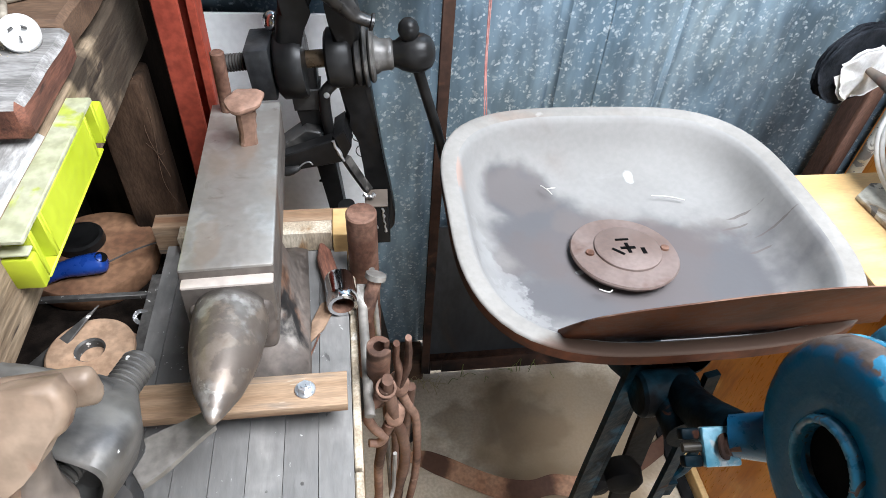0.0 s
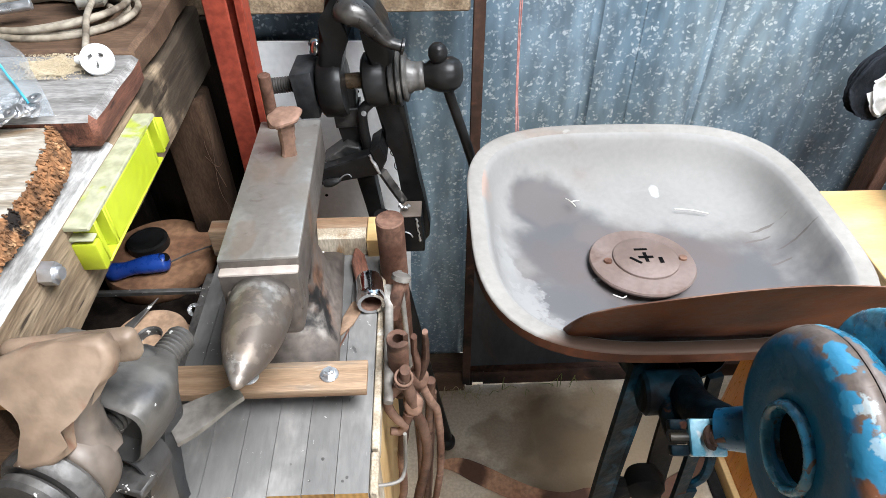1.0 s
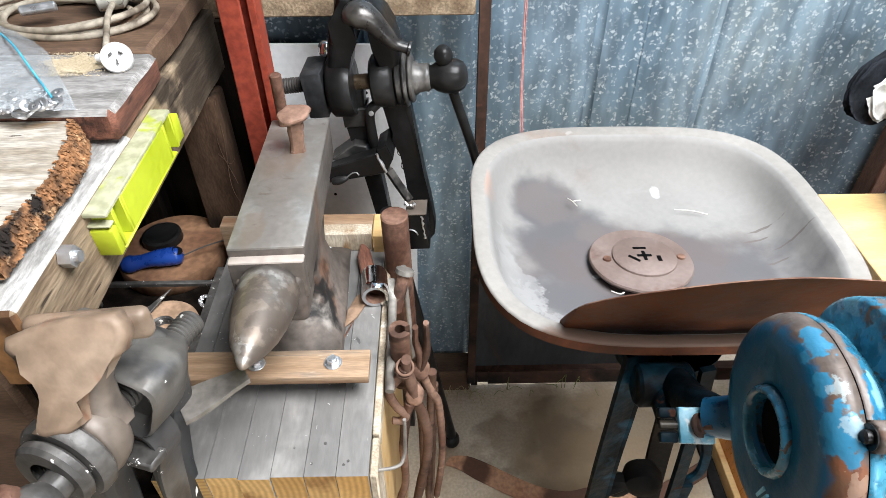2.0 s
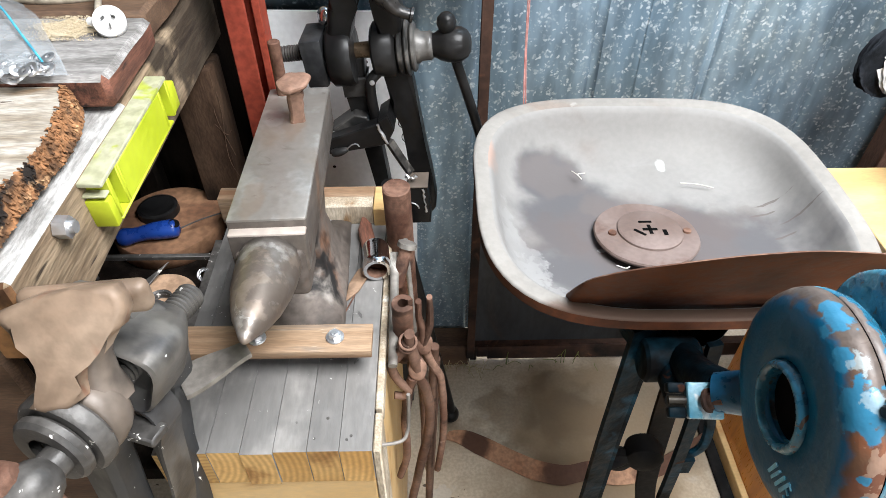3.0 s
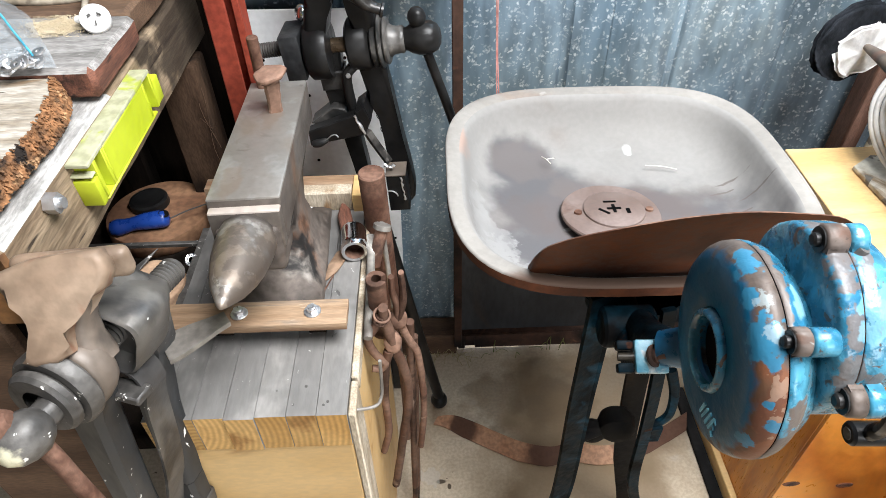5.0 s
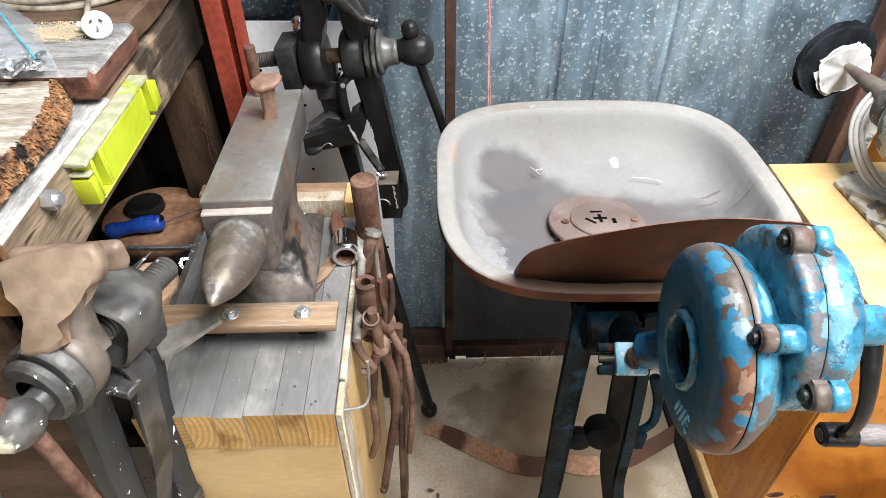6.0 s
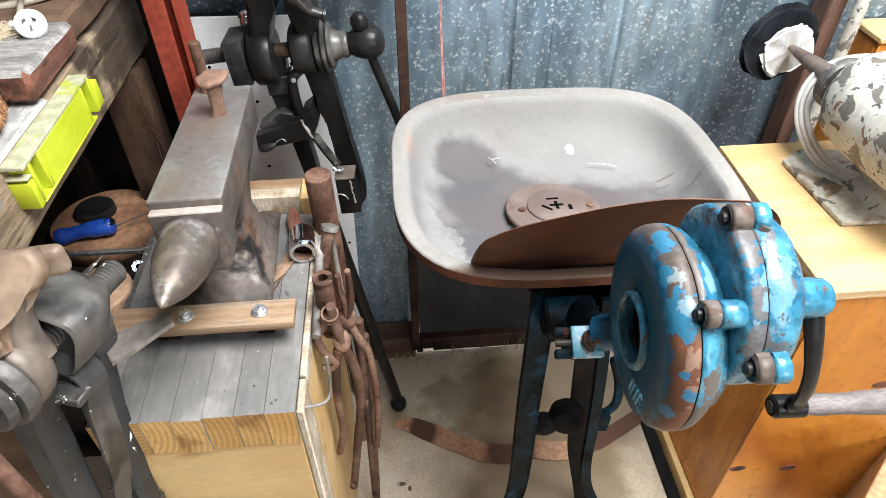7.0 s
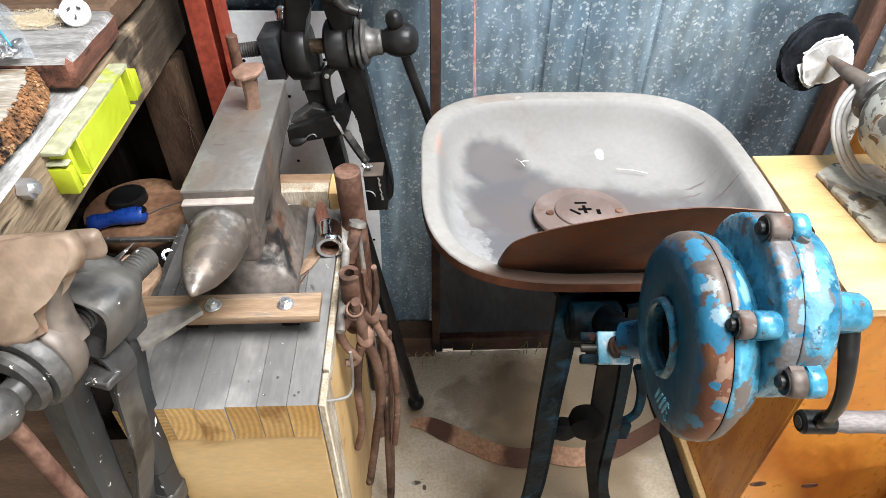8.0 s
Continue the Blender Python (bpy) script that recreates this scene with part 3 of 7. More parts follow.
stain_or_shade(rim_rusty, [(-0.013, 0.018, 0.091, 0.009, 0.020, 0.010), (-0.020, -0.020, 0.084, 0.007, 0.010, 0.009), (-0.016, -0.055, 0.075, 0.016, 0.022, 0.018), (-0.006, -0.093, 0.019, 0.006, 0.009, 0.008), (-0.013, -0.086, 0.038, 0.004, 0.004, 0.004), (-0.021, 0.006, 0.083, 0.004, 0.006, 0.005), (-0.018, -0.088, -0.008, 0.006, 0.008, 0.008)], (0.024, 0.150, 0.255), 0.3, 2.3, 0.9, 130, (1.08, 0.82))
stain_or_shade(rim_rusty, [(-0.013, -0.027, 0.089, 0.008, 0.010, 0.008), (-0.010, -0.050, 0.079, 0.009, 0.012, 0.010)], (0.28, 0.335, 0.345), 0.4, 3.0, 0.55, 150, (0.80, 0.50))
stain_or_shade(back_paint, [(0.001, 0.020, 0.093, 0.006, 0.022, 0.012), (0.001, -0.010, 0.095, 0.007, 0.018, 0.012), (0.001, -0.036, 0.088, 0.005, 0.014, 0.012), (0.012, -0.088, 0.028, 0.009, 0.014, 0.015), (0.013, -0.090, -0.008, 0.020, 0.020, 0.026), (0.016, -0.080, -0.045, 0.03, 0.03, 0.03)], (0.105, 0.080, 0.066), 0.5, 1.8, 0.95, 120, (1.10, 0.86))
stain_or_shade(back_paint, [(0.014, -0.028, 0.087, 0.009, 0.020, 0.012)], (0.20, 0.38, 0.45), 0.35, 2.4, 0.7, 70, (0.9, 0.6))
case_paint = blue_paint.copy()
case_paint.name = "scuffed_blue_case_paint"
stain_or_shade(case_paint, [(0.038, -0.016, 0.120, 0.010, 0.035, 0.014), (0.040, -0.060, 0.094, 0.008, 0.020, 0.018), (0.041, -0.078, 0.062, 0.010, 0.016, 0.022), (0.041, 0.03, 0.117, 0.010, 0.02, 0.014)], (0.110, 0.086, 0.074), 0.5, 2.2, 0.85, 130, (1.02, 0.76))
stain_or_shade(case_paint, [(0.062, -0.050, 0.103, 0.011, 0.014, 0.012), (0.060, -0.078, 0.056, 0.012, 0.014, 0.016), (0.058, -0.020, 0.120, 0.006, 0.02, 0.01)], (0.110, 0.086, 0.074), 0.5, 3.2, 0.8, 90, (0.72, 0.56))
stain_or_shade(case_paint, [(0.055, -0.045, 0.100, 0.02, 0.04, 0.03)], (0.16, 0.33, 0.40), 0.35, 3.6, 0.6, 60, (0.70, 0.45))
# near lip: rust brown, with the shade by the shield painted in
stain_or_shade(lip_steel, [(0.02, -0.232, 0.25, 0.050)], (0.105, 0.062, 0.042), 0.75, 0.9, 0.95, 22)
ball_iron = grey_iron.copy()
ball_iron.name = "painted_ball_iron"
stain_or_shade(ball_iron, [(0.012, -0.024, 0.0, 0.014, 0.012, 0.012)], (0.72, 0.68, 0.50), 0.7, 1.0, 1.0, 120)

# darker patches round the anvil's feet, then ragged mottling over the whole top
stain_or_shade(stained_top, [(-0.02, -0.02, 0.13, 0.055), (0.02, 0.11, 0.09, 0.08)], (0.06, 0.057, 0.055), 0.5, 1.1, 0.7, 22)
stain_or_shade(stained_top, [(0.0, 0.0, 0.3, 0.3)], (0.085, 0.082, 0.078), 0.5, 4.0, 0.55, 14, (1.4, 0.4))
stain_or_shade(stained_top, [(0.0, 0.0, 0.3, 0.3)], (0.55, 0.54, 0.51), 0.6, 5.0, 0.7, 170, (-0.55, -0.75))
# edge beam: darker towards its far end, and one small dark spot
stain_or_shade(weathered, [(0.206, 0.31, 1.03, 0.14, 0.26, 0.20), (0.206, 0.05, 1.045, 0.05, 0.03, 0.02)], (0.022, 0.016, 0.012), 0.9, 1.4, 0.85, 26)
stain_or_shade(horn_steel, [(0.0, -0.07, 0.16, 0.06, 0.08, 0.06)], (0.17, 0.115, 0.075), 0.5, 4.2, 0.6, 26)
stain_or_shade(horn_steel, [(0.0, -0.07, 0.16, 0.06, 0.08, 0.06)], (0.10, 0.082, 0.07), 0.48, 5.0, 0.65, 44)
stain_or_shade(steel, [(0.0, 0.16, 0.22, 0.07, 0.2, 0.1)], (0.21, 0.18, 0.15), 0.46, 4.2, 0.45, 20)
stain_or_shade(steel, [(0.004, 0.22, 0.22, 0.016, 0.05, 0.1), (-0.02, 0.04, 0.22, 0.014, 0.04, 0.1)], (0.26, 0.19, 0.14), 0.5, 1.4, 0.45, 50)
# shade in the crease between table and horn, painted as a dark band
stain_or_shade(horn_steel, [(0.0, -0.004, 0.19, 0.06, 0.018, 0.03)], (0.055, 0.046, 0.04), 0.55, 0.8, 0.9, 60)

# ---- mesh tools ----
BASE = {}


def thing(name, m=None, label="", category="", group="", kind=""):
    """An Empty at the base of a thing; its parts are built in the frame m."""
    e = new(name)
    e.empty_display_size = 0.05
    m = m or Matrix()
    e.matrix_basis = m
    BASE[e.name] = m
    return tagged(e, label, category, group, kind)


def finish(bm, name, material, sharp=38):
    bmesh.ops.recalc_face_normals(bm, faces=bm.faces)
    lim = radians(sharp)
    for f in bm.faces:
        f.smooth = True
    for e in bm.edges:
        e.smooth = len(e.link_faces) == 2 and e.calc_face_angle(0) < lim
    me = bpy.data.meshes.new(name)
    bm.to_mesh(me)
    bm.free()
    for m in material if isinstance(material, (list, tuple)) else (material,):
        me.materials.append(m)
    return me


def part(name, bm, material, parent=None, label="", sharp=38):
    ob = new(name, finish(bm, name, material, sharp))
    if parent:
        ob.parent = parent
    return tagged(ob, label)


def solid(name, bm, material, label="", category="", kind="", group="", m=None, sharp=38):
    """A thing or a piece of the setting that is one mesh."""
    ob = new(name, finish(bm, name, material, sharp))
    if m:
        ob.matrix_basis = m
    return tagged(ob, label, category, group, kind)


def BM():
    return bmesh.new()


def box(bm, x0, x1, y0, y1, z0, z1, bev=0.0, seg=1, m=None, mi=0):
    v = [bm.verts.new(p) for p in ((x0, y0, z0), (x1, y0, z0), (x1, y1, z0), (x0, y1, z0), (x0, y0, z1), (x1, y0, z1), (x1, y1, z1), (x0, y1, z1))]
    fs = [bm.faces.new([v[i] for i in q]) for q in ((0, 3, 2, 1), (4, 5, 6, 7), (0, 1, 5, 4), (1, 2, 6, 5), (2, 3, 7, 6), (3, 0, 4, 7))]
    for f in fs:
        f.material_index = mi
    if m:
        bmesh.ops.transform(bm, matrix=m, verts=v)
    if bev:
        es = list({e for f in fs for e in f.edges})
        bmesh.ops.bevel(bm, geom=es, offset=bev, segments=seg, affect="EDGES", profile=0.5)
    return bm


def frame_of(d):
    d = Vector(d).normalized()
    a = Vector((0, 0, 1)) if abs(d.z) < 0.9 else Vector((1, 0, 0))
    x = a.cross(d).normalized()
    return x, d.cross(x), d


def cyl(bm, p, q, r0, r1=None, seg=24, bev=0.0, mi=0):
    p, q = Vector(p), Vector(q)
    r1 = r0 if r1 is None else r1
    x, y, d = frame_of(q - p)
    rings_ = []
    n = (q - p).length
    prof = [(0, r0), (n, r1)] if not bev else [(0, r0 - bev), (bev, r0), (n - bev, r1), (n, r1 - bev)]
    for u, r in prof:
        rings_.append([bm.verts.new(p + d * u + (x * math.cos(a) + y * math.sin(a)) * r) for a in (2 * math.pi * i / seg for i in range(seg))])
    for A, B in zip(rings_, rings_[1:]):
        for i in range(seg):
            bm.faces.new((A[i], A[(i + 1) % seg], B[(i + 1) % seg], B[i])).material_index = mi
    bm.faces.new(rings_[0][::-1]).material_index = mi
    bm.faces.new(rings_[-1]).material_index = mi
    return bm


def tube(bm, pts, r, seg=10, flat=1.0, closed=False):
    """A round or flattened bar swept along points; r: one radius or one a point."""
    pts = [Vector(p) for p in pts]
    n = len(pts)
    rs = r if isinstance(r, (list, tuple)) else [r] * n
    prev, rows_ = None, []
    for i, p in enumerate(pts):
        d = (pts[(i + 1) % n] - pts[i - 1]) if closed else (pts[min(i + 1, n - 1)] - pts[max(i - 1, 0)])
        d.normalize()
        if prev is None:
            x, y, _ = frame_of(d)
        else:
            x = (prev - d * prev.dot(d)).normalized()
            y = d.cross(x)
        prev = x
        rows_.append([bm.verts.new(p + (x * math.cos(a) + y * math.sin(a) * flat) * rs[i]) for a in (2 * math.pi * k / seg for k in range(seg))])
    for A, B in zip(rows_, rows_[1:] + ([rows_[0]] if closed else [])):
        for k in range(seg):
            bm.faces.new((A[k], A[(k + 1) % seg], B[(k + 1) % seg], B[k]))
    if not closed:
        bm.faces.new(rows_[0][::-1])
        bm.faces.new(rows_[-1])
    return bm


def smooth_path(pts, n=6):
    """Catmull-Rom points through pts."""
    P = [Vector(p) for p in pts]
    P = [P[0] * 2 - P[1]] + P + [P[-1] * 2 - P[-2]]
    out = []
    for i in range(1, len(P) - 2):
        for k in range(n):
            t = k / n
            a, b, c, d = P[i - 1], P[i], P[i + 1], P[i + 2]
            out.append(0.5 * ((2 * b) + (c - a) * t + (2 * a - 5 * b + 4 * c - d) * t * t + (3 * b - a - 3 * c + d) * t ** 3))
    return out + [P[-2]]


def lathe(bm, prof, origin, axis, seg=40, mi=0, turn=None):
    """prof: (distance along axis, radius); radius 0 closes an end."""
    o = Vector(origin)
    x, y, d = frame_of(axis)
    rows_ = []
    for u, r in prof:
        if r <= 1e-6:
            rows_.append([bm.verts.new(o + d * u)])
        else:
            rows_.append([bm.verts.new(o + d * u + (x * math.cos(a) + y * math.sin(a)) * r) for a in (2 * math.pi * i / seg for i in range(seg))])
    for A, B in zip(rows_, rows_[1:]):
        for i in range(seg):
            j = (i + 1) % seg
            if len(A) == 1 and len(B) > 1:
                f = bm.faces.new((A[0], B[j], B[i]))
            elif len(B) == 1 and len(A) > 1:
                f = bm.faces.new((A[i], A[j], B[0]))
            else:
                f = bm.faces.new((A[i], A[j], B[j], B[i]))
            f.material_index = mi
    return bm


def prism(bm, poly, h0, h1, m=None, bev=0.0, seg=2):
    """A polygon in x, y drawn out from z = h0 to h1, then moved by m."""
    t = bmesh.new()
    a = [t.verts.new((x, y, h0)) for x, y in poly]
    b = [t.verts.new((x, y, h1)) for x, y in poly]
    fs = [t.faces.new(a[::-1]), t.faces.new(b)]
    n = len(poly)
    for i in range(n):
        fs.append(t.faces.new((a[i], a[(i + 1) % n], b[(i + 1) % n], b[i])))
    if bev:
        es = list({e for f in fs[:2] for e in f.edges})
        bmesh.ops.bevel(t, geom=es, offset=bev, segments=seg, affect="EDGES", profile=0.5)
    return join(bm, t, m)


def join(bm, t, m=None):
    """Adds the bmesh t, moved by m, to bm."""
    if m:
        bmesh.ops.transform(t, matrix=m, verts=t.verts)
    me = bpy.data.meshes.new("joined")
    t.to_mesh(me)
    t.free()
    bm.from_mesh(me)
    bpy.data.meshes.remove(me)
    return bm


def jitter(bm, amount, scale=25.0):
    """Worn, uneven faces: pushes the vertices about by smooth noise."""
    for v in bm.verts:
        v.co += noise.noise_vector(v.co * scale) * amount
    return bm


def hexnut(bm, p, d, af, h):
    return cyl(bm, p, Vector(p) + Vector(d).normalized() * h, af / 1.732, seg=6)


def thread(bm, p, q, r, pitch=0.004, seg=20):
    """A screw thread shown as close ridges."""
    p, q = Vector(p), Vector(q)
    n = int((q - p).length / pitch)
    prof = [(0, r * 0.8)]
    for i in range(n):
        prof += [(i * pitch + pitch * 0.25, r * 0.86), (i * pitch + pitch * 0.55, r), (i * pitch + pitch * 0.8, r)]
    prof += [((q - p).length, r * 0.84), ((q - p).length + 0.001, 0)]
    return lathe(bm, [(0, 0)] + prof, p, q - p, seg)



# ---- setting ----
WALL_Y = 1.205


def ribbed(name, x0, x1, z0, z1, y, material, pitch=0.2155, amp=0.0013, label=""):
    bm = BM()
    n = int((x1 - x0) / pitch * 54)
    rows_ = []
    for z in (z0, (z0 + z1) / 2, z1):
        rows_.append([])
        for i in range(n + 1):
            x = x0 + (x1 - x0) * i / n
            w = math.cos(2 * math.pi * x / (pitch / 3))
            d = abs((x - 0.25 + pitch / 2) % pitch - pitch / 2)
            groove = 0.005 * max(0.0, min(1.0, (0.010 - d) / 0.004))
            rows_[-1].append(bm.verts.new((x, y - amp * w + groove, z)))
    back = [[bm.verts.new((v.co.x, v.co.y + 0.001, v.co.z)) for v in r] for r in rows_]
    for R in (rows_, back):
        for A, B in zip(R, R[1:]):
            for i in range(n):
                bm.faces.new((A[i], A[i + 1], B[i + 1], B[i]))
    return solid(name, bm, material, label, "wall", "structure")


bm = BM()
box(bm, -2.6, 3.4, -7.5, 6.0, -0.12, 0.0)
solid("ground", bm, concrete, "stained worn concrete floor slab with the pan's shade in its colour", "floor", "structure")
ribbed("wall_north", -1.9, 0.345, 0.070, 2.62, WALL_Y, galv, label="galvanised corrugated iron wall sheet behind the bench")
ribbed("wall_north_lap", 0.335, 2.6, 0.066, 2.62, WALL_Y - 0.0015, galv, label="overlapping galvanised corrugated iron wall sheet")
# added dark sheet where the galvanised wall lies in shade
bm = BM()
box(bm, 0.05, 0.70, 1.172, 1.176, 0.055, 0.50, 0.0008)
solid("wall_patch", bm, shaded_sheet, "dark rust-stained sheet standing for the shaded foot of the wall", "wall", "structure")
bm = BM()
box(bm, 0.04, 0.058, 1.150, 1.156, 0.004, 0.060, 0.001)
box(bm, 0.0582, 0.086, 1.150, 1.156, 0.017, 0.060, 0.001)
box(bm, 0.0862, 1.35, 1.150, 1.156, 0.008, 0.060, 0.001)
box(bm, 0.04, 1.35, 1.1565, 1.176, 0.056, 0.060, 0.001)
solid("trim_bottom_rail", bm, rust_angle, "rusty steel angle along the foot of the wall", "trim", "structure")
bm = BM()
box(bm, -1.2, 0.037, 1.132, 1.200, 0.006, 0.085, 0.004)
solid("trim_bottom_plate", jitter(bm, 0.002), brown_apron, "weathered timber bottom plate at the wall", "trim", "structure")
bm = BM()
box(bm, -1.2, 0.022, 1.105, 1.185, 1.035, 1.075, 0.003)
solid("trim_girt", jitter(bm, 0.001), weathered, "dusty grey timber girt across the wall", "trim", "structure")
bm = BM()
box(bm, 0.028, 0.048, 1.120, 1.126, 0.05, 2.6, 0.0015)
box(bm, 0.042, 0.048, 1.126, 1.145, 0.05, 2.6, 0.0015)
solid("trim_angle_post", bm, rust_angle, "dark rusty steel angle post on the wall", "trim", "structure")
# rest of the shed, with the open doorway behind and a clear roof sheet above
bm = BM()
box(bm, -2.0, -1.9, -2.6, 1.3, 0, 2.7)
solid("wall_west", bm, roof_sheet, "plain grey sheet metal shed wall", "wall", "structure")
bm = BM()
box(bm, 2.6, 2.7, -2.6, 1.3, 0, 2.7)
solid("wall_east", bm, roof_sheet, "plain grey sheet metal shed wall", "wall", "structure")
bm = BM()
box(bm, -2.0, -0.25, -2.6, -2.5, 0, 2.7)
box(bm, 2.55, 2.7, -2.6, -2.5, 0, 2.7)
box(bm, -0.25, 2.55, -2.6, -2.5, 2.15, 2.7)
solid("wall_south", bm, roof_sheet, "grey shed wall with a wide open doorway", "wall", "structure")
bm = BM()
for x0, x1, y0, y1 in ((-2.0, 0.1, -2.6, 1.3), (1.22, 2.7, -2.6, 1.3), (0.1, 1.22, -2.6, -0.5), (0.1, 1.22, 1.0, 1.3)):
    box(bm, x0, x1, y0, y1, 2.62, 2.66)
solid("ceiling", bm, roof_sheet, "grey sheet roof with a skylight opening", "ceiling", "structure")

# red steel post: a lipped channel
post = thing("steel_post", pose(-0.335, 1.005, 0), "red oxide painted steel channel post standing by the bench", "post")
bm = BM()
box(bm, -0.013, 0.019, -0.012, -0.006, 0, 2.6, 0.0015)
box(bm, -0.013, -0.007, -0.006, 0.05, 0, 2.6, 0.0015)
part("web", bm, red_paint, post)
bm = BM()
box(bm, 0.022, 0.034, 0.012, 0.05, 0, 2.6, 0.0015)
part("flange", bm, red_paint, post)
bm = BM()
box(bm, -0.007, 0.022, 0.044, 0.05, 0, 2.6)
part("back_strip", bm, red_paint, post)

# white perforated board leaning on the wall
bm = BM()
prism(bm, [(-0.375, 0.0), (-0.100, 0.0), (-0.095, 0.25), (-0.089, 0.50), (-0.092, 0.72), (-0.104, 0.82), (-0.118, 0.90), (-0.135, 0.968), (-0.375, 0.972)], 0, 0.006, Matrix(((1, 0, 0, 0), (0, 0, -1, 1.153), (0, 1, 0, 0.002), (0, 0, 0, 1))), 0.001, 1)
board = thing("perforated_board", pose(-0.2, 1.145, 0), "white perforated hardboard sheet leaning against the wall", "board")
bmesh.ops.transform(bm, matrix=pose(0.2, -1.145, 0), verts=bm.verts)
part("sheet", bm, white_board, board)
# flat dark dots stand for the shaded holes
for i in range(4):
    for k in range(9):
        bm = BM()
        x, z = -0.335 + 0.075 * i + 0.002 * k, 0.28 + 0.075 * k
        if z > 0.93 or (i == 3 and z > 0.8) or x > -0.105:
            continue
        cyl(bm, (x + 0.2, 0.0016, z), (x + 0.2, 0.0024, z), 0.0032, seg=10)
        part("hole", bm, dark_fill, board)


# straw, grass and dirt at the foot of the wall
def strands(name, n, cx, cy, rx, ry, z, length, r, material, label, seed, lift=0.02):
    rnd = random.Random(seed)
    bm = BM()
    for _ in range(n):
        a = rnd.uniform(0, 6.28)
        x, y = cx + rnd.gauss(0, rx), cy + rnd.gauss(0, ry)
        l = length * rnd.uniform(0.4, 1.2)
        up = rnd.uniform(0, lift)
        tube(bm, smooth_path([(x, y, z + r), (x + math.cos(a) * l * 0.5, min(y + math.sin(a) * l * 0.5, 1.148), z + up + r), (x + math.cos(a + 0.4) * l, min(y + math.sin(a + 0.4) * l, 1.148), z + up * 0.5 + r)], 3), r, 4)
    return solid(name, bm, material, label, "straw", "stuff")


strands("straw", 34, 0.015, 1.132, 0.03, 0.010, 0.0, 0.038, 0.0007, straw, "scattered dry straw at the foot of the wall", 3, 0.04)
strands("grass", 12, 0.23, 1.138, 0.08, 0.006, 0.0, 0.035, 0.0008, green_grass, "sparse green grass blades under the wall rail", 8, 0.05)
bm = BM()
tube(bm, smooth_path([(0.113, 1.128, 0.80), (0.112, 1.165, 0.9), (0.108, 1.168, 1.1), (0.112, 1.168, 1.6), (0.1, 1.168, 2.3)]), 0.0013, 6)
tube(bm, smooth_path([(0.117, 1.128, 0.80), (0.114, 1.165, 0.9), (0.111, 1.168, 1.1), (0.11, 1.168, 1.6), (0.104, 1.168, 2.3)]), 0.0013, 6)
solid("string", bm, pink, "faded pink string hanging down the wall", "string")

# ---- block with anvil ----
BX0, BX1, BY0, BY1, BZ = -0.383, -0.130, 0.479, 0.90, 0.740
stand = thing("anvil_stand", pose(-0.26, 0.69, 0), "laminated pine anvil stand with a stained top", "stand")


def P(x, y, z, bx=-0.26, by=0.69, bz=0.0):
    return (x - bx, y - by, z - bz)


ws = [0.0385, 0.0375, 0.039, 0.038, 0.0385, 0.038, 0.024]
x = BX1
rnd = random.Random(5)
for i, w in enumerate(ws):
    bm = BM()
    e = rnd.uniform(-0.0015, 0.0015)
    box(bm, x - w + 0.0003 + 0.26, x - 0.0003 + 0.26, BY0 + e - 0.69, BY1 - 0.69, BZ - 0.072, BZ + rnd.uniform(-0.0003, 0.0002), 0.0002)
    for f in bm.faces:
        f.normal_update()
        f.material_index = 1 if f.normal.y < -0.8 else 0
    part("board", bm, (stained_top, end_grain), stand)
    x -= w
bm = BM()
box(bm, BX0 + 0.26, BX1 + 0.26 - 0.001, BY0 + 0.004 - 0.69, BY1 - 0.69 - 0.01, 0.0, BZ - 0.0735, 0.002)
part("base_box", bm, pine, stand, "yellow pine panelled box")
bm = BM()
box(bm, BX1 + 0.26 + 0.0005, BX1 + 0.26 + 0.010, BY0 + 0.002 - 0.69, BY0 + 0.055 - 0.69, 0.0, BZ - 0.004, 0.002)
part("corner_batten", jitter(bm, 0.0008), white_batten, stand, "whitewashed corner batten")
bm = BM()
box(bm, BX1 + 0.26 + 0.0005, BX1 + 0.26 + 0.008, BY0 + 0.058 - 0.69, BY1 - 0.69, 0.0, BZ - 0.03, 0.002)
part("side_panel", bm, pine, stand)
bm = BM()
box(bm, BX1 + 0.26 + 0.0005, BX1 + 0.26 + 0.010, BY0 + 0.0585 - 0.69, BY1 - 0.03 - 0.69, BZ - 0.029, BZ - 0.003, 0.0015)
part("edge_strip", jitter(bm, 0.0006), white_batten, stand, "whitewashed strip along the top edge")
bm = BM()
box(bm, -0.36 + 0.26, -0.150 + 0.26, 0.876 - 0.69, 0.902 - 0.69, BZ + 0.0005, BZ + 0.036, 0.001)
part("back_batten", jitter(bm, 0.0003), white_batten, stand, "whitewashed batten across the back")
bm = BM()
box(bm, -0.149 + 0.26, -0.118 + 0.26, 0.872 - 0.69, 0.93 - 0.69, BZ - 0.2, BZ + 0.034, 0.0015)
part("back_post", jitter(bm, 0.0005), pine, stand)
bm = BM()
box(bm, -0.40 + 0.26, -0.125 + 0.26, 0.905 - 0.69, 0.935 - 0.69, BZ - 0.02, BZ + 0.031, 0.0012)
part("back_rail", jitter(bm, 0.0004), pale_batten, stand)
rnd = random.Random(9)
for k in range(5):
    bm = BM()
    px, py = rnd.uniform(BX0 + 0.09, BX1 - 0.01), rnd.uniform(BY0 + 0.015, BY0 + 0.08)
    cyl(bm, P(px, py, BZ - 0.001), P(px, py, BZ + 0.0007), rnd.uniform(0.0012, 0.0024), seg=8)
    part("nail_head", bm, grey_iron, stand)

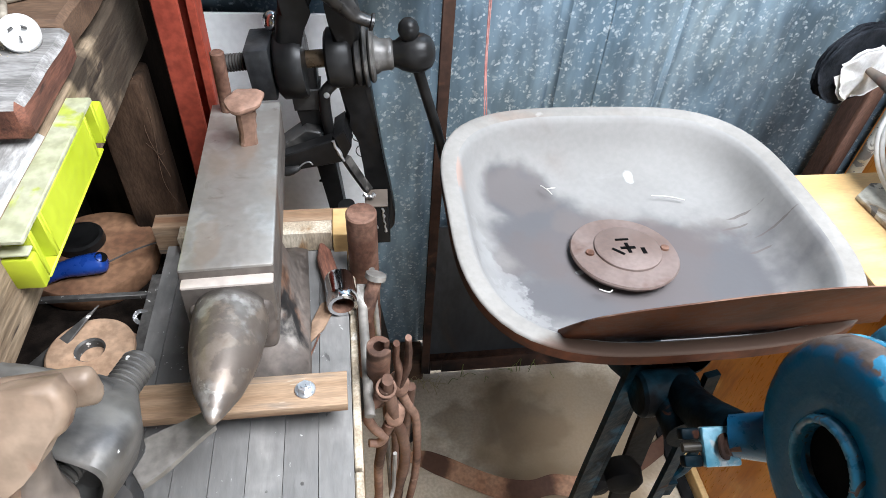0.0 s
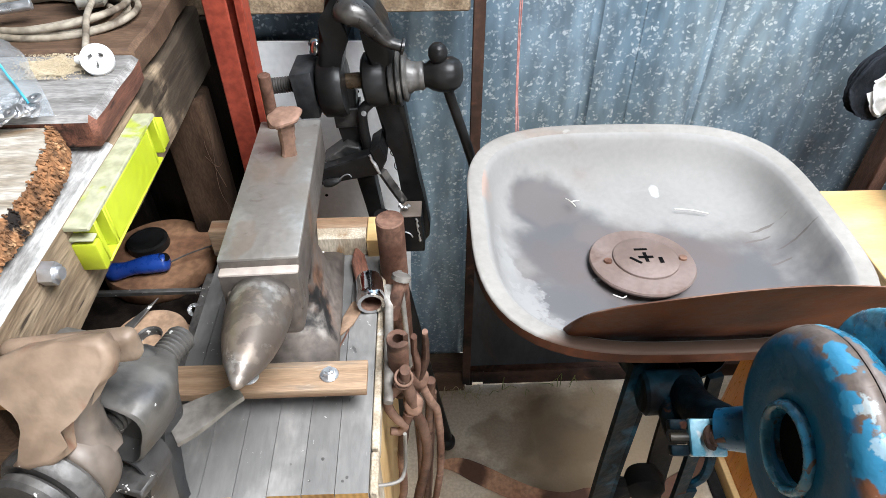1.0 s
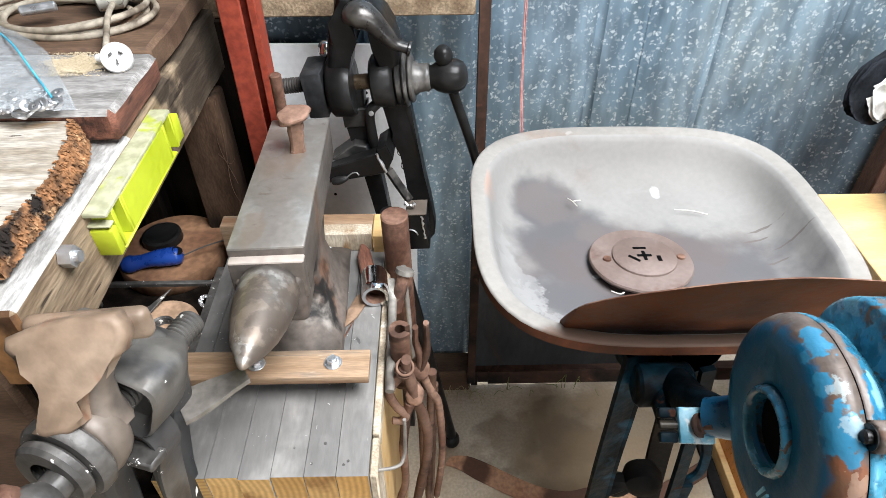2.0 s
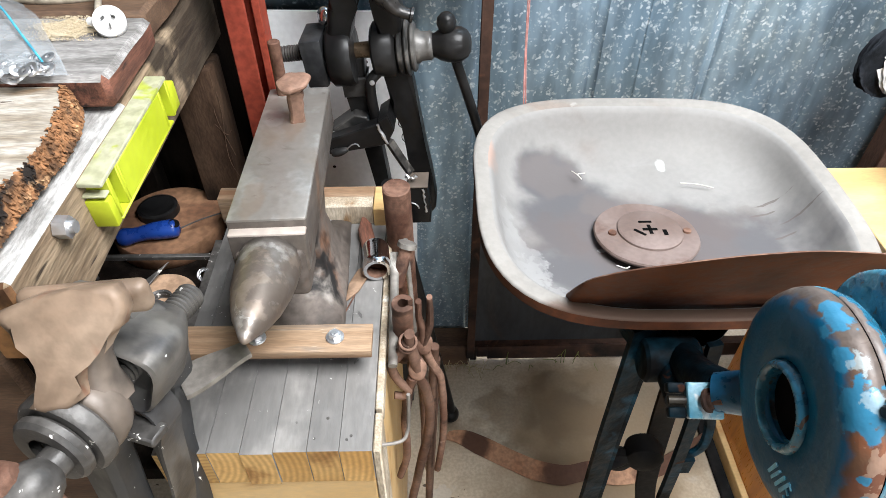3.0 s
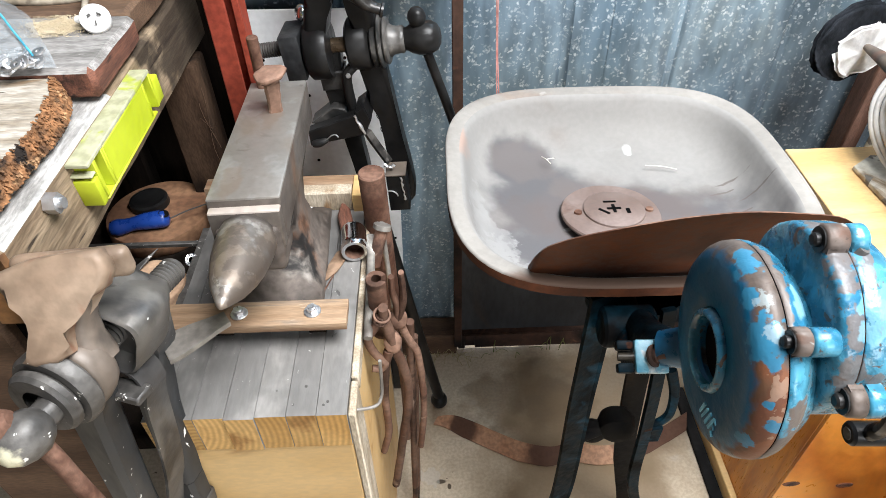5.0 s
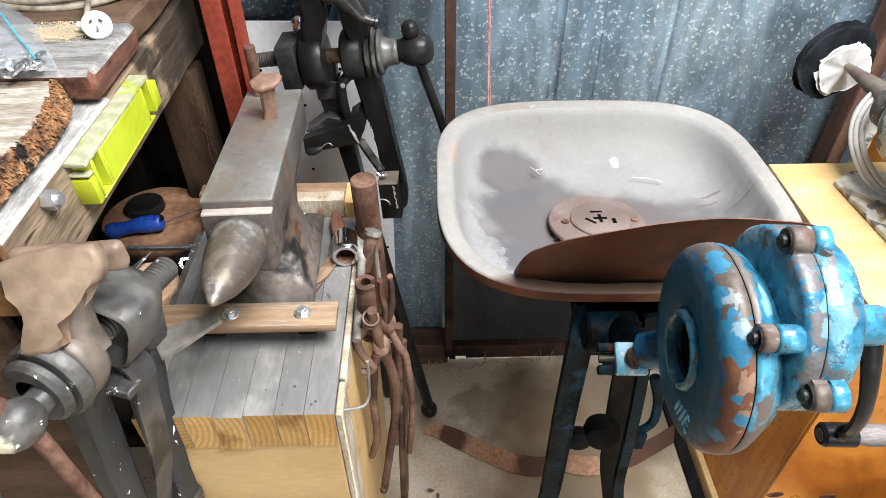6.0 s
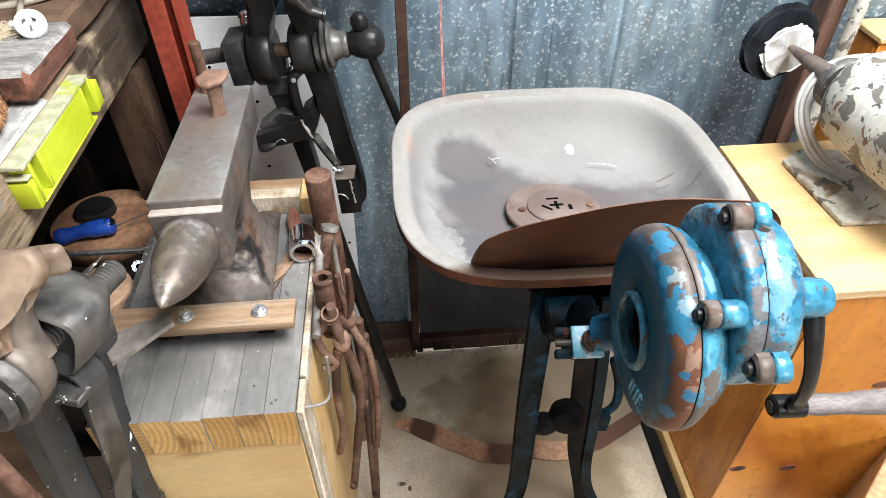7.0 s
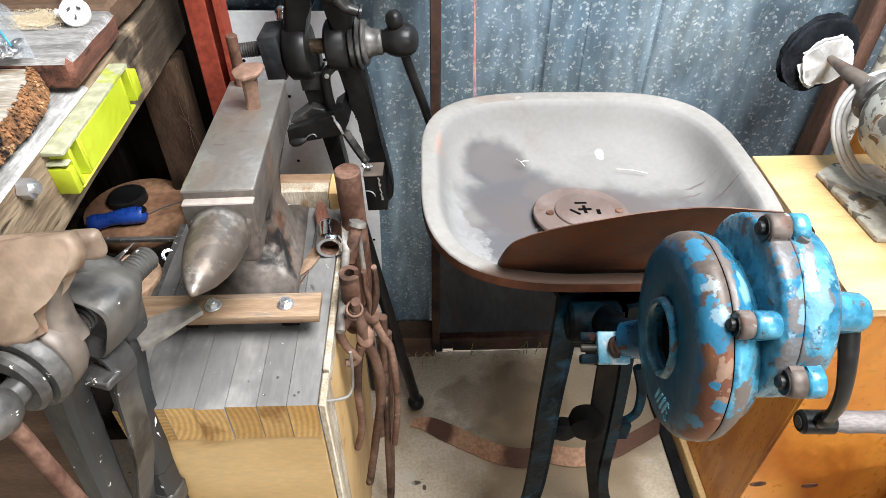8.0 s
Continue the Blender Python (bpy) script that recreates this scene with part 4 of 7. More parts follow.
strap = thing("hold_down_batten", pose(-0.25, 0.609, BZ + 0.035), "pale pine batten bolted across the anvil stand", "batten")
bm = BM()
box(bm, -0.128, 0.116, -0.022, 0.022, 0.013, 0.026, 0.0012, 2)
bmesh.ops.transform(bm, matrix=pose(0, 0, -0.014), verts=bm.verts)
part("batten", jitter(bm, 0.0007, 40), pale_batten, strap)
bm = BM()
box(bm, -0.075, -0.045, 0.002, 0.018, -0.0345, -0.0015, 0.001)
part("packing_block", bm, shaded_timber, strap)
bm = BM()
box(bm, 0.058, 0.082, 0.002, 0.018, -0.0345, -0.0015, 0.001)
part("packing_block", bm, shaded_timber, strap)
for bx in (0.070, -0.027):
    bm = BM()
    cyl(bm, (bx, 0, 0.0122), (bx, 0, 0.0142), 0.0115, seg=28, bev=0.0006)
    w = part("washer", bm, zinc, strap, "zinc washer")
    bm = BM()
    hexnut(bm, (bx, 0, 0.0144), (0, 0, 1), 0.013, 0.0065)
    cyl(bm, (bx, 0, 0.0205), (bx, 0, 0.0228), 0.0045, seg=14)
    part("bolt_head", bm, zinc, w)


# ---- anvil: local x right, y back, z up, base at 0 ----
def make_anvil(m):
    a = thing("anvil", m, "worn steel anvil with bright face and rounded horn", "anvil")
    bm = BM()
    box(bm, -0.0435, 0.0435, 0.0, 0.322, 0.155, 0.218, 0.0028, 2)
    for f in bm.faces:
        f.normal_update()
        f.material_index = 0 if f.normal.z > 0.3 else 1
    part("face", jitter(bm, 0.0006, 30), (steel, anvil_steel), a, "smooth worn steel working face")
    bm = BM()
    box(bm, -0.0425, 0.0425, -0.012, 0.02, 0.152, 0.2065, 0.0025, 2)
    for f in bm.faces:
        f.normal_update()
        f.material_index = 0 if f.normal.z > 0.3 else 1
    part("table", jitter(bm, 0.0006, 30), (table_steel, anvil_steel), a, "pinkish step in front of the face")
    # waist and feet: sections up the height
    bm = BM()
    secs = [(0.0, 0.062, 0.02, 0.27), (0.018, 0.060, 0.025, 0.265), (0.028, 0.052, 0.05, 0.24), (0.050, 0.042, 0.08, 0.21), (0.09, 0.034, 0.09, 0.20), (0.12, 0.034, 0.07, 0.22), (0.142, 0.038, 0.03, 0.27), (0.156, 0.0405, 0.004, 0.325)]
    loops = []
    for z, hw, y0, y1 in secs:
        c = 0.012
        loops.append([bm.verts.new((sx, sy, z)) for sx, sy in ((-hw + c, y0), (hw - c, y0), (hw, y0 + c), (hw, (y0 + y1) / 2), (hw, y1 - c), (hw - c, y1), (-hw + c, y1), (-hw, y1 - c), (-hw, (y0 + y1) / 2), (-hw, y0 + c))])
    for A, B in zip(loops, loops[1:]):
        for i in range(10):
            bm.faces.new((A[i], A[(i + 1) % 10], B[(i + 1) % 10], B[i]))
    bm.faces.new(loops[0][::-1])
    bm.faces.new(loops[-1])
    part("body", jitter(bm, 0.0015, 30), anvil_dark, a, "dark rust-flecked waist and feet", 60)
    # heel block under the horn root
    bm = BM()
    box(bm, -0.040, 0.040, -0.020, 0.05, 0.118, 0.185, 0.010, 3)
    part("shoulder", jitter(bm, 0.001, 30), anvil_dark, a)
    # horn
    bm = BM()
    L, prof = 0.1425, [(0.0, 0.0345), (0.1, 0.0352), (0.25, 0.0346), (0.42, 0.0322), (0.58, 0.0274), (0.74, 0.0204), (0.87, 0.0122), (0.95, 0.0068), (0.985, 0.0036), (1.0, 0.0)]
    rows_ = []
    for u, r in prof:
        y = -0.005 - L * u
        zc = 0.1685 + 0.0135 * u ** 1.6
        if r == 0:
            rows_.append([bm.verts.new((-0.0006 - 0.0034 * u, y, zc))])
        else:
            rows_.append([bm.verts.new((-0.0006 - 0.0034 * u + math.cos(t) * r, y, zc + math.sin(t) * r)) for t in (2 * math.pi * i / 28 for i in range(28))])
    for A, B in zip(rows_, rows_[1:]):
        for i in range(28):
            j = (i + 1) % 28
            bm.faces.new((A[i], A[j], B[0]) if len(B) == 1 else (A[i], A[j], B[j], B[i]))
    part("horn", jitter(bm, 0.0008, 45), horn_steel, a, "rounded steel horn with bright scratches", 60)
    return a


make_anvil(pose(-0.2375, 0.618, BZ + 0.005, -4.0, 0, 2.0))

# mushroomed spike standing in the hardy hole
spike = thing("hardy_spike", pose(-0.238, 0.856, 0.938, 4, 3, 20), "rusty mushroom-headed spike in the anvil's hardy hole", "spike")
bm = BM()
rows_ = []
for k in range(11):
    z_, h_ = -0.01 + 0.0068 * k, 0.0112 - 0.0022 * math.sin(math.pi * min(1, k / 9)) + 0.0009 * math.sin(3.1 * k)
    rows_.append([bm.verts.new((p * h_, q * h_, z_)) for p, q in ((-0.7, -1), (0.7, -1), (1, -0.7), (1, 0.7), (0.7, 1), (-0.7, 1), (-1, 0.7), (-1, -0.7))])
for A, B in zip(rows_, rows_[1:]):
    for k in range(8):
        bm.faces.new((A[k], A[(k + 1) % 8], B[(k + 1) % 8], B[k]))
bm.faces.new(rows_[0][::-1])
bm.faces.new(rows_[-1])
part("shank", jitter(bm, 0.0022, 90), tan_rust, spike, "", 25)
bm = BM()
lathe(bm, [(0.050, 0.0), (0.0505, 0.0085), (0.056, 0.0115), (0.0605, 0.0165), (0.0635, 0.0205), (0.0665, 0.0218), (0.0690, 0.0212), (0.0705, 0.0185), (0.0712, 0.010), (0.0710, 0.0)], (0, 0, 0), (0, 0, 1), 28)
for v in bm.verts:
    a_ = math.atan2(v.co.y, v.co.x)
    k_ = 1 + 0.10 * math.sin(2 * a_ + 0.6) + 0.05 * math.sin(5 * a_)
    v.co.x, v.co.y, v.co.z = v.co.x * k_, v.co.y * k_, v.co.z + 0.10 * v.co.x
part("head", jitter(bm, 0.0018, 70), tan_rust, spike, "hammered flat dusty head", 30)

# ---- small things on the stand ----
rod = thing("round_bar", pose(-0.106, 0.838, BZ - 0.02, 2, -1, 0), "short rusty round steel bar standing upright", "bar")
bm = BM()
cyl(bm, (0, 0, -0.25), (0, 0, 0.128), 0.0205, seg=28, bev=0.002)
part("bar", jitter(bm, 0.0005, 40), rusty, rod)
sock = thing("socket", pose(-0.137, 0.752, BZ + 0.0212, 0, 0, 6), "chrome wrench socket lying on the stand", "socket")
bm = BM()
lathe(bm, [(0.0, 0.0145), (0.0, 0.0195), (0.002, 0.0207), (0.014, 0.0207), (0.016, 0.0198), (0.044, 0.0198), (0.05, 0.0185), (0.05, 0.008)], (0, -0.002, 0), (0, 1, 0), 32)
part("shell", bm, chrome, sock)
bm = BM()
lathe(bm, [(0.0, 0.0150), (0.02, 0.0148), (0.021, 0.0)], (0, -0.0018, 0), (0, 1, 0), 12)
part("hex_recess", bm, rusty, sock)
chis = thing("wood_sliver", pose(-0.150, 0.80, BZ + 0.002, 0, 0, 12), "split brown sliver of wood", "offcut")
bm = BM()
prism(bm, [(-0.010, -0.01), (0.012, -0.012), (0.010, 0.06), (0.0, 0.085), (-0.012, 0.05)], 0, 0.014, None, 0.002, 1)
part("sliver", jitter(bm, 0.002, 40), red_timber, chis)
leafp = thing("wood_chip", pose(-0.166, 0.748, BZ + 0.002, 0, 0, -14), "brown leaf-shaped wood chip", "offcut")
bm = BM()
prism(bm, [(-0.004, -0.045), (0.008, -0.02), (0.013, 0.01), (0.008, 0.035), (-0.006, 0.02), (-0.010, -0.01)], 0, 0.004, None, 0.001, 1)
part("chip", jitter(bm, 0.001, 50), chip_wood, leafp)
wire = thing("bent_wire", pose(-0.19, 0.69, BZ + 0.001), "thin bent wire on the stand", "wire")
bm = BM()
tube(bm, smooth_path([(0.0, -0.03, 0.0025), (0.012, 0.0, 0.003), (0.022, 0.03, 0.0025)]), 0.0012, 6)
part("wire", bm, rusty, wire)
scr = thing("screw", pose(-0.235, 0.852, BZ + 0.006, 0, 0, -8), "steel screw lying by the anvil", "screw")
bm = BM()
thread(bm, (0.012, -0.005, 0), (0.012, 0.03, 0), 0.0045, 0.004, 12)
part("shank", bm, zinc, scr)
cap = thing("knurled_knob", pose(-0.094, 0.770, BZ + 0.048, -24, 16, 0), "dusty pale knurled knob on the stand's edge", "knob")
bm = BM()
prism(bm, [((0.0130 if k % 2 else 0.0142) * math.cos(math.pi * k / 16), (0.0130 if k % 2 else 0.0142) * math.sin(math.pi * k / 16)) for k in range(32)], 0.0, 0.007, None, 0.001, 1)
part("knob", bm, strap_iron, cap)
bm = BM()
cyl(bm, (0, 0, -0.06), (0, 0, -0.0002), 0.0095, seg=16)
part("stem", bm, rusty, cap)

# flat steel bars along the edge of the stand
edge = thing("flat_bar", pose(-0.112, 0.70, BZ), "grey flat steel bar along the stand's edge", "bar")
bm = BM()
tube(bm, smooth_path([(0.002, -0.105, 0.004), (0.001, -0.02, 0.008), (0.0, 0.055, 0.020), (0.001, 0.075, 0.034)], 5), [0.0062] * 11 + [0.0066] * 3 + [0.0075, 0.0070], 12, 0.75)
part("bar", bm, strap_iron, edge)
edge2 = thing("steel_rod", pose(-0.085, 0.76, BZ - 0.3), "thin pale steel rod leaning by the stand", "rod")
bm = BM()
tube(bm, [(0.012, -0.02, -0.25), (0.0, 0.0, 0.1), (-0.012, 0.04, 0.335)], 0.0042, 10)
part("rod", bm, strap_iron, edge2)

# ---- tongs on a wire hook ----
hook = thing("wire_hook", pose(BX1, 0.50, BZ - 0.02), "bent steel wire hook in the stand's side", "hook")
bm = BM()
tube(bm, smooth_path([(-0.012, -0.008, 0.008), (0.03, -0.002, 0.006), (0.040, 0.012, 0.006), (0.042, 0.02, 0.03), (0.043, 0.022, 0.07)], 5), 0.0023, 8)
part("wire", bm, strap_iron, hook)


def make_tongs(label, rivet, bars, jaws):
    """Tongs from a flattened rivet boss, with swept reins and jaws: (points, radii at the two ends)."""
    t = thing("tongs", Matrix.Translation(rivet), label, "tongs", "tongs on the stand")
    o = Vector(rivet)
    bm = BM()
    lathe(bm, [(-0.012, 0), (-0.012, 0.008), (-0.009, 0.0125), (0.006, 0.0130), (0.009, 0.010), (0.0098, 0.0)], (0, 0, 0), (0.25, -0.9, 0.35), 18)
    bmesh.ops.scale(bm, vec=(1, 1, 1.5), verts=bm.verts)
    part("rivet_boss", jitter(bm, 0.0015, 50), tan_rust, t, "", 50)
    for name, group_ in (("rein", bars), ("jaw", jaws)):
        for pts, r0, r1, flat in group_:
            bm = BM()
            P_ = smooth_path([Vector(p) - o for p in pts], 6)
            tube(bm, P_, [r0 + (r1 - r0) * k / (len(P_) - 1) for k in range(len(P_))], 10, flat)
            part(name, jitter(bm, 0.0009, 45), tan_rust, t, "", 50)
    return t


make_tongs("rusty blacksmith tongs hanging on the wire hook", (-0.080, 0.622, 0.702),
           [([(-0.082, 0.622, 0.690), (-0.070, 0.624, 0.650), (-0.064, 0.626, 0.566), (-0.080, 0.628, 0.435), (-0.104, 0.630, 0.262)], 0.0078, 0.0074, 1.0),
            ([(-0.086, 0.616, 0.690), (-0.094, 0.616, 0.650), (-0.101, 0.618, 0.568), (-0.102, 0.620, 0.471), (-0.116, 0.622, 0.400)], 0.0074, 0.0060, 1.0)],
           [([(-0.092, 0.618, 0.762), (-0.100, 0.616, 0.745), (-0.113, 0.613, 0.720), (-0.106, 0.611, 0.690), (-0.093, 0.611, 0.668), (-0.100, 0.610, 0.655), (-0.112, 0.609, 0.657)], 0.0070, 0.0055, 1.0),
            ([(-0.088, 0.622, 0.775), (-0.088, 0.622, 0.752), (-0.084, 0.622, 0.728), (-0.080, 0.622, 0.705)], 0.0085, 0.0110, 0.8)])
make_tongs("dark rusty tongs hanging behind the others", (-0.072, 0.655, 0.715),
           [([(-0.070, 0.655, 0.705), (-0.058, 0.656, 0.660), (-0.046, 0.660, 0.613), (-0.043, 0.660, 0.472), (-0.053, 0.660, 0.347)], 0.0066, 0.0058, 1.0),
            ([(-0.076, 0.658, 0.705), (-0.078, 0.662, 0.640), (-0.074, 0.666, 0.538), (-0.076, 0.668, 0.364)], 0.0064, 0.0054, 1.0)],
           [([(-0.062, 0.652, 0.812), (-0.061, 0.652, 0.782), (-0.063, 0.653, 0.752), (-0.072, 0.655, 0.715)], 0.0058, 0.0095, 0.7),
            ([(-0.076, 0.650, 0.806), (-0.076, 0.650, 0.778), (-0.072, 0.652, 0.750), (-0.072, 0.655, 0.715)], 0.0055, 0.0090, 0.7)])
band = thing("wire_band", pose(-0.090, 0.618, 0.765, 10, 12, 0), "bent wire band round the tongs", "wire")
for dz in (0.0, -0.008):
    bm = BM()
    tube(bm, [(0.0110 * math.cos(a), 0.0105 * math.sin(a), dz + 0.003 * math.sin(a)) for a in (2 * math.pi * i / 20 for i in range(20))], 0.0018, 8, closed=True)
    part("turn", bm, tan_rust, band)
coil = thing("rolled_tube", pose(-0.097, 0.652, 0.752, 5, 1, 0), "rusty rolled steel tube among the tongs", "tube")
bm = BM()
ring = [(math.cos(a) * 0.0145, math.sin(a) * 0.0145) for a in (0.5 + 5.4 * i / 18 for i in range(19))]
inn = [(math.cos(a) * 0.0075, math.sin(a) * 0.0075) for a in (0.5 + 5.4 * i / 18 for i in range(18, -1, -1))]
prism(bm, ring + inn, -0.07, 0.055, None, 0.0008, 1)
part("tube", bm, tan_rust, coil)
for dx, dy, z0, z1 in ((0.025, 0.11, 0.001, 0.62), (0.020, 0.075, 0.002, 0.70)):
    r_ = thing("punch_rod", pose(-0.10 + dx, 0.61 + dy, z0, 2, 2, 0), "rusty steel punch rod hanging by the tongs", "rod", "rods by the stand")
    bm = BM()
    tube(bm, [(0, 0, 0), (0.002, 0.004, 0.1), (0, 0.0, z1 - z0)], [0.005, 0.006, 0.007], 10)
    part("rod", jitter(bm, 0.0005, 40), tan_rust, r_)

# long black handle bar leaning between stand and forge
bar = thing("handle_bar", pose(-0.016, 0.972, 0.0), "black steel handle bar with a knobbed end on the floor", "bar")
bm = BM()
tube(bm, [(0.0, 0.0, 0.03), (-0.042, -0.012, 0.3), (-0.112, -0.03, 0.77)], 0.0128, 14)
part("shaft", bm, black_iron, bar)
bm = BM()
lathe(bm, [(0.004, 0), (0.006, 0.009), (0.016, 0.012), (0.02, 0.019), (0.034, 0.021), (0.044, 0.018), (0.050, 0.0125), (0.055, 0.0105)], (0.003, 0.001, -0.003), (-0.042, -0.012, 0.27), 20)
part("knob", bm, black_iron, bar)

# ---- forge pan ----
PX0, PX1, PY0, PY1, PZ = 0.006, 0.540, 0.582, 1.084, 0.842
FC = (0.268, 0.800)
forge = thing("forge_pan", pose(0.27, 0.82, 0.0), "grey steel barrow-tray forge pan on a blue stand", "forge")


def rim_point(a, k=1.0, corner=3.4):
    """A rounded-rectangle outline, k times its size about the middle."""
    cx, cy, hx, hy = (PX0 + PX1) / 2, (PY0 + PY1) / 2, (PX1 - PX0) / 2, (PY1 - PY0) / 2
    c, s = math.cos(a), math.sin(a)
    r = (abs(c) ** corner + abs(s) ** corner) ** (-1 / corner)
    return cx + hx * r * c * k, cy + hy * r * s * k


def pan_surface():
    """Floor, curved walls and flared lip as one dished sheet: rings from the lip inwards."""
    rings_ = []
    n = 96
    steps = [(1.0, -0.0135), (1.0, -0.003), (0.997, -0.0005), (0.985, 0.0), (0.915, -0.003), (0.900, -0.006), (0.885, -0.014), (0.865, -0.030), (0.835, -0.048), (0.79, -0.063), (0.73, -0.074), (0.62, -0.081), (0.45, -0.085), (0.25, -0.087)]
    for k, dz in steps:
        row = []
        for i in range(n):
            a = 2 * math.pi * i / n
            x, y = rim_point(a, 1.0)
            mx, my = (PX0 + PX1) / 2, (PY0 + PY1) / 2
            fx, fy = FC[0], FC[1] + 0.01
            t = 1 - k
            bx, by = mx + (fx - mx) * t, my + (fy - my) * t
            px, py = bx + (x - mx) * k, by + (y - my) * k
            row.append(Vector((px - 0.27, py - 0.82, PZ + dz)))
        rings_.append(row)
    return rings_


bm = BM()
R = pan_surface()
vs = [[bm.verts.new(p) for p in r] for r in R]
n = len(vs[0])
for k, (A, B) in enumerate(zip(vs, vs[1:])):
    for i in range(n):
        bm.faces.new((A[i], A[(i + 1) % n], B[(i + 1) % n], B[i])).material_index = 2 if 0 < k < 4 else (1 if k == 0 else 0)
bm.faces.new(vs[-1])
low = [[bm.verts.new(p - Vector((0, 0, 0.004))) for p in r] for r in R]
for A, B in zip(low, low[1:]):
    for i in range(n):
        f = bm.faces.new((A[i], B[i], B[(i + 1) % n], A[(i + 1) % n]))
        f.material_index = 1
bm.faces.new(low[-1][::-1]).material_index = 1
for i in range(n):
    bm.faces.new((vs[0][i], low[0][i], low[0][(i + 1) % n], vs[0][(i + 1) % n])).material_index = 1
part("pan", jitter(bm, 0.0015, 9), (pan_steel, pan_rust, lip_steel), forge, "ash-grey dished steel pan", 70)
# raised plate bent up along the near lip
bm = BM()
cols = []
SHIELD = [(0.106, 0.0), (0.109, 0.28), (0.118, 0.50), (0.145, 0.68), (0.178, 0.80), (0.215, 0.91), (0.25, 0.985), (0.30, 1.03), (0.36, 0.98), (0.42, 0.86), (0.48, 0.5), (0.525, 0.0)]
for p in smooth_path([(x, 0, h) for x, h in SHIELD], 5):
    h = max(p.z, 0.0)
    t = (p.x - 0.106) / 0.419
    yb = 0.628 - 0.005 * math.sin(math.pi * min(max(t, 0), 1))
    yt, zt = yb + (0.525 - yb) * h, PZ - 0.004 + 0.167 * h
    cols.append([(p.x - 0.27, yb + (yt - yb) * s - 0.82, PZ - 0.030 + (zt - PZ + 0.030) * s) for s in (0, 0.35, 0.7, 1.0)])
F = [[bm.verts.new(p) for p in c] for c in cols]
Bk = [[bm.verts.new((p[0], p[1] + 0.0018, p[2])) for p in c] for c in cols]
for A, B in zip(F, F[1:]):
    for k in range(3):
        bm.faces.new((A[k], B[k], B[k + 1], A[k + 1]))
for A, B in zip(Bk, Bk[1:]):
    for k in range(3):
        bm.faces.new((A[k], A[k + 1], B[k + 1], B[k]))
for A, B, C, D in zip(F, F[1:], Bk, Bk[1:]):
    bm.faces.new((A[3], B[3], D[3], C[3]))
for f in bm.faces:
    f.material_index = 0
for f in bm.faces[-(len(F) - 1):]:
    f.material_index = 1
part("near_shield", bm, (pan_rust, rusty), forge, "rust-brown raised near side of the pan", 60)
# grate with its slots
grate = thing("fire_grate", pose(0.266, 0.812, PZ - 0.080, -5, 0, 0), "round reddish cast iron fire grate in the pan", "grate")
bm = BM()
lathe(bm, [(0, 0), (0, 0.077), (0.004, 0.0785), (0.007, 0.077), (0.007, 0.0)], (0, 0, 0.002), (0, 0, 1), 48)
part("plate", jitter(bm, 0.0006, 40), grate_iron, grate)
bm = BM()
lathe(bm, [(0.0, 0.049), (0.003, 0.0485), (0.0045, 0.046), (0.0045, 0.0)], (0.006, 0.004, 0.009), (0, 0, 1), 40)
part("lid", jitter(bm, 0.0004, 40), grate_iron, grate)
for bx, by in ((-0.052, 0.0), (0.062, 0.002)):
    bm = BM()
    lathe(bm, [(0, 0.0065), (0.003, 0.006), (0.005, 0.0)], (bx, by, 0.009), (0, 0, 1), 14)
    part("stud", bm, rusty, grate)
# slots are dark plates with the shade of an opening as colour
for cx, cy, hw, hh, rot in ((0.005, 0.002, 0.011, 0.0025, 0), (0.005, 0.002, 0.011, 0.0025, 90), (0.002, 0.021, 0.010, 0.002, 0), (-0.012, -0.005, 0.010, 0.0022, -45), (0.026, -0.006, 0.0065, 0.003, 90)):
    bm = BM()
    box(bm, -hw, hw, -hh, hh, 0.0137, 0.0145, 0.0, m=pose(cx, cy, 0, 0, 0, rot))
    part("slot", bm, dark_fill, grate)
for name, pts in (("straw_stalk", [(0.354, 0.936, -0.005), (0.380, 0.931, -0.004), (0.405, 0.922, -0.005)]), ("straw_stalk", [(0.178, 0.965, 0.0), (0.184, 0.95, 0.004), (0.190, 0.94, 0.002)]), ("straw_stalk", [(0.183, 0.952, 0.003), (0.192, 0.952, 0.005), (0.198, 0.955, 0.003)]), ("straw_stalk", [(0.205, 0.742, 0.0), (0.215, 0.733, 0.003), (0.222, 0.737, 0.002)])):
    bm = BM()
    tube(bm, smooth_path([(x_, y_, PZ - 0.0685 + z_) for x_, y_, z_ in pts], 4), 0.0009, 5)
    solid(name, bm, pale_straw, "pale straw stalk lying in the forge pan", "straw", group="straws in the pan")

# ---- stand of the forge ----
fs = thing("forge_stand", pose(0.30, 0.72, 0.0), "sooty blue iron tripod stand of the forge", "stand")


def strip(bm, pts, w, t, side):
    """A flat bar of width w and thickness t along pts; side: the way its width runs."""
    s = Vector(side).normalized() * w / 2
    P_ = [Vector(p) for p in pts]
    rows_ = []
    for i, p in enumerate(P_):
        d = (P_[min(i + 1, len(P_) - 1)] - P_[max(i - 1, 0)]).normalized()
        nrm_ = d.cross(s).normalized() * t / 2
        rows_.append([bm.verts.new(q) for q in (p - s - nrm_, p + s - nrm_, p + s + nrm_, p - s + nrm_)])
    for A, B in zip(rows_, rows_[1:]):
        for k in range(4):
            bm.faces.new((A[k], A[(k + 1) % 4], B[(k + 1) % 4], B[k]))
    bm.faces.new(rows_[0][::-1])
    bm.faces.new(rows_[-1])
    return bm


def Q(*p):
    return (p[0] - 0.30, p[1] - 0.72, p[2])


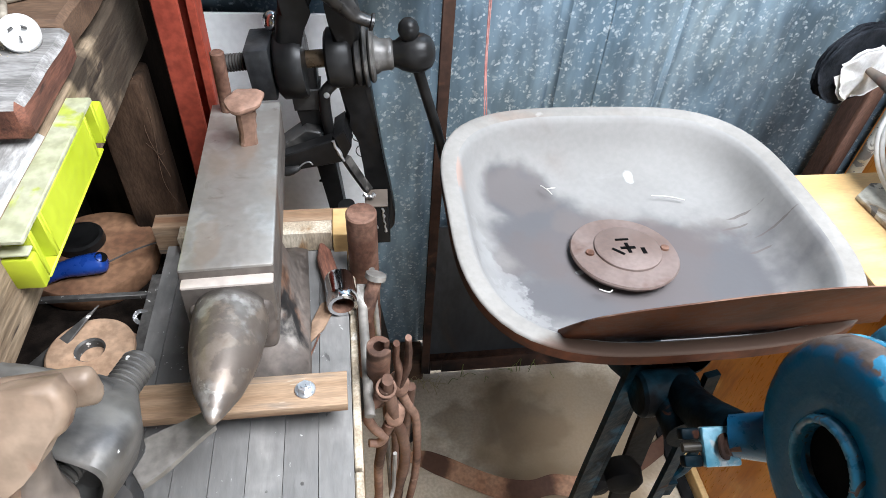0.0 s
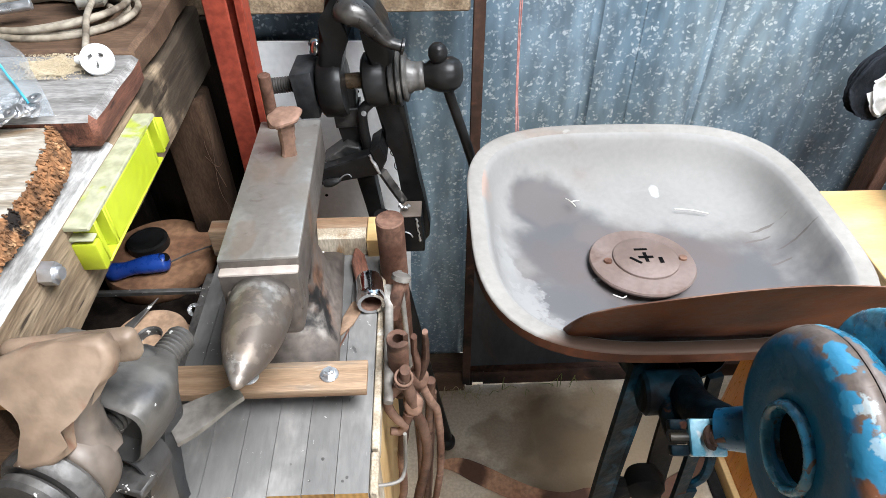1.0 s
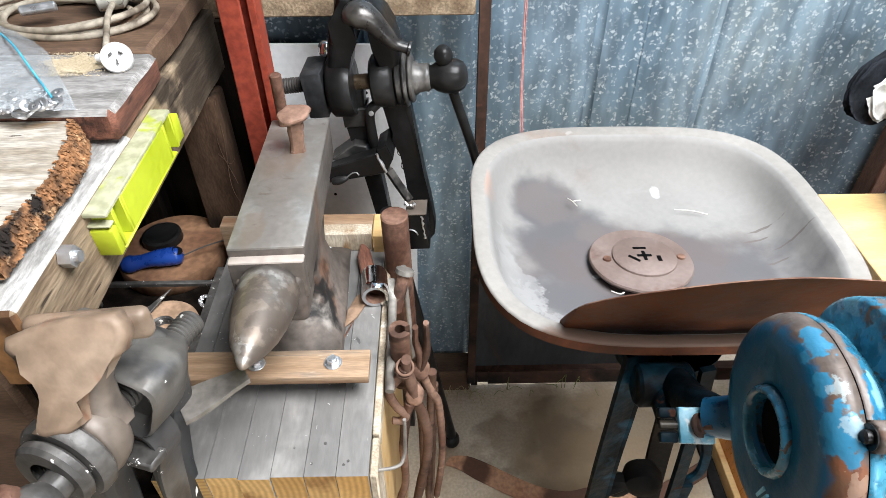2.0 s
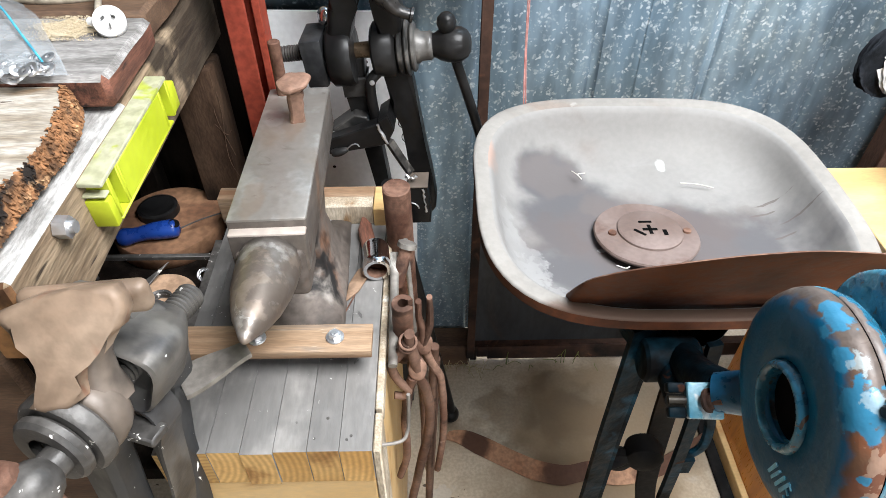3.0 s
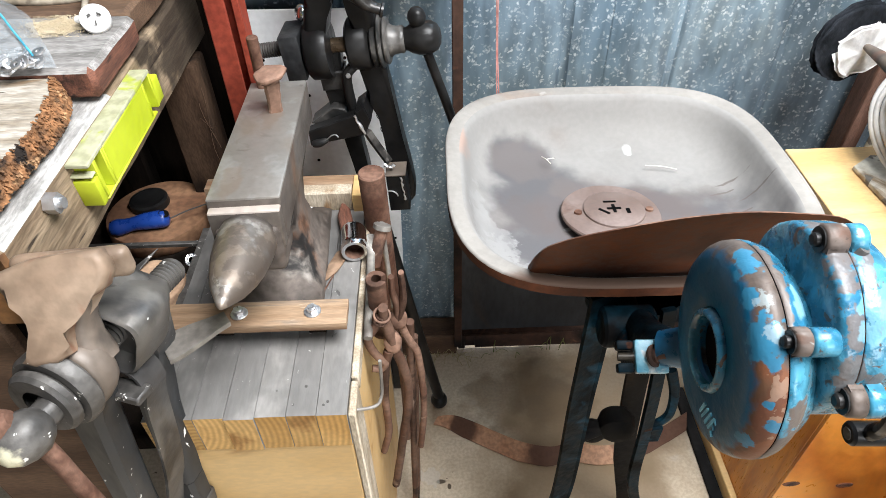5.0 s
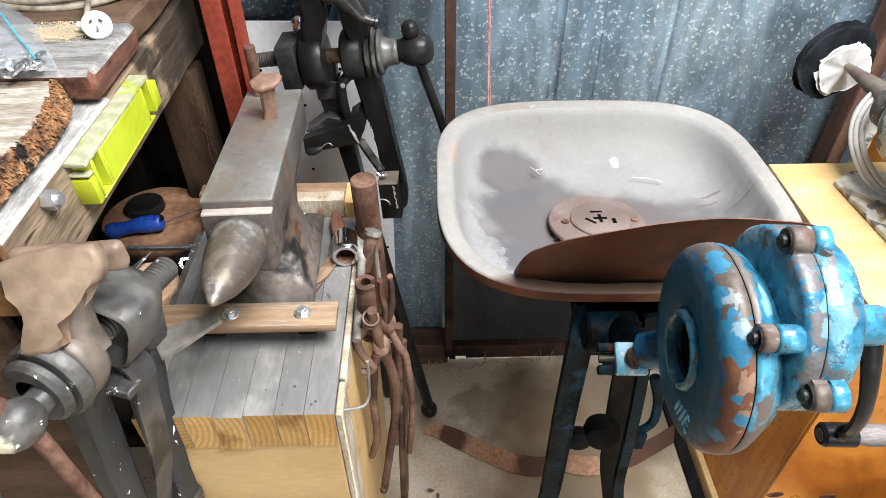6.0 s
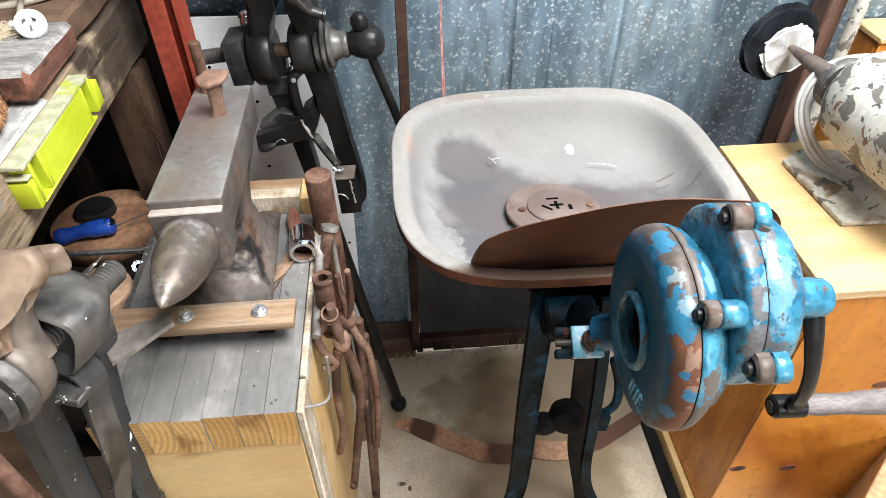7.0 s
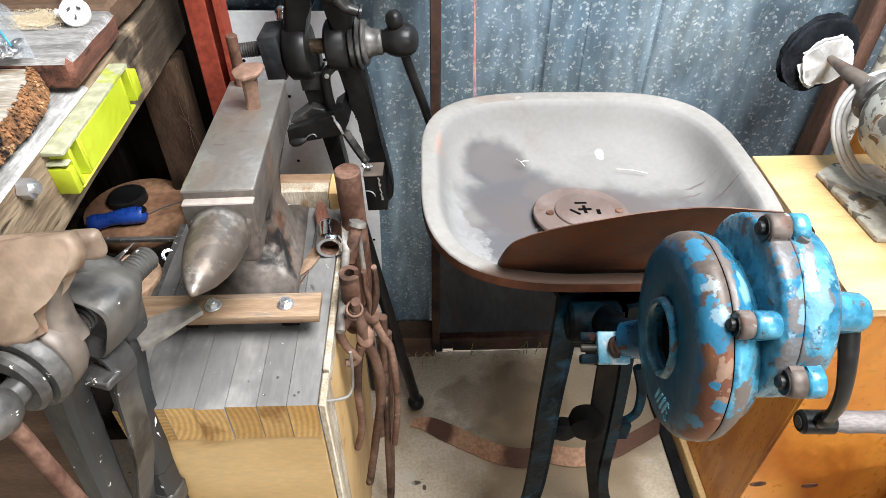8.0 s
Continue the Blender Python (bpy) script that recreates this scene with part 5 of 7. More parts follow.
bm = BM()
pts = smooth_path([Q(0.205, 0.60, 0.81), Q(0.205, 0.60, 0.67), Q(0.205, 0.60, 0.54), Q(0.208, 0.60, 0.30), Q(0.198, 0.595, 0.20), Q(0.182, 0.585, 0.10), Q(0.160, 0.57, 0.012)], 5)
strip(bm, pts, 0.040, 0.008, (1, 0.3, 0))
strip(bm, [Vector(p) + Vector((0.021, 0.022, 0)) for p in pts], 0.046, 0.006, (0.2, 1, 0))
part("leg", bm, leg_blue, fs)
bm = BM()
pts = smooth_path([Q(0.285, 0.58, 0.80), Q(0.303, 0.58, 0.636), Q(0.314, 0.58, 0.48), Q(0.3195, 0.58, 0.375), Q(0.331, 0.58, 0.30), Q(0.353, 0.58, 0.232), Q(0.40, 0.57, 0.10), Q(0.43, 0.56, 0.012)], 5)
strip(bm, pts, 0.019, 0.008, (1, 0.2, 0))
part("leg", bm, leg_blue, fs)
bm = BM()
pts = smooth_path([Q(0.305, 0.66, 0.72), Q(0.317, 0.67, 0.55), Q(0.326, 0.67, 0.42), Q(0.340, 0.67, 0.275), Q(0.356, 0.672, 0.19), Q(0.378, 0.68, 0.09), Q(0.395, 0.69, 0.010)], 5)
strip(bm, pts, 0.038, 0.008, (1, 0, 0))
part("leg", bm, shaded_iron, fs, "black rear leg with its shade in the colour")
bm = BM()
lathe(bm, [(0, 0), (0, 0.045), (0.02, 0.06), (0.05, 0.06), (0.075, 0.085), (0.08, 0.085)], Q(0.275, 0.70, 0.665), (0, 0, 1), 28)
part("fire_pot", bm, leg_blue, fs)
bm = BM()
cyl(bm, Q(0.20, 0.58, 0.77), Q(0.27, 0.58, 0.77), 0.028, seg=20, bev=0.004)
cyl(bm, Q(0.235, 0.52, 0.775), Q(0.24, 0.66, 0.76), 0.022, seg=18)
part("tuyere_pipe", bm, leg_blue, fs)
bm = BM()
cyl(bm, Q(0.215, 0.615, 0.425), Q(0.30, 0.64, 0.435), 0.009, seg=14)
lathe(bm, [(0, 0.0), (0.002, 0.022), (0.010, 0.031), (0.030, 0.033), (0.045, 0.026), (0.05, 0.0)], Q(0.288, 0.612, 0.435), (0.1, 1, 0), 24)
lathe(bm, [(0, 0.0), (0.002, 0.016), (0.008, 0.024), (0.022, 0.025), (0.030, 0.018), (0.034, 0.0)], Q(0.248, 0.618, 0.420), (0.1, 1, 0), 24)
part("brace", bm, shaded_iron, fs, "round clamp weights between the legs, black with painted-in shade")
bm = BM()
tube(bm, smooth_path([Q(0.330, 0.60, 0.64), Q(0.347, 0.598, 0.585), Q(0.351, 0.595, 0.535), Q(0.343, 0.595, 0.510), Q(0.326, 0.594, 0.500)], 5), 0.006, 8, 1.4)
box(bm, 0.325 - 0.30, 0.345 - 0.30, 0.584 - 0.72, 0.600 - 0.72, 0.462, 0.502, 0.002)
part("latch", bm, leg_blue, fs)
# curved rusty bar on the floor
hoop = thing("curved_bar", pose(0.27, 0.83, 0.0), "bent rusty flat bar lying on the floor", "bar")
bm = BM()
strip(bm, smooth_path([(-0.298, 0.096, 0.012), (-0.228, 0.067, 0.012), (-0.159, 0.029, 0.012), (-0.095, -0.003, 0.012), (-0.031, -0.018, 0.012), (0.03, -0.008, 0.01), (0.10, -0.020, 0.011), (0.19, -0.004, 0.010), (0.26, 0.028, 0.010), (0.325, 0.062, 0.012)], 5), 0.046, 0.006, (0.25, 1, 0.35))
for v in bm.verts:
    if v.co.x < -0.24:
        k = max(0.25, 1 - (-0.24 - v.co.x) / 0.075)
        v.co.y = 0.088 + (v.co.y - 0.088) * k
part("bar", jitter(bm, 0.001, 20), floor_bar_rust, hoop)

# ---- hand-cranked blower; local x along its shaft, origin at the fan's middle ----
blow = thing("forge_blower", pose(0.250, 0.3865, 0.970, 0, 0, -2.6), "hand-cranked cast iron blower in chipped blue paint", "blower")
bm = BM()
lathe(bm, [(-0.018, 0.034), (-0.0225, 0.037), (-0.0235, 0.052), (-0.0245, 0.066), (-0.0235, 0.078), (-0.0205, 0.0865), (-0.0155, 0.0920), (-0.009, 0.0948), (-0.0018, 0.0955), (-0.0008, 0.0945)], (0, 0, 0), (1, 0, 0), 96)
part("fan_housing_front", jitter(bm, 0.0008, 30), (rim_rusty,), blow, "blue housing half with shade painted on its face and bare rusty rim", 60)
bm = BM()
lathe(bm, [(0.0002, 0.0945), (0.0012, 0.0955), (0.006, 0.0950), (0.012, 0.0928), (0.018, 0.0880), (0.0225, 0.0825), (0.0265, 0.0785), (0.031, 0.077), (0.040, 0.0)], (0, 0, 0), (1, 0, 0), 96)
part("fan_housing_back", jitter(bm, 0.0008, 30), back_paint, blow, "", 60)
bm = BM()
lathe(bm, [(-0.012, 0.0300), (-0.024, 0.0305), (-0.0275, 0.0318), (-0.0282, 0.0340), (-0.0272, 0.0365), (-0.0225, 0.0385), (-0.018, 0.0395)], (0, 0.001, -0.006), (1, 0, 0), 48)
intake = part("intake_ring", bm, blue_paint, blow, "worn blue intake ring", 60)
# black disc that paints the shade inside the intake
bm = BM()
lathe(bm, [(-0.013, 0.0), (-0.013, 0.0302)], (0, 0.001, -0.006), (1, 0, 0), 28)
part("intake_hole", bm, dark_fill, intake)
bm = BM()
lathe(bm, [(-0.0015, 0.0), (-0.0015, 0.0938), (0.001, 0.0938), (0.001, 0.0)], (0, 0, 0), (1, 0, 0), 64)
part("gasket", bm, dark_fill, blow)
# gear case
GC = (0.0, 0.0006, 0.041)
bm = BM()
lathe(bm, [(0.026, 0.0), (0.0285, 0.060), (0.0295, 0.0765), (0.0320, 0.0800), (0.036, 0.0808), (0.0458, 0.0806), (0.0466, 0.0798)], GC, (1, 0, 0), 80)
part("gear_case_front", jitter(bm, 0.0007, 30), case_paint, blow, "", 50)
bm = BM()
lathe(bm, [(0.0474, 0.0798), (0.0482, 0.0806), (0.062, 0.0803), (0.071, 0.0780), (0.080, 0.0710), (0.088, 0.059), (0.094, 0.042), (0.0965, 0.024), (0.097, 0.0)], GC, (1, 0, 0), 80)
part("gear_case_back", jitter(bm, 0.0007, 30), case_paint, blow, "", 60)
bm = BM()
lathe(bm, [(0.0455, 0.0), (0.0455, 0.0792), (0.0485, 0.0792), (0.0485, 0.0)], GC, (1, 0, 0), 48)
part("case_gasket", bm, rusty, blow)


def lug(x0, xm, x1, y, z, r, root):
    """A split bolt lug from x0 to x1, parted at xm, that grows out of the case's rim; root: the middle of that rim."""
    d = Vector((0, root[1] - y, root[2] - z)).normalized()
    l = None
    for a, b, mat in ((x0, xm - 0.0006, rim_paint), (xm + 0.0006, x1, blue_paint)):
        bm = BM()
        lathe(bm, [(a, 0.0), (a, r - 0.002), (a + 0.002, r), (b - 0.0008, r), (b, r - 0.0008), (b, 0.0)], (0, y, z), (1, 0, 0), 24)
        t_ = BM()
        n_, w_ = Vector((0, -d.z, d.y)), r
        q_ = [Vector((0, y, z)) + n_ * k * r * m_ + d * e_ for k, m_, e_ in ((-1, 0.98, 0.0), (1, 0.98, 0.0), (1, 1.02, r * 1.2), (-1, 1.02, r * 1.2))]
        lo, hi = [t_.verts.new((a + 0.001, p.y, p.z)) for p in q_], [t_.verts.new((b - 0.0004, p.y, p.z)) for p in q_]
        t_.faces.new(lo[::-1]), t_.faces.new(hi)
        for k in range(4):
            t_.faces.new((lo[k], lo[(k + 1) % 4], hi[(k + 1) % 4], hi[k]))
        join(bm, t_)
        o = part("lug", jitter(bm, 0.0005, 60), mat, blow, "", 50)
        l = l or o
    bm = BM()
    lathe(bm, [(0, 0.0), (0, r * 0.80), (0.0015, r * 0.82), (0.0016, r * 0.48), (0.005, r * 0.45), (0.0065, r * 0.32), (0.0067, 0.0)], (x0 - 0.0002, y, z), (-1, 0, 0), 18)
    part("bolt_head", bm, black_iron, l, "dark bolt head")


lug(-0.001, 0.011, 0.031, -0.0585, 0.0800, 0.0112, (0, 0.0, 0.0))
lug(0.0300, 0.047, 0.061, 0.0060, 0.1235, 0.0125, GC)
lug(0.0400, 0.053, 0.067, -0.0850, 0.0430, 0.0125, GC)
lug(0.0300, 0.047, 0.062, 0.0780, 0.0100, 0.0125, GC)
bm = BM()
cyl(bm, (0.054, -0.003, 0.1145), (0.058, -0.004, 0.1245), 0.0075, 0.0055, seg=12)
part("oil_cap", bm, grey_iron, blow)
bm = BM()
lathe(bm, [(0.082, 0.026), (0.092, 0.0215), (0.108, 0.0195), (0.136, 0.0175), (0.140, 0.0150), (0.1415, 0.0)], (0, -0.006, 0.038), (1, 0, 0), 28)
part("shaft_boss", bm, blue_paint, blow, "", 50)
bm = BM()
pts = smooth_path([(0.131, -0.010, 0.030), (0.137, -0.024, -0.002), (0.143, -0.033, -0.034), (0.150, -0.033, -0.066), (0.158, -0.024, -0.096), (0.160, -0.016, -0.116)], 6)
tube(bm, pts, [0.0115 - 0.0030 * min(1, k / 12) + (0.0025 if k > 24 else 0) for k in range(len(pts))], 12, 0.72)
crank = part("crank_arm", bm, black_iron, blow, "black curved crank arm")
bm = BM()
lathe(bm, [(-0.020, 0), (-0.020, 0.010), (-0.017, 0.0125), (0.014, 0.0125), (0.016, 0.0)], (0.161, -0.014, -0.120), (1, 0, 0), 24)
part("crank_pin", bm, black_iron, crank)
bm = BM()
lathe(bm, [(-0.0208, 0.0), (-0.0208, 0.0062), (-0.0200, 0.0066)], (0.161, -0.014, -0.120), (1, 0, 0), 18)
part("pin_end", bm, worn_black, crank)
bm = BM()
lathe(bm, [(0.016, 0.0), (0.016, 0.0095), (0.03, 0.0118), (0.055, 0.0112), (0.085, 0.0128), (0.115, 0.0142), (0.13, 0.0122), (0.135, 0.0)], (0.161, -0.014, -0.120), (1, 0.02, -0.02), 28)
part("crank_handle", bm, handle_wood, crank, "grey weathered wooden crank handle")
for by, bz, hy, hz, lean in ((-0.030, -0.050, 0.0014, 0.0085, 10), (-0.036, -0.049, 0.0014, 0.0095, 14), (-0.043, -0.047, 0.0015, 0.0095, 12), (-0.050, -0.044, 0.0016, 0.0100, 12), (-0.0545, -0.0350, 0.0030, 0.0012, 20), (-0.055, -0.043, 0.0026, 0.0012, 20), (-0.0565, -0.0505, 0.0028, 0.0012, 20)):
    bm = BM()
    box(bm, -0.0008, 0.0012, -hy, hy, -hz, hz, 0.0003, m=pose(-0.0244, by, bz, lean, 0, 0))
    part("paint_mark", jitter(bm, 0.0008, 200), mark_blue, blow, "worn light blue painted mark")
# clamp that holds the blower
CM = Matrix(((1, 0, 0, -0.036), (0, 0.85, -0.52, 0.0735), (0, 0.52, 0.85, -0.1095), (0, 0, 0, 1)))
bm = BM()
box(bm, -0.017, 0.019, -0.0185, 0.0185, -0.012, 0.0, 0.0025, 2, m=CM)
clamp = part("clamp", bm, pale_blue_paint, blow, "bright worn blue clamp plate")
for v0, v1 in ((-0.018, -0.007), (0.007, 0.018)):
    bm = BM()
    box(bm, -0.036, -0.0175, v0, v1, -0.016, -0.003, 0.0025, 2, m=CM)
    part("clamp_jaw", bm, leg_blue, clamp)
bm = BM()
cyl(bm, CM @ Vector((-0.034, 0.0, -0.010)), CM @ Vector((0.004, 0.0, -0.006)), 0.0048, seg=14)
part("clamp_rod", bm, black_iron, clamp)
bm = BM()
cyl(bm, (-0.023, 0.083, -0.108), (0.03, 0.06, -0.075), 0.020, 0.027, seg=20)
part("clamp_arm", bm, deep_blue, blow)
bm = BM()
lathe(bm, [(0, 0.0), (0, 0.0120), (0.003, 0.0125), (0.004, 0.0085), (0.0075, 0.0085), (0.008, 0.0058), (0.018, 0.0053), (0.0185, 0.0)], CM @ Vector((0.002, 0.0, 0.0)), (0.62, -0.40, 0.68), 18)
part("clamp_bolt", bm, rusty, blow, "rusty clamp bolt")
bm = BM()
tube(bm, smooth_path([(-0.012, 0.085, -0.11), (-0.012, 0.14, -0.16), (-0.008, 0.2, -0.20)], 4), 0.022, 20)
part("outlet_pipe", bm, leg_blue, blow)

# ---- workbench at the side ----
bench = thing("workbench", pose(-0.6, 0.8, 0.0), "rough heavy timber workbench with a bolted edge beam", "workbench")


def S(bm):
    bmesh.ops.transform(bm, matrix=pose(0.6, -0.8, 0.0), verts=bm.verts)
    return bm


def rough_beam(x0, x1, y0, y1, z0, z1, amount=0.0025, cuts=14, bev=0.004, side=0, dusty_to=9.0, sawn_end=False):
    bm = BM()
    box(bm, x0, x1, y0, y1, z0, z1, bev)
    es = [e for e in bm.edges if abs(e.verts[0].co.y - e.verts[1].co.y) > 0.5 * (y1 - y0)]
    bmesh.ops.subdivide_edges(bm, edges=es, cuts=cuts, use_grid_fill=True)
    for f in bm.faces:
        f.normal_update()
        f.material_index = 2 if sawn_end and f.normal.y < -0.6 else (0 if f.normal.z > 0.6 and f.calc_center_median().y < dusty_to else side)
    return S(jitter(bm, amount, 14))


beam = part("edge_beam", rough_beam(-0.440, -0.394, 0.455, 1.14, 0.953, 1.050, side=1, dusty_to=0.72, sawn_end=True), (dusty_timber, weathered, sawn_orange), bench, "weathered grey-brown edge beam")
for yy, zz in ((0.541, 1.036),):
    bm = BM()
    hexnut(bm, (-0.394, yy, zz), (1, 0, 0), 0.019, 0.012)
    cyl(bm, (-0.383, yy, zz), (-0.377, yy, zz), 0.006, seg=12)
    part("hex_bolt", S(bm), zinc, beam, "zinc hex bolt head")
part("slab", rough_beam(-0.80, -0.390, 0.706, 0.855, 1.056, 1.093, 0.003, 8, 0.006, 1), (slab_top, red_timber), bench, "dusty dark hardwood slab")
part("slab", rough_beam(-0.80, -0.398, 0.858, 1.16, 1.056, 1.096, 0.003, 8, 0.006), (brown_apron,), bench, "red-brown hardwood slab")
part("plank", rough_beam(-0.80, -0.441, 0.470, 0.80, 1.015, 1.052, 0.002, 8), dusty_timber, bench, "dusty grey plank")
bm = BM()
box(bm, -0.452, -0.386, 0.985, 1.05, 0.0, 0.952, 0.006, 2)
part("leg", S(jitter(bm, 0.003, 8)), brown_timber, bench, "brown timber bench leg")
# brace, shelf, far leg and back board carry the under-bench shade as colour
bm = BM()
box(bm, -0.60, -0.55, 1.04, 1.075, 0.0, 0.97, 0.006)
part("brace", S(jitter(bm, 0.003, 8)), shaded_timber, bench)
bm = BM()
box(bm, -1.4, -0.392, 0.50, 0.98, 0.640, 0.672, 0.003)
part("shelf", S(bm), shaded_timber, bench, "near-black shelf with the shade under the bench in its colour")
bm = BM()
box(bm, -1.4, -1.3, 0.46, 1.1, 0.0, 1.03, 0.003)
part("leg", S(bm), shaded_timber, bench)
bm = BM()
box(bm, -1.4, -0.80, 0.46, 1.16, 1.03, 1.10, 0.004)
part("plank", S(bm), red_timber, bench)
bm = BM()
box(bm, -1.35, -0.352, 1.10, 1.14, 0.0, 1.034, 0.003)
part("back_board", S(bm), shaded_timber, bench)
bm = BM()
box(bm, -0.60, -0.442, 0.458, 0.480, 0.55, 1.012, 0.006)
part("front_apron", S(jitter(bm, 0.002, 12)), brown_apron, bench, "red-brown front apron")

# slab of wood with bark, lying on the bench edge
log = thing("bark_slab", pose(-0.472, 0.575, 1.056), "pale sawn wood slab with flaky bark edge", "wood slab")
bm = BM()
INNER = [(0.034, 0.128), (0.047, 0.097), (0.054, 0.067), (0.06, 0.035), (0.059, -0.004), (0.054, -0.04), (0.048, -0.085)]
OUTER = [(0.048, 0.128), (0.06, 0.097), (0.066, 0.065), (0.066, 0.03), (0.065, -0.004), (0.063, -0.04), (0.061, -0.087)]
poly = [(-0.25, 0.127)] + [(x, y) for x, y in INNER] + [(0.044, -0.14), (-0.25, -0.14)]
prism(bm, poly[::-1], 0.0, 0.030, None, 0.001, 1)
part("wood", jitter(bm, 0.0015, 30), sapwood, log)
# bark: a ragged skirt from the sawn top down to the bench
a_ = smooth_path([(x, y, 0.031) for x, y in INNER], 22)
b_ = smooth_path([(x, y, 0.003) for x, y in OUTER], 22)
bm = BM()
rows_ = []
for p, q in zip(a_, b_):
    row = []
    for k in range(13):
        u = k / 12
        v = p.lerp(q, u)
        v.z = 0.031 - 0.028 * u ** 2.2
        v += noise.noise_vector(v * 90) * 0.0024 + noise.noise_vector(Vector((v.x * 120, v.y * 420, v.z * 120))) * 0.0026
        v.z = max(v.z, 0.0005)
        row.append(bm.verts.new(v))
    row.append(bm.verts.new((row[-1].co.x - 0.01, row[-1].co.y, 0.0004)))
    rows_.append(row)
for A, B in zip(rows_, rows_[1:]):
    for k in range(13):
        bm.faces.new((A[k], B[k], B[k + 1], A[k + 1]))
part("bark_edge", bm, bark, log, "flaky red-brown bark", 20)
rnd = random.Random(21)
bm = BM()
for k in range(330):
    i = rnd.randrange(len(a_))
    u = rnd.random() ** 0.6
    p = a_[i].lerp(b_[i], u)
    p.z = 0.0325 - 0.027 * u ** 2.2
    s = rnd.uniform(0.0006, 0.0015)
    t_ = BM()
    box(t_, -s * 2.6, s * 2.6, -s, s, -0.0005, 0.0005)
    join(bm, t_, Matrix.Translation(p) @ Euler((rnd.uniform(-0.4, 0.4), 0.9 * u + rnd.uniform(-0.5, 0.5), rnd.uniform(-0.5, 0.5))).to_matrix().to_4x4())
tagged(part("bark_flakes", jitter(bm, 0.0008, 90), bark, log), kind="stuff")

# lime plastic rail on the beam
lev = thing("tool_rail", pose(-0.3955, 0.707, 1.017), "lime green plastic tool rail screwed to the bench beam", "tool rail")
bm = BM()
box(bm, 0.0, 0.0075, -0.103, 0.093, -0.024, 0.022, 0.001)
part("back_plate", bm, lime, lev)
bm = BM()
box(bm, 0.0, 0.0245, -0.115, 0.093, 0.0223, 0.0275, 0.0012)
part("top_flange", bm, lime_dusty, lev, "dust-whitened top flange")
bm = BM()
box(bm, 0.0, 0.0245, -0.103, 0.080, -0.0275, -0.0243, 0.0012)
part("bottom_flange", bm, lime, lev)
for y0, y1 in ((-0.103, -0.097), (-0.080, -0.075), (0.062, 0.067), (0.087, 0.093)):
    bm = BM()
    box(bm, 0.0078, 0.0242, y0, y1, -0.0242, 0.0222, 0.0008)
    part("rib", bm, lime, lev)
bm = BM()
box(bm, 0.0155, 0.0242, -0.0748, 0.0618, -0.0242, 0.0222, 0.001)
part("front_panel", bm, lime, lev)
bm = BM()
box(bm, 0.0, 0.0235, 0.0935, 0.115, -0.024, 0.010, 0.002, 2)
part("end_clip", bm, lime, lev)
bm = BM()
box(bm, 0.0, 0.0242, -0.115, -0.1035, -0.027, 0.006, 0.002, 2)
part("end_clip", bm, lime, lev)
bm = BM()
box(bm, 0.0, 0.0235, -0.115, -0.1035, 0.0095, 0.0125, 0.001)
part("end_tab", bm, lime_dusty, lev)

# plug, cable and bag on the bench
plug = thing("mains_plug", pose(-0.416, 0.808, 1.108, 50, 0, 22) @ Matrix.Scale(0.70, 4), "white three-pin mains plug with dusty cable", "plug")
bm = BM()
lathe(bm, [(-0.020, 0.0), (-0.020, 0.020), (-0.014, 0.0245), (0.0, 0.0255), (0.003, 0.0245), (0.004, 0.0)], (0, 0, 0), (0, 0, 1), 36)
body = part("body", bm, white_plastic, plug)
for px, py, rot in ((-0.008, 0.004, 30), (0.008, 0.004, -30), (0.0, -0.010, 90)):
    bm = BM()
    box(bm, -0.0035, 0.0035, -0.001, 0.001, 0.0042, 0.012, 0.0003, m=pose(px, py, 0, 0, 0, rot))
    part("pin", bm, grey_iron, body)
bm = BM()
cyl(bm, (-0.016, 0.006, -0.016), (-0.032, 0.012, -0.022), 0.009, 0.006, seg=16)
part("cord_grip", bm, white_plastic, plug)
cab = thing("cable_coil", pose(-0.53, 0.945, 1.096), "coil of dusty cream electric cable on the bench", "cable")
bm = BM()
tube(bm, smooth_path([(0.094, -0.118, 0.012), (0.086, -0.09, 0.016), (0.072, -0.04, 0.024), (0.05, 0.04, 0.016)], 6), 0.0038, 12)
part("lead", bm, cream_cable, cab)
for k, (r, dz, dx) in enumerate(((0.085, 0.006, 0.0), (0.095, 0.006, 0.002), (0.089, 0.0145, -0.002), (0.072, 0.007, -0.006))):
    bm = BM()
    tube(bm, [(dx + math.cos(a) * r * 1.15, 0.01 + math.sin(a) * r * 0.72, dz + 0.004 * math.sin(a * 2 + k)) for a in (2 * math.pi * i / 40 for i in range(40))], 0.0042, 12, closed=True)
    part("loop", bm, cream_cable, cab)
bm = BM()
cyl(bm, (-0.050, -0.018, 0.022), (-0.008, -0.006, 0.024), 0.0065, seg=14, bev=0.0015)
part("taped_end", bm, zinc, cab, "white taped joint")
ins = thing("ceramic_insulator", pose(-0.50, 0.965, 1.096), "cream ceramic insulator lying in the cable coil", "insulator")
bm = BM()
lathe(bm, [(0, 0), (0, 0.022), (0.03, 0.027), (0.04, 0.02), (0.055, 0.026), (0.08, 0.022), (0.082, 0)], (0.0, 0.0, 0.028), (0.8, 0.5, 0.1), 24)
part("insulator", bm, cream_paint, ins)
dust = BM()
rnd = random.Random(4)
prism(dust, [(-0.472 + math.cos(a) * 0.036 * (1 + 0.25 * math.sin(a * 3) + rnd.uniform(-0.15, 0.15)), 0.818 + math.sin(a) * 0.024 * (1 + 0.2 * math.sin(a * 5) + rnd.uniform(-0.15, 0.15))) for a in (2 * math.pi * i / 28 for i in range(28))], 1.0925, 1.0952)
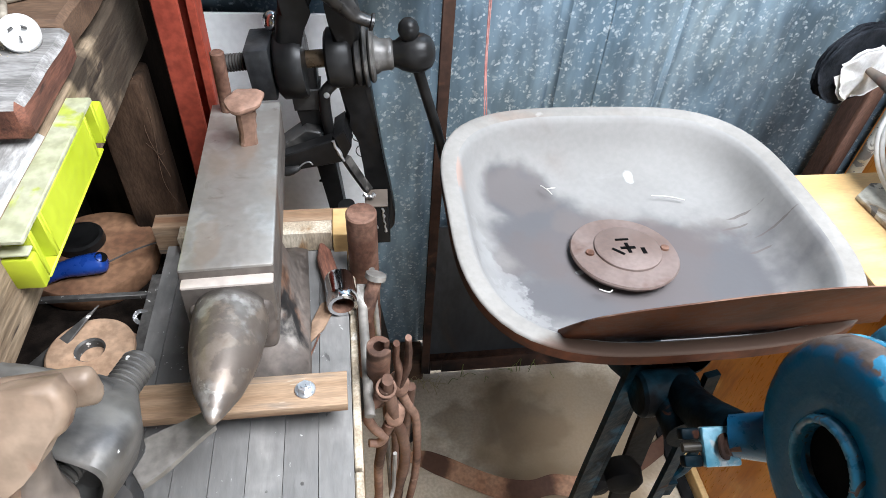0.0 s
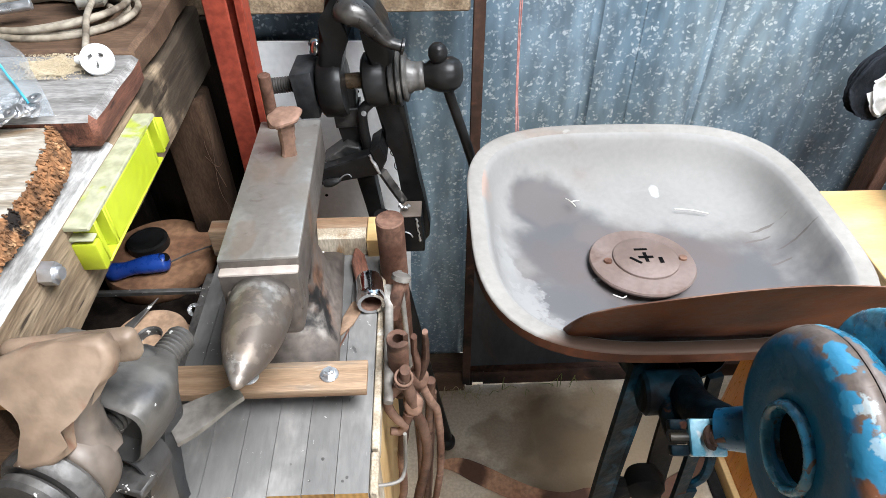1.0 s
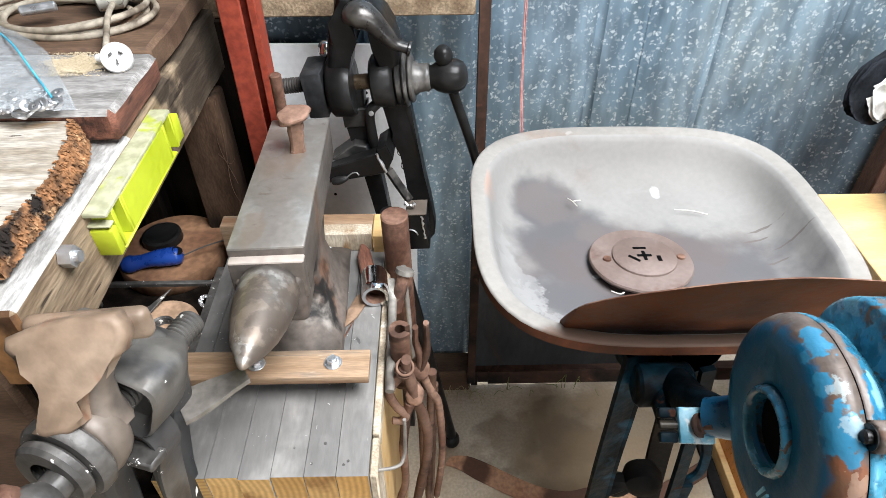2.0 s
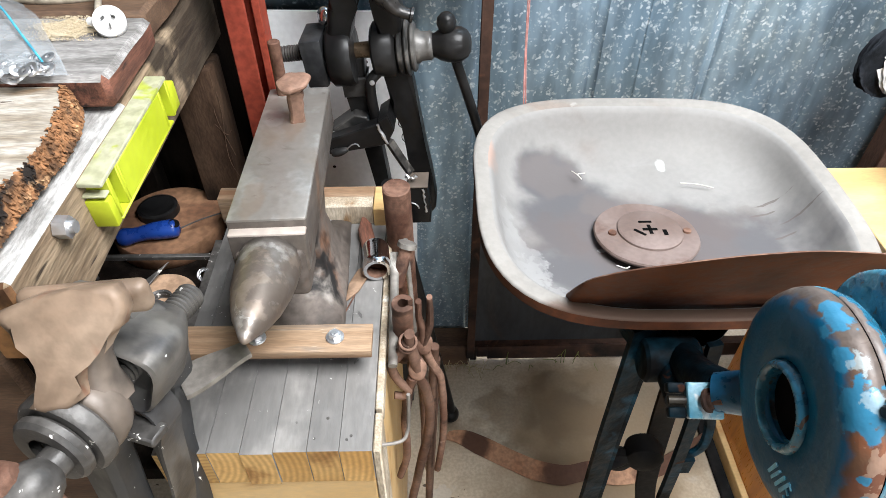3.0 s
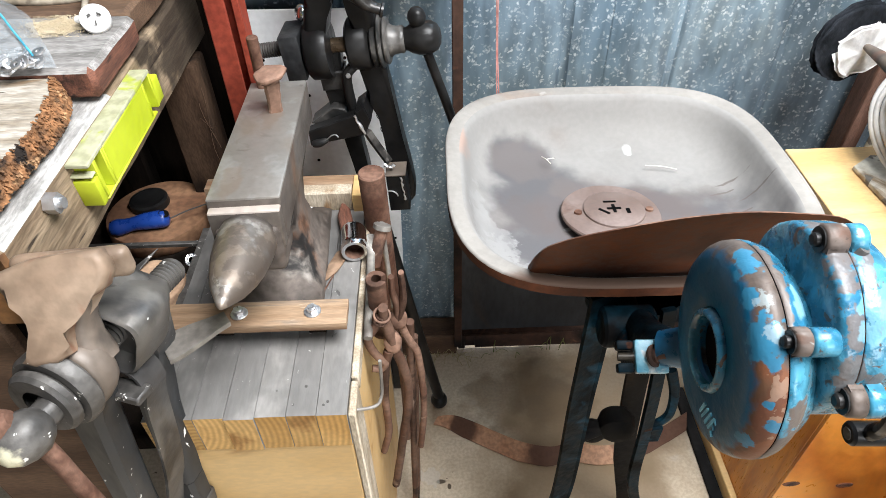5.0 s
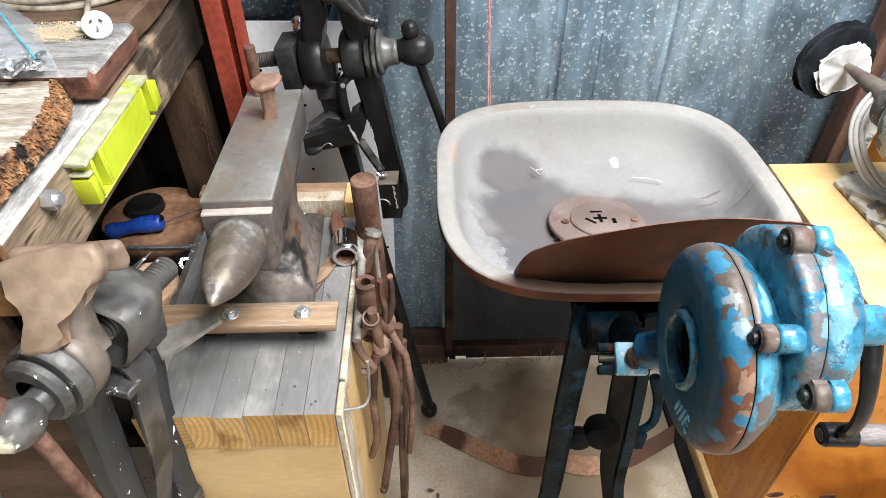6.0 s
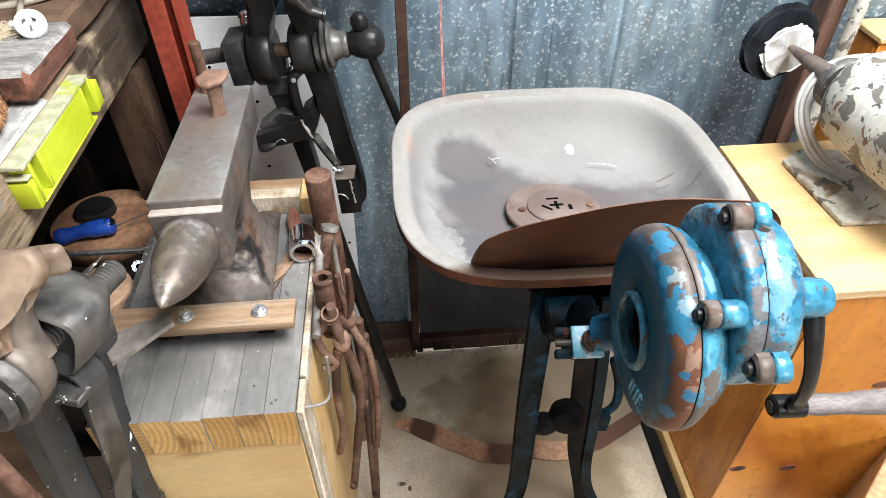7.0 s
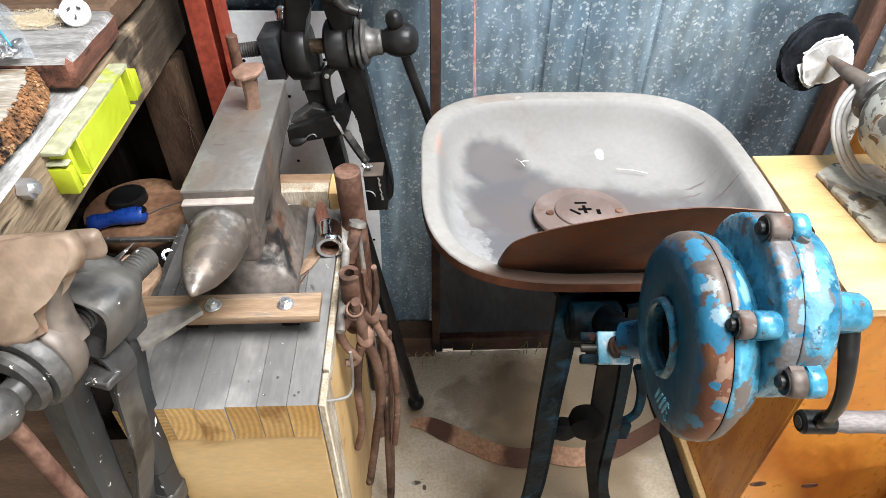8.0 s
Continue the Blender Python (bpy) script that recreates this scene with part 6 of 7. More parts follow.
for k in range(1700):
    s = rnd.uniform(0.0003, 0.0008)
    x, y = -0.472 + rnd.gauss(0, 0.022), 0.818 + max(-0.03, min(0.03, rnd.gauss(0, 0.020)))
    t_ = BM()
    box(t_, -s, s, -s * 0.6, s * 0.6, -s * 0.4, s * 0.4)
    join(dust, t_, Matrix.Translation((x, y, 1.0950 + rnd.uniform(0, 0.002))) @ Euler((rnd.uniform(-0.4, 0.4), rnd.uniform(-0.4, 0.4), rnd.uniform(0, 3))).to_matrix().to_4x4())
solid("sawdust_pile", dust, sawdust, "pale sawdust scattered on the bench slab", "sawdust", "stuff")

# clear plastic bag of washers
bagm = bpy.data.materials.new("clear_plastic_bag")
bagm.use_nodes = True
nt = bagm.node_tree
b_ = nt.nodes["Principled BSDF"]
b_.inputs["Base Color"].default_value, b_.inputs["Roughness"].default_value = (0.46, 0.49, 0.51, 1), 0.2
b_.inputs["Alpha"].default_value = 0.42
nz = nt.nodes.new("ShaderNodeTexNoise")
nz.inputs["Scale"].default_value = 28
bp_ = nt.nodes.new("ShaderNodeBump")
bp_.inputs["Strength"].default_value, bp_.inputs["Distance"].default_value = 0.6, 0.006
nt.links.new(nz.outputs["Fac"], bp_.inputs["Height"])
nt.links.new(bp_.outputs[0], b_.inputs["Normal"])
bag = thing("plastic_bag", pose(-0.496, 0.718, 1.094), "clear plastic zip bag of steel washers", "bag")
bm = BM()
G = 26
EDGE = [(-0.085, 0.205), (-0.02, 0.126), (0.034, 0.045), (0.070, -0.012)]
top = []
for i in range(G + 1):
    v = i / G
    s = min(int(v * 3), 2)
    ex = EDGE[s][0] + (EDGE[s + 1][0] - EDGE[s][0]) * (v * 3 - s)
    ey = EDGE[s][1] + (EDGE[s + 1][1] - EDGE[s][1]) * (v * 3 - s)
    row = []
    for j in range(G + 1):
        u = j / G
        x, y = ex - 0.20 * u, ey - 0.075 * u
        h = 0.05 * (1 - (1 - u) ** 3) * (0.35 + 0.65 * math.sin(math.pi * min(1, v * 0.8 + 0.2)))
        q = Vector((x, y, 0))
        h += (0.010 * noise.noise(q * 26) + 0.006 * abs(noise.noise(q * 60))) * min(1, u * 5)
        row.append(bm.verts.new((x, y, max(h, 0.0) + 0.003)))
    top.append(row)
for i in range(G):
    for j in range(G):
        bm.faces.new((top[i][j], top[i + 1][j], top[i + 1][j + 1], top[i][j + 1]))
part("film", jitter(bm, 0.003, 30), bagm, bag, "creased clear film", 80)
bm = BM()
tube(bm, smooth_path([(0.048, -0.008, 0.016), (0.012, 0.035, 0.024), (-0.03, 0.085, 0.034), (-0.09, 0.15, 0.030)], 6), 0.0013, 6)
part("zip_line", bm, zip_blue, bag, "thin blue zip line")
rnd = random.Random(12)
for k in range(44):
    bm = BM()
    r = rnd.uniform(0.005, 0.008)
    lathe(bm, [(0, r * 0.45), (0, r), (0.0022, r), (0.0022, r * 0.45), (0, r * 0.45)], (0, 0, 0), (0, 0, 1), 16)
    w = part("washer", bm, zinc, bag)
    w.matrix_basis = pose(rnd.uniform(-0.03, 0.058), rnd.uniform(-0.030, 0.012), 0.005 + 0.003 * (k % 4), rnd.uniform(-35, 35), rnd.uniform(-35, 35), rnd.uniform(0, 90))

# ---- things on the shelf under the bench ----
SZ = 0.672
disc = thing("grinding_disc", pose(-0.505, 0.935, SZ, 0, 0, 0), "large brown grinding disc lying under the bench", "disc")
bm = BM()
lathe(bm, [(0, 0), (0, 0.088), (0.004, 0.09), (0.028, 0.09), (0.032, 0.088), (0.032, 0.0)], (0, 0, 0), (0, 0, 1), 48)
part("disc", jitter(bm, 0.0006, 20), terracotta, disc)
bm = BM()
lathe(bm, [(0, 0.034), (0.012, 0.033), (0.014, 0.028), (0.008, 0.012), (0.008, 0.0)], (-0.02, 0.02, 0.0325), (0, 0, 1), 32)
part("hub", bm, black_iron, disc)
tool = thing("scraper", pose(-0.495, 0.890, SZ + 0.048, 0, -3, 12), "blue-handled scraper lying on the disc", "scraper")
bm = BM()
tube(bm, smooth_path([(-0.07, 0, 0), (-0.05, 0, 0.0), (-0.02, 0, 0.002), (0.015, 0, 0.0), (0.026, 0, 0)], 5), [0.011, 0.013, 0.0145, 0.015, 0.0145, 0.0135, 0.0125, 0.012, 0.012, 0.0125, 0.0135, 0.0145, 0.015, 0.0155, 0.0155, 0.0155, 0.015, 0.014, 0.012, 0.009, 0.006], 16)
h = part("handle", bm, blue_plastic, tool, "glossy blue plastic handle")
# dark disc for the shade in the hang hole
bm = BM()
lathe(bm, [(0, 0.0085), (0.0008, 0.0)], (0.021, -0.002, 0.0118), (0.45, -0.2, 0.85), 16)
part("hang_hole", bm, dark_fill, h)
bm = BM()
tube(bm, smooth_path([(0.026, 0.002, -0.004), (0.06, 0.010, 0.0), (0.10, 0.016, 0.002)], 4), 0.0013, 6)
part("wire_loop", bm, grey_iron, tool)
fl = thing("threaded_flange", pose(-0.450, 0.728, SZ, 0, 0, 0), "tan cast flange with a threaded hole", "flange")
bm = BM()
lathe(bm, [(0.0, 0.0), (0.0, 0.06), (0.01, 0.064), (0.02, 0.064), (0.024, 0.060), (0.04, 0.054), (0.058, 0.052), (0.061, 0.049), (0.061, 0.0185), (0.045, 0.0175), (0.045, 0.0)], (0, 0, 0), (0, 0, 1), 40)
part("flange", bm, tan_disc, fl)
bm = BM()
lathe(bm, [(0.046, 0.0155), (0.05, 0.0175), (0.052, 0.0155), (0.056, 0.0175), (0.058, 0.016), (0.0605, 0.0184)], (0, 0, 0), (0, 0, 1), 28)
part("threads", bm, grey_iron, fl)
blade = thing("metal_offcut", pose(-0.475, 0.752, SZ + 0.002, 0, 0, 0), "dark pointed steel blade offcut", "blade")
bm = BM()
prism(bm, [(-0.10, -0.07), (-0.055, -0.085), (0.03, 0.035)], 0, 0.003, Matrix.Translation((0, 0, 0.06)) @ Euler((0.25, -0.2, 0)).to_matrix().to_4x4(), 0.0006, 1)
box(bm, -0.08, -0.06, -0.07, -0.05, 0.0, 0.06, 0.001)
part("blade", bm, grey_iron, blade)
rail = thing("steel_rail", pose(-0.465, 0.826, SZ), "thin grey steel strip across the shelf", "strip")
bm = BM()
box(bm, -0.14, 0.085, -0.004, 0.004, 0.045, 0.053, 0.001)
box(bm, -0.135, -0.128, -0.004, 0.004, 0.0, 0.045, 0.001)
box(bm, 0.075, 0.082, -0.004, 0.004, 0.0, 0.045, 0.001)
part("strip", bm, grey_iron, rail)
sheet = thing("steel_sheet", pose(-0.380, 0.70, SZ), "dark steel sheet standing by the anvil stand", "sheet")
bm = BM()
box(bm, -0.022, -0.018, -0.10, 0.16, 0.0, 0.052, 0.001)
box(bm, -0.022, 0.0, -0.10, 0.16, 0.050, 0.0535, 0.001)
part("sheet", bm, grey_iron, sheet)
nut = thing("bright_nut", pose(-0.405, 0.790, SZ), "small bright nut on a bolt", "nut")
bm = BM()
cyl(bm, (0, 0, 0.0), (0, 0, 0.045), 0.007, seg=14)
lathe(bm, [(0, 0.005), (0, 0.0105), (0.008, 0.0105), (0.008, 0.005), (0, 0.005)], (0, 0, 0.045), (0.3, -0.6, 0.7), 16)
part("nut", bm, chrome, nut)

# cobweb and straw in the dark behind
bm = BM()
for pts in ([(-0.40, 1.0, 0.97), (-0.385, 0.99, 0.9), (-0.39, 0.98, 0.80), (-0.38, 0.99, 0.74)], [(-0.385, 0.995, 0.95), (-0.395, 0.985, 0.88), (-0.38, 0.985, 0.80)], [(-0.40, 0.985, 0.86), (-0.385, 0.985, 0.84), (-0.375, 0.985, 0.85)]):
    tube(bm, smooth_path(pts, 5), 0.0004, 4)
solid("dry_stalks", bm, brown_apron, "dry straw stalks caught beside the post", "straw")


# ---- leg vice in front: screw from S0 (ball) to S1 (thread end) ----
S0, S1 = Vector((-0.378, 0.348, 0.942)), Vector((-0.310, 0.563, 0.921))
D = (S1 - S0).normalized()
SIDE = Vector((D.y, -D.x, 0)).normalized()
UP = SIDE.cross(D).normalized()
VM = Matrix(((SIDE.x, D.x, UP.x, S0.x), (SIDE.y, D.y, UP.y, S0.y), (SIDE.z, D.z, UP.z, S0.z), (0, 0, 0, 1)))
vice = thing("leg_vice", VM, "old blacksmith leg vice with tan jaw and grey body", "vice", "leg vices")


def slab_between(bm, secs, seg_per=1, bev=0.0):
    """A bar of changing oblong section: (x, y, z, half width x, half depth y), joined upwards."""
    loops = []
    for x, y, z, a, b in secs:
        c = min(a, b) * 0.35
        loops.append([bm.verts.new((x + p, y + q, z)) for p, q in ((-a + c, -b), (a - c, -b), (a, -b + c), (a, b - c), (a - c, b), (-a + c, b), (-a, b - c), (-a, -b + c))])
    for A, B in zip(loops, loops[1:]):
        for i in range(8):
            bm.faces.new((A[i], A[(i + 1) % 8], B[(i + 1) % 8], B[i]))
    bm.faces.new(loops[0][::-1])
    bm.faces.new(loops[-1])
    return bm


# ball and bosses
bm = BM()
lathe(bm, [(-0.030, 0.0), (-0.029, 0.008), (-0.022, 0.0165), (-0.012, 0.0215), (0.0, 0.0235), (0.010, 0.0195), (0.016, 0.0140), (0.026, 0.0138), (0.036, 0.018)], (0.010, -0.002, 0), (0, 1, 0), 32)
part("screw_head", jitter(bm, 0.001, 40), ball_iron, vice, "grey ball screw head with a cream paint splash")
bm = BM()
lathe(bm, [(-0.021, 0.0), (-0.019, 0.008), (-0.010, 0.0145), (0.0, 0.0165), (0.010, 0.0145), (0.018, 0.008), (0.020, 0.0)], VM.inverted() @ Vector((-0.388, 0.336, 0.960)), VM.inverted().to_3x3() @ Vector((0.85, 0.35, 0.25)), 24)
part("handle_knob", jitter(bm, 0.001, 50), rusty, vice, "rusty oval handle knob")
bm = BM()
tube(bm, smooth_path([(-0.050, -0.012, 0.006), (-0.02, -0.006, -0.002), (0.012, 0.0, -0.014), (0.03, 0.002, -0.08), (0.05, 0.004, -0.16)], 6), [0.008] * 25, 14)
part("handle", bm, rusty, vice, "rust-brown handle bar")
bm = BM()
lathe(bm, [(0.024, 0.018), (0.024, 0.032), (0.028, 0.0355), (0.034, 0.0355), (0.037, 0.032), (0.037, 0.018)], (0, 0, 0), (0, 1, 0), 36)
part("washer", bm, grey_iron, vice)
bm = BM()
lathe(bm, [(0.038, 0.018), (0.038, 0.040), (0.042, 0.043), (0.052, 0.043), (0.055, 0.040), (0.055, 0.018)], (0, 0, 0), (0, 1, 0), 36)
part("washer", bm, grey_iron, vice)
# moving jaw: eye, neck and T-shaped head
bm = BM()
lathe(bm, [(0.0555, 0.0), (0.0555, 0.036), (0.059, 0.0400), (0.068, 0.0405), (0.078, 0.0380), (0.086, 0.0335), (0.091, 0.027), (0.094, 0.019), (0.095, 0.0)], (-0.001, 0.0, -0.001), (0, 1, 0), 36)
part("jaw_eye", jitter(bm, 0.0012, 30), vice_brown, vice, "", 50)
bm = BM()
slab_between(bm, [(0.0, 0.082, 0.010, 0.032, 0.018), (-0.002, 0.084, 0.030, 0.026, 0.017), (-0.006, 0.090, 0.050, 0.026, 0.015), (-0.010, 0.096, 0.070, 0.034, 0.013), (-0.012, 0.100, 0.084, 0.040, 0.010)])
part("jaw_neck", jitter(bm, 0.0012, 26), vice_brown, vice, "", 50)
JM = VM.inverted() @ pose(-0.348, 0.447, 1.035, 0, 0, 7)
HEAD = [(-0.044, -0.013), (-0.018, -0.022), (0.012, -0.024), (0.042, -0.024), (0.0475, -0.014), (0.0475, -0.003), (0.0425, 0.009), (0.033, 0.0155), (0.021, 0.0225), (0.011, 0.033), (0.005, 0.045), (0.0015, 0.056), (0.004, 0.066), (-0.006, 0.0715), (-0.024, 0.072), (-0.036, 0.067), (-0.0285, 0.0595), (-0.0195, 0.0515), (-0.0165, 0.042), (-0.017, 0.032), (-0.021, 0.022), (-0.030, 0.0115), (-0.040, 0.0055), (-0.046, -0.003)]
bm = prism(BM(), [(x, -v) for x, v in HEAD], -0.024, 0.004, Matrix(((1, 0, 0, 0), (0, 0.578, -0.816, -0.016), (0, 0.816, 0.578, 0), (0, 0, 0, 1))), 0.007, 3)
bmesh.ops.transform(bm, matrix=JM, verts=bm.verts)
part("moving_jaw", jitter(bm, 0.0012, 26), vice_tan, vice, "tan dusty T-shaped moving jaw", 60)
bm = BM()
box(bm, -0.041, 0.060, 0.004, 0.022, -0.024, 0.008, 0.008, 4)
bmesh.ops.transform(bm, matrix=JM, verts=bm.verts)
part("jaw_plate", jitter(bm, 0.0015, 30), vice_tan, vice)
bm = BM()
thread(bm, (0, 0.09, 0), (0, 0.150, 0), 0.0145, 0.005, 24)
part("screw", bm, vice_grey, vice)
bm = BM()
thread(bm, (0, 0.185, 0), (0, 0.228, 0), 0.0150, 0.005, 24)
part("screw_end", bm, vice_grey, vice, "threaded screw end")
# fixed jaw and box
bm = BM()
slab_between(bm, [(-0.016, 0.152, -0.30, 0.0165, 0.0165), (-0.014, 0.153, -0.16, 0.019, 0.018), (-0.010, 0.157, -0.085, 0.022, 0.020), (-0.004, 0.161, -0.05, 0.026, 0.023), (0.0, 0.165, 0.01, 0.024, 0.022), (-0.016, 0.160, 0.034, 0.026, 0.019), (-0.026, 0.150, 0.052, 0.026, 0.016), (-0.030, 0.142, 0.066, 0.026, 0.012), (-0.030, 0.139, 0.070, 0.021, 0.008)])
for f in bm.faces:
    f.material_index = 1 if f.calc_center_median().z < -0.06 else 0
part("fixed_jaw", jitter(bm, 0.0012, 22), (vice_grey, vice_leg), vice, "grey forged fixed jaw", 45)
bm = BM()
rows_ = []
for y_, hx, hz in ((0.124, 0.016, 0.016), (0.122, 0.029, 0.029), (0.108, 0.036, 0.036), (0.1045, 0.040, 0.0395), (0.107, 0.0435, 0.0425), (0.130, 0.0455, 0.044), (0.150, 0.0450, 0.0435), (0.157, 0.0425, 0.0415), (0.168, 0.0345, 0.0345), (0.180, 0.0260, 0.0265), (0.190, 0.0190, 0.020)):
    rows_.append([bm.verts.new((hx * math.copysign(abs(math.cos(a)) ** 0.38, math.cos(a)), y_, hz * math.copysign(abs(math.sin(a)) ** 0.38, math.sin(a)))) for a in (2 * math.pi * (k + 0.5) / 28 for k in range(28))])
for A, B in zip(rows_, rows_[1:]):
    for k in range(28):
        bm.faces.new((A[k], A[(k + 1) % 28], B[(k + 1) % 28], B[k]))
bm.faces.new(rows_[0][::-1])
bm.faces.new(rows_[-1])
for v in bm.verts:
    if v.co.z < 0:
        v.co.x *= 1 + 6.5 * v.co.z
        v.co.z *= 0.92
bmesh.ops.transform(bm, matrix=pose(0, 0, 0, 0, 12, 0), verts=bm.verts)
part("screw_box", jitter(bm, 0.0014, 24), vice_grey, vice, "rounded forged screw box", 50)
bm = BM()
tube(bm, smooth_path([(-0.006, 0.140, 0.036), (-0.010, 0.150, 0.044), (-0.014, 0.158, 0.046)], 4), [0.007, 0.010, 0.0115, 0.012, 0.012, 0.0115, 0.010, 0.008, 0.005], 12)
part("jaw_nub", jitter(bm, 0.0008, 40), vice_grey, vice)
bm = BM()
slab_between(bm, [(-0.044, 0.096, -0.52, 0.016, 0.016), (-0.033, 0.086, -0.26, 0.0185, 0.018), (-0.027, 0.084, -0.17, 0.0195, 0.019), (-0.022, 0.083, -0.08, 0.022, 0.019), (-0.008, 0.080, -0.02, 0.027, 0.02)])
part("front_leg", jitter(bm, 0.0010, 22), vice_leg, vice)
bm = BM()
slab_between(bm, [(-0.008, 0.160, -0.84, 0.016, 0.016), (-0.012, 0.156, -0.55, 0.0165, 0.0165), (-0.016, 0.152, -0.301, 0.0165, 0.0165)])
part("back_leg", jitter(bm, 0.0010, 22), vice_leg, vice)
bm = BM()
box(bm, -0.0335, 0.0035, 0.134, 0.171, -0.385, -0.350, 0.006, 3)
part("leg_collar", jitter(bm, 0.001, 30), vice_grey, vice)
bm = BM()
strip(bm, smooth_path([(-0.014, 0.122, -0.055), (-0.004, 0.122, -0.043), (0.010, 0.122, -0.040), (0.022, 0.122, -0.050), (0.0255, 0.122, -0.072), (0.018, 0.122, -0.105), (0.006, 0.122, -0.22), (-0.022, 0.122, -0.34), (-0.030, 0.122, -0.40)], 6), 0.034, 0.004, (0, 1, 0))
part("spring", bm, vice_grey, vice)
bm = BM()
box(bm, -0.006, 0.034, 0.088, 0.112, -0.068, -0.057, 0.002)
part("wedge_key", bm, grey_iron, vice)
bm = BM()
strap_pts = [Vector((0.016, 0.158, -0.062)).lerp(Vector((0.062, 0.216, -0.053)), k / 8) for k in range(9)]
strap_w = [0.022, 0.0225, 0.022, 0.0205, 0.0185, 0.016, 0.0135, 0.012, 0.011]
rows_ = []
for p, w_ in zip(strap_pts, strap_w):
    q_ = Vector((0.76, -0.62, 0.06)).normalized() * w_
    rows_.append([bm.verts.new(p + q_ * a + Vector((0, 0, b))) for a, b in ((-1, -0.003), (1, -0.003), (1, 0.003), (-1, 0.003))])
for A, B in zip(rows_, rows_[1:]):
    for k in range(4):
        bm.faces.new((A[k], A[(k + 1) % 4], B[(k + 1) % 4], B[k]))
bm.faces.new(rows_[0][::-1])
bm.faces.new(rows_[-1])
part("mounting_strap", jitter(bm, 0.0008, 30), strap_iron, vice, "worn grey mounting strap with chipped white paint")

# ---- second leg vice behind the anvil: screw along x, rising a little towards the ball ----
V2 = thing("leg_vice", pose(-0.135, 1.04, 0.95, 0, 0, -3), "black oiled leg vice leaning against the wall", "vice", "leg vices")
VA = Vector((0.995, 0, 0.085)).normalized()
VO = Vector((0.020, -0.004, 0.011))


def upright(poly, y0, y1, bev=0.006, seg=3):
    """A plate with the outline poly in x, z, from y0 to y1 deep, with rounded edges."""
    return prism(BM(), [(x, z) for x, z in poly], -y1, -y0, Matrix(((1, 0, 0, 0), (0, 0, -1, 0), (0, 1, 0, 0), (0, 0, 0, 1))), bev, seg)


bm = BM()
lathe(bm, [(0.062, 0.0175), (0.068, 0.019), (0.075, 0.0235), (0.086, 0.0268), (0.097, 0.0275), (0.108, 0.0255), (0.117, 0.0205), (0.122, 0.012), (0.1235, 0.0)], VO, VA, 36)
part("screw_head", bm, black_iron, V2, "glossy black ball screw head", 60)
bm = BM()
lathe(bm, [(-0.0155, 0.0), (-0.0145, 0.007), (-0.009, 0.0128), (0.0, 0.0152), (0.009, 0.0130), (0.014, 0.0095), (0.018, 0.008)], (0.104, -0.006, 0.054), (0.12, 0, -1), 24)
part("handle_knob", bm, black_iron, V2, "", 60)
bm = BM()
tube(bm, smooth_path([(0.113, -0.004, 0.016), (0.120, -0.004, -0.010), (0.134, -0.002, -0.055), (0.153, 0.004, -0.118), (0.172, 0.010, -0.19)], 5), 0.0082, 14)
part("handle", bm, black_iron, V2, "long black handle bar")
bm = BM()
lathe(bm, [(0.036, 0.02), (0.036, 0.0255), (0.041, 0.0262), (0.046, 0.0225), (0.056, 0.0215), (0.060, 0.0225), (0.064, 0.0195)], VO, VA, 32)
part("screw_neck", bm, worn_black, V2, "worn bright screw neck", 60)
for x0, w_, r in ((0.010, 0.010, 0.0405), (0.0215, 0.007, 0.0435), (0.030, 0.008, 0.0375)):
    bm = BM()
    lathe(bm, [(x0, 0.012), (x0, r - 0.003), (x0 + 0.0025, r), (x0 + w_ - 0.0025, r), (x0 + w_, r - 0.003), (x0 + w_ + 0.0003, 0.012)], VO, VA, 40)
    part("washer", bm, worn_black, V2, "", 50)
# moving jaw: boss, long leg and the curved chop above
bm = BM()
lathe(bm, [(-0.029, 0.0), (-0.029, 0.036), (-0.025, 0.0415), (0.003, 0.0425), (0.008, 0.038), (0.009, 0.0)], VO, VA, 36)
boss = part("jaw_boss", jitter(bm, 0.0008, 24), black_iron, V2, "", 50)
bm = upright([(-0.006, 0.012), (0.038, 0.012), (0.0500, -0.023), (0.0555, -0.059), (0.058, -0.080), (0.0640, -0.120), (0.071, -0.165), (0.081, -0.222), (0.0885, -0.272), (0.0875, -0.296), (0.080, -0.308), (0.044, -0.306), (0.038, -0.298), (0.044, -0.215), (0.046, -0.199), (0.0365, -0.165), (0.0305, -0.120), (0.0235, -0.090), (0.0150, -0.0775), (0.0060, -0.028)], -0.020, 0.012)
part("moving_leg", jitter(bm, 0.0007, 24), black_iron, V2, "flat black forged leg with rounded edges", 40)
bm = upright([(0.001, 0.030), (0.036, 0.030), (0.039, 0.062), (0.036, 0.082), (0.030, 0.098), (0.018, 0.120), (0.004, 0.142), (-0.022, 0.150), (-0.012, 0.120), (0.002, 0.098), (0.006, 0.074)], -0.028, 0.030, 0.009)
part("moving_jaw", jitter(bm, 0.001, 24), black_iron, V2, "", 40)
bm = BM()
pts = smooth_path([(-0.034, -0.030, 0.118), (-0.020, -0.036, 0.128), (0.0, -0.038, 0.122), (0.018, -0.040, 0.104), (0.034, -0.042, 0.088), (0.050, -0.043, 0.082), (0.057, -0.043, 0.080)], 5)
tube(bm, pts, [0.011 + 0.013 * math.sin(math.pi * min(1, k / 14)) if k < 7 else 0.024 - 0.0145 * min(1, (k - 7) / 14) + (0.0035 if k > 26 else 0) for k in range(len(pts))], 14, 0.85)
part("jaw_cap", jitter(bm, 0.001, 30), bright_black, V2, "worn bright jaw cap with a spout-like lip", 40)
